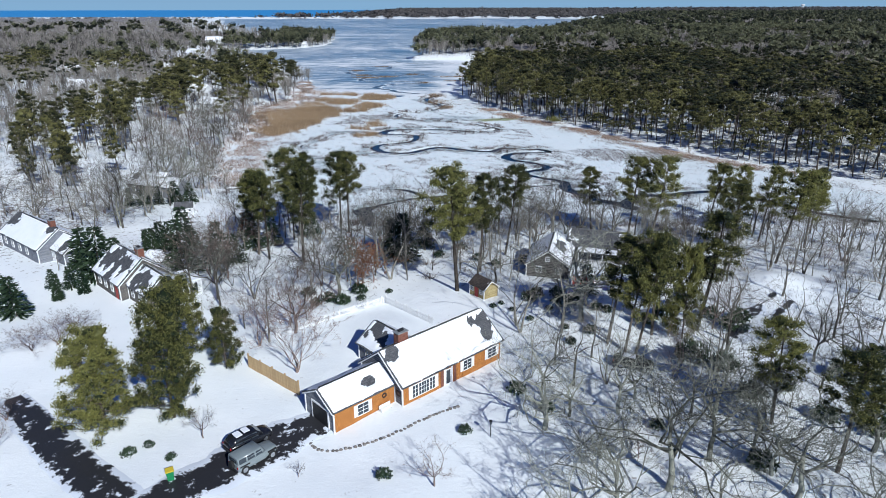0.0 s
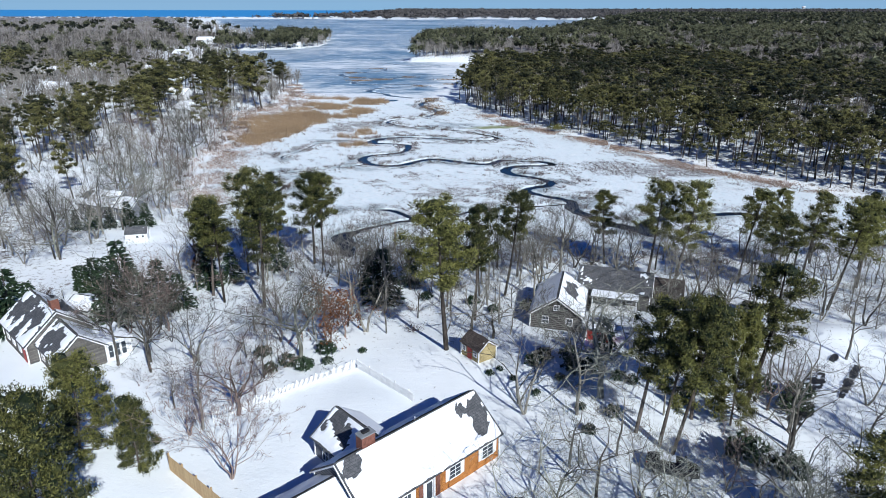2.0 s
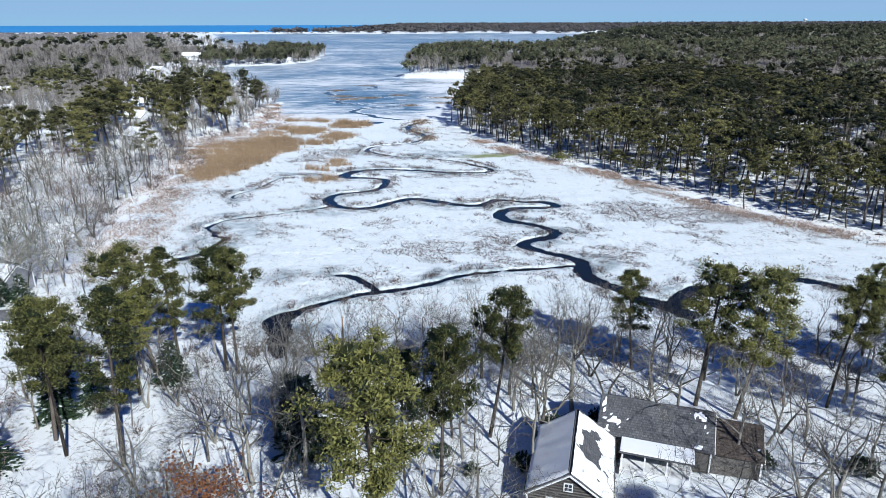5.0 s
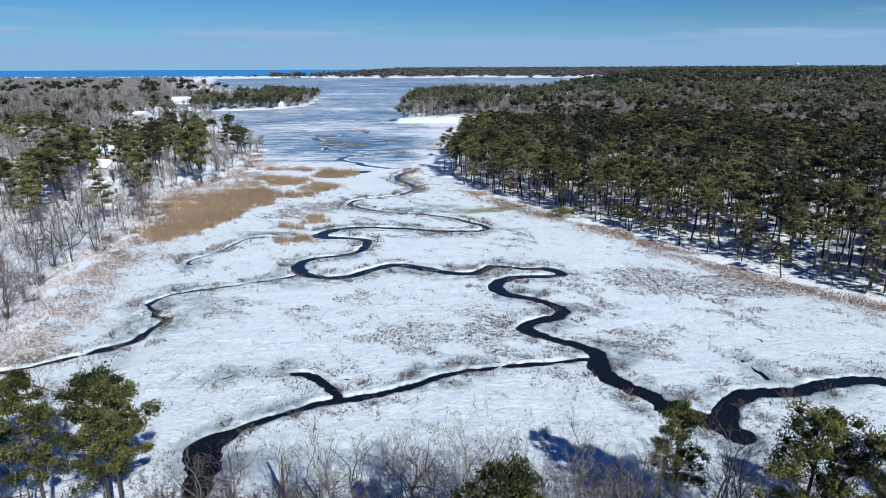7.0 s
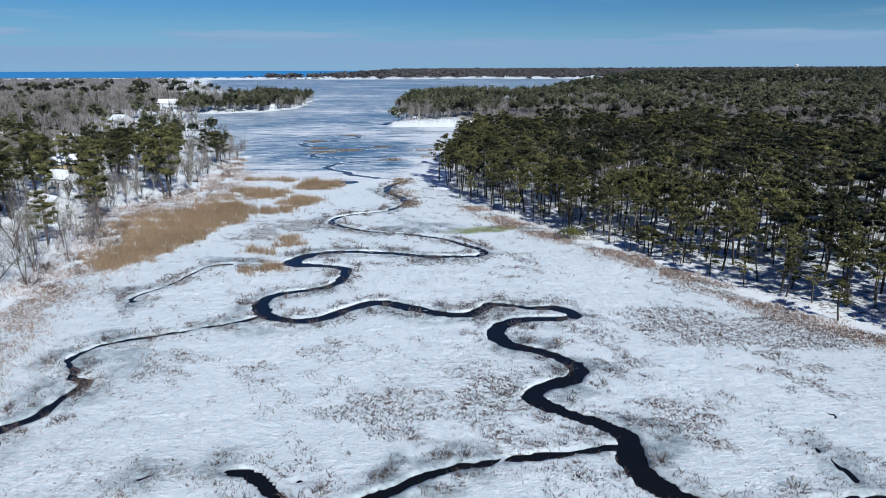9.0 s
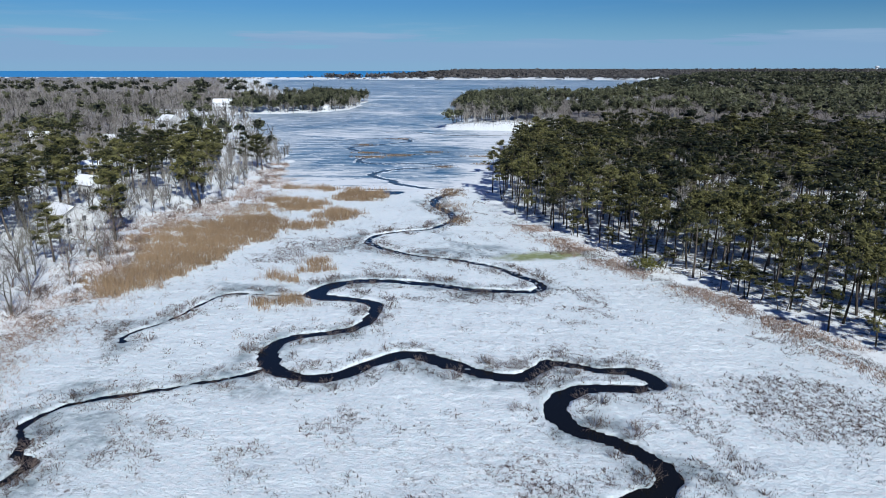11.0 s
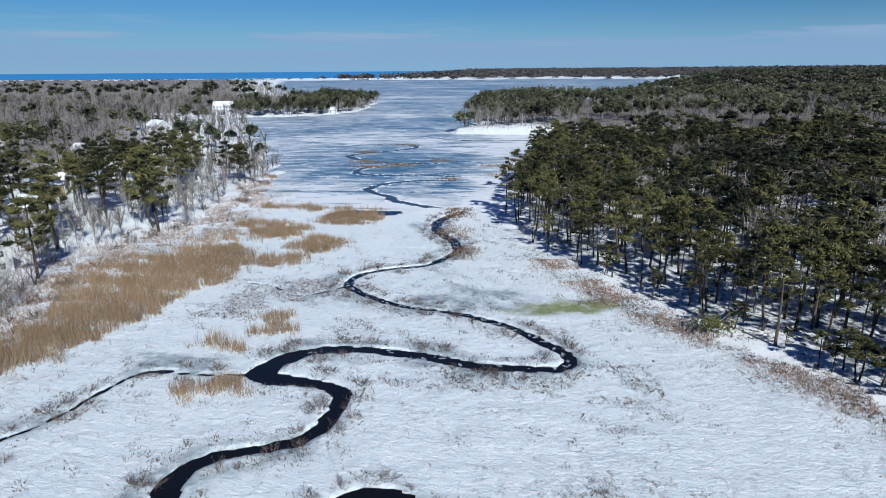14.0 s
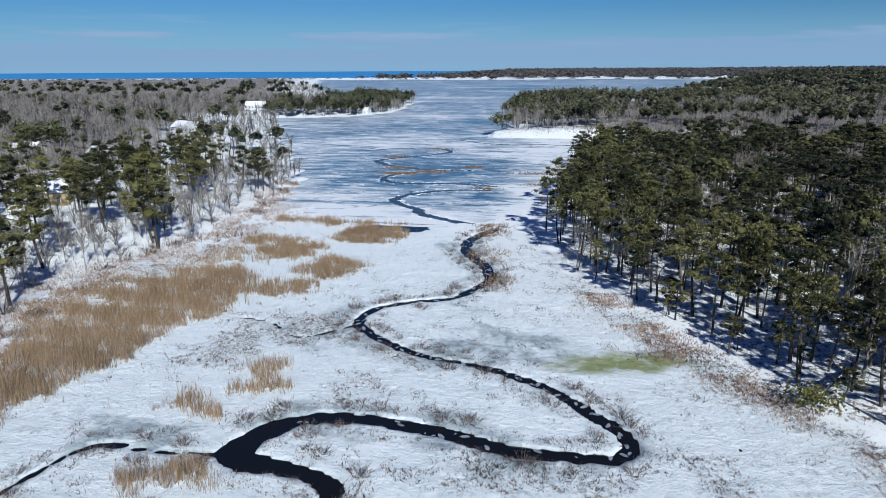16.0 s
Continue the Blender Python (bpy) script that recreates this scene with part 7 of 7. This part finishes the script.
CLUMPS = [(-56.2, 346.7, 14.0, 8.8, 1.6), (-39.7, 331.1, 7.8, 11.7, 1.9), (-53.7, 313.9, 6.4, 12.9, 1.9), (-40.2, 302.7, 6.0, 9.8, 2.0), (-45.9, 288.6, 8.4, 4.4, 1.5), (-62.9, 322.3, 4.9, 4.6, 1.3), (-38.1, 345.9, 3.4, 3.6, 1.2), (-31.3, 254.1, 2.9, 6.0, 1.5), (-37.7, 246.0, 2.7, 3.6, 1.1), (-29.9, 231.8, 3.5, 5.5, 1.8)]
THIN = [(-66.4, 302.9, 7.9, 17.0, 0.9), (-77.3, 276.9, 9.3, 20.0, 0.9), (-69.5, 241.6, 5.8, 12.1, 0.9), (-56.3, 206.2, 6.3, 10.4, 0.7)]
rg = np.random.RandomState(12)


def within(x, y, outline):
    """Which places lie inside an outline of plan points."""
    ins = np.zeros(len(x), bool)
    for (x0, y0), (x1, y1) in zip(outline, outline[1:] + outline[:1]):
        cross = (y0 > y) != (y1 > y)
        ins ^= cross & (x < (x1 - x0) * (y - y0) / (y1 - y0 + 1e-9) + x0)
    return ins


x, y = rg.uniform(-105, -20, 190000), rg.uniform(215, 345, 190000)
jx, jy = 1.6 * waves(x, y, 6, 41) + rg.normal(0, 0.8, len(x)), 1.6 * waves(x, y, 7, 44) + rg.normal(0, 0.9, len(x))
big = within(x + jx, y + jy, BED)
small = patches(x + jx * 0.6, y + jy * 0.6, [(c[0], c[1], c[2], c[3] * 0.66, 1.0) for c in CLUMPS])
thin = patches(x, y, THIN)
full = 0.5 * waves(x, y, 9, 43) + 0.35 * waves(x, y, 3.6, 46) + rg.uniform(-0.6, 0.6, len(x))
west_edge = np.clip((x + 79 - 0.10 * (y - 270)) / 16, 0, 1)
ok = ((big & (full > 0.22 - 0.8 * west_edge)) | ((small > 0.28) & (full > -0.6)) | (thin + 0.6 * full > 0.85)) & (creek_gap(x, y) > 0.3)
bh = np.where(small > 0.28, 1.5 + 0.5 * small, np.where(big, 1.95, 1.0)) * (1 + 0.15 * waves(x, y, 8, 45))
x, y, bh = x[ok], y[ok], bh[ok]
blades_mesh("reed_bed", x, y, land(x, y), bh, 0.08, 0.065, M["reed"], "tall dry golden-brown reeds in dense beds", "reeds", 13, 2, 0.2)

# dead grass that stands through the snow, in patches
x, y = rg.uniform(-85, 100, 270000), rg.uniform(132, 345, 270000)
w, e, s = outside(x, y)
g = creek_gap(x, y)
inside = -np.maximum(np.maximum(w, e), s)
patch = 0.25 * waves(x, y, 26, 31) + 0.45 * waves(x, y, 7, 32) + 1.25 * patches(x, y, STUBBLE) + 0.75 * np.exp(-((g - 1.8) / 1.8) ** 2) + 0.5 * np.exp(-((inside - 3) / 4) ** 2) - 0.25 * step01((y - 290) / 30)
ok = (inside > -1) & (g > 0.25) & (patch + rg.uniform(-0.4, 0.4, len(x)) > 0.60)
x, y = x[ok], y[ok]
blades_mesh("marsh_grass", x, y, land(x, y), np.full(len(x), 0.38), 0.25, 0.09, M["stubble"], "brown dead marsh grass poking through the snow", "grass", 14, 3, 0.6)

# pale brush and dead grass on the west bank, between the reeds and the woods
yy = rg.uniform(160, 400, 17000)
xx = np.interp(yy, *np.array(SHORE_W).T) + rg.normal(0, 5.5, len(yy))
ok = (waves(xx, yy, 15, 48) > -0.5) & (creek_gap(xx, yy) > 0.3)
xx, yy = xx[ok], yy[ok]
blades_mesh("bank_brush", xx, yy, land(xx, yy), np.full(len(xx), 0.8), 0.2, 0.06, M["fringe"], "pale pinkish brush and dead grass on the snowy west bank", "brush", 18, 3, 0.7)

# tan grass fringe along the foot of the pine wood
yy = rg.uniform(178, 296, 15000)
xx = np.interp(yy, *np.array(SHORE_E).T) - rg.normal(1.8, 2.8, len(yy))
ok = waves(xx, yy, 16, 47) > -0.45
xx, yy = xx[ok], yy[ok]
blades_mesh("fringe_grass", xx, yy, land(xx, yy), np.full(len(xx), 0.55), 0.15, 0.09, M["fringe"], "dry tan grass along the edge of the pine wood", "grass", 15, 2, 0.5)

# leafless shrubs along the creeks, each its own
rb = random.Random(21)
made = 0
along = np.vstack([c[::3] for c in CREEKS[:7]])
rb_order = list(range(len(along)))
rb.shuffle(rb_order)
placed = []
for i in rb_order:
    if made >= 298:
        break
    ox, oy, ow = along[i]
    a, d = rb.uniform(0, 6.3), ow / 2 + rb.uniform(0.7, 3.2)
    x, y = ox + math.cos(a) * d, oy + math.sin(a) * d
    if y < 134 or not on_marsh(np.array([x]), np.array([y]), 0.5)[0] or (y < 200 and rb.random() < 0.35):
        continue
    if any((x - a_) ** 2 + (y - b_) ** 2 < 0.8 for a_, b_ in placed):
        continue
    placed.append((x, y))
    made += 1
    sz = rb.uniform(0.7, 1.6)
    b = tagged(new("marsh_shrub", SHRUBS[made % 4]), "leafless grey-brown shrub on the snowy creek bank", "shrub", "marsh shrubs")
    b.matrix_basis = pose(x, y, ground_z(x, y) - 0.05, 0, 0, rb.uniform(0, 360)) @ Matrix.Diagonal((sz * 1.15, sz * 1.15, sz, 1))

# brown thickets where the reeds meet the west woods, and along the south bank
count = 0
for x0, x1, y0, y1, n in ((-100, -60, 150, 330, 150), (-60, 60, 126, 134, 50), (-95, -76, 310, 400, 40)):
    for _ in range(n):
        x, y = rb.uniform(x0, x1), rb.uniform(y0, y1)
        w, e, s = [float(v[0]) for v in outside(np.array([x]), np.array([y]))]
        if not (-2.5 < max(w, s) < 12):
            continue
        sz = rb.uniform(1.1, 2.2)
        b = tagged(new("thicket_shrub", SHRUBS[count % 4]), "dense leafless brown shrub on the snowy shore", "shrub", "shore thicket")
        b.matrix_basis = pose(x, y, ground_z(x, y) - 0.05, 0, 0, rb.uniform(0, 360)) @ Matrix.Diagonal((sz * 1.1, sz * 1.1, sz, 1))
        count += 1

# the fallen pine at the wood's edge, with its root plate
fall = thing("fallen_tree", pose(45.0, 267.5, 0.7), "fallen pine with snow on its trunk and green crown", "tree")
s = Soup()
s.tube([(0, 0, 0.5), (-3.5, -4.5, 0.9), (-7.6, -9.6, 0.5)], [0.26, 0.2, 0.1], 7)
for k in range(12):
    p = Vector((-0.4 - 0.55 * k, -0.5 - 0.72 * k, 0.75))
    s.spike(p, p + Vector((rb.uniform(-1.5, 1.5), rb.uniform(-1.2, 1.2), rb.uniform(0.3, 1.4))), 0.05)
part("trunk", s.mesh("fallen_trunk", M["pine_bark"], True), fall)
s = Soup()
s.tube([(-0.5, -0.6, 0.86), (-3.5, -4.5, 1.12), (-6.4, -8.2, 0.75)], [0.1, 0.12, 0.05], 6)
part("snow_cover", s.mesh("trunk_snow", M["snow"], True), fall)
s = Soup()
for k in range(26):
    a = rb.uniform(0, 6.3)
    s.spike((0.1, 0.1, 0.7), (0.5 + 0.4 * rb.random(), 0.5 + 1.3 * math.cos(a), 0.7 + 1.2 * math.sin(a)), 0.13)
part("root_plate", s.mesh("root_plate", M["pine_bark"]), fall, "torn-up dark root plate")
s = Soup()
for k in range(340):
    c = Vector((-7.8, -9.8, 0.5)) + Vector((rb.gauss(0, 1.7), rb.gauss(0, 1.5), abs(rb.gauss(0, 0.95))))
    tuft(s, rb, c, 0.36, 4, 0.22)
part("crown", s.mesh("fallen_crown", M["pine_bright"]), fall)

# a broken orange snag on the south bank
snag = thing("broken_snag", pose(-8.9, 134.1, 0.1), "broken tree stump with fresh orange heartwood", "tree")
s = Soup()
s.tube([(0, 0, -0.3), (0.05, 0, 3.2)], [0.17, 0.14], 7)
part("trunk", s.mesh("snag_trunk", M["pine_bark"], True), snag)
s = Soup()
s.tube([(0.05, 0, 3.2), (0.07, 0.02, 4.3), (0.1, 0.02, 4.9)], [0.13, 0.1, 0.02], 6)
part("heartwood", s.mesh("snag_heartwood", M["raw_wood"], True), snag, "splintered orange wood")

# refrozen bends of the creek out on the bay ice
for n, line in enumerate(([(-10, 342, 2.6), (-17.5, 346.4, 2.4), (-31.8, 356, 2.6), (-35.4, 363, 2.4), (-42, 369, 2.2), (-45.5, 376.7, 2.6), (-41, 387, 2.4), (-30.9, 394, 2.2), (-17.7, 396, 1.6)],
                          [(-16.5, 403.3, 1.6), (-32.8, 406.5, 2.0), (-48.6, 404.5, 2.4), (-58.1, 409.5, 2.6), (-59.5, 420, 2.4), (-51, 431, 2.2), (-39, 437, 1.8), (-30, 437, 1.4)],
                          [(-30, 438, 1.2), (-46, 437, 1.8), (-60, 442, 2.4), (-70, 450, 2.8), (-75, 459, 2.6), (-69, 469, 2.4), (-57, 480, 2.6), (-49, 494, 2.4), (-60, 506, 2.0), (-78, 502, 1.8), (-95, 490, 1.4)],
                          [(12, 526, 2.2), (-8, 529, 2.4), (-24, 526, 2.6), (-40, 533, 2.2), (-56, 546, 2.0), (-72, 541, 1.6)])):
    p = spline(line, 0.8)
    t = np.gradient(p[:, :2], axis=0)
    t /= np.linalg.norm(t, axis=1, keepdims=True)
    nr = np.stack([-t[:, 1], t[:, 0]], 1)
    hw = (p[:, 2] / 1.7 * (1 + 0.35 * waves(p[:, 0], p[:, 1], 5, 90)))[:, None]
    V = np.stack([np.column_stack([p[:, :2] + nr * hw * f, np.full(len(p), -0.09)]) for f in (-1, 0, 1)], 1).reshape(-1, 3)
    tagged(new("water", sheet("refrozen_channel", V, grid_faces(3, len(p))[:, ::-1], M["dark_ice"])), "dark refrozen creek channel winding through the bay ice", "ice", kind="structure")
    # broken white floes and grass along its edges
    k = rg.randint(0, len(p), 150)
    sd = rg.choice([-1, 1], 150)
    off = (p[k, 2] / 2 * rg.uniform(1.0, 2.4, 150) * sd)[:, None]
    c = p[k, :2] + nr[k] * off
    s = Soup()
    for (x, y), z in zip(c, rg.uniform(0.2, 0.55, 150)):
        m_ = len(s.v)
        for q in range(5):
            a = q * 1.256 + rg.uniform(-0.3, 0.3)
            s.v.append(Vector((x + math.cos(a) * z * 1.4, y + math.sin(a) * z * 0.8, -0.12)))
        s.v.append(Vector((x, y, -0.1 + 0.22 * z)))
        s.f += [(m_ + q, m_ + (q + 1) % 5, m_ + 5) for q in range(5)]
    tagged(new("ice_floes", s.mesh("ice_floes", M["snow"])), "small broken white floes along the refrozen channel", "ice", kind="stuff")
xs, ys = [], []
for cx_, cy_, rx_, ry_, n in ((-11, 338, 5, 6, 260), (-9, 318, 7, 8, 300), (-5, 300, 4, 6, 260), (-57, 425, 8, 2.5, 300), (-45, 432, 7, 2.5, 260), (-20, 398, 5, 1.5, 120), (0, 432, 14, 2.5, 320), (10, 452, 9, 4, 300), (14, 470, 7, 5, 260), (-30, 446, 7, 2, 160), (-70, 472, 6, 3, 160), (-62, 440, 7, 2, 200), (-55, 503, 8, 3, 120), (-12, 345, 4, 3, 160), (-2, 408, 6, 2, 150), (20, 540, 18, 5, 260)):
    xs.append(rg.normal(cx_, rx_ * 0.5, n)), ys.append(rg.normal(cy_, ry_ * 0.5, n))
xs, ys = np.concatenate(xs), np.concatenate(ys)
blades_mesh("ice_grass", xs, ys, np.full(len(xs), -0.1), np.full(len(xs), 0.9), 0.15, 0.16, M["reed"], "tufts of dry brown grass standing in the ice", "grass", 17, 2, 0.4)

# thin broken ice in the upper bends of the creek
floes = Soup()
for c in (CREEKS[2], CREEKS[1][::2], CREEKS[0][::3]):
    for x, y, w_ in c[::2]:
        if rb.random() < (0.7 if y > 243 else 0.08):
            u, v = rb.uniform(-0.42, 0.42) * w_, rb.uniform(-0.42, 0.42) * w_
            size, turn, m_ = rb.uniform(0.12, 0.45), rb.uniform(0, 6.3), len(floes.v)
            for q in range(6):
                a = q * 1.047 + rb.uniform(-0.3, 0.3)
                dx, dy = math.cos(a) * size * 1.5, math.sin(a) * size * 0.7
                floes.v.append(Vector((x + u + dx * math.cos(turn) - dy * math.sin(turn), y + v + dx * math.sin(turn) + dy * math.cos(turn), -0.105)))
            floes.f.append(tuple(range(m_, m_ + 6)))
tagged(new("creek_floes", floes.mesh("creek_floes", M["thin_ice"])), "thin grey plates of broken ice on the creek", "ice", kind="stuff")
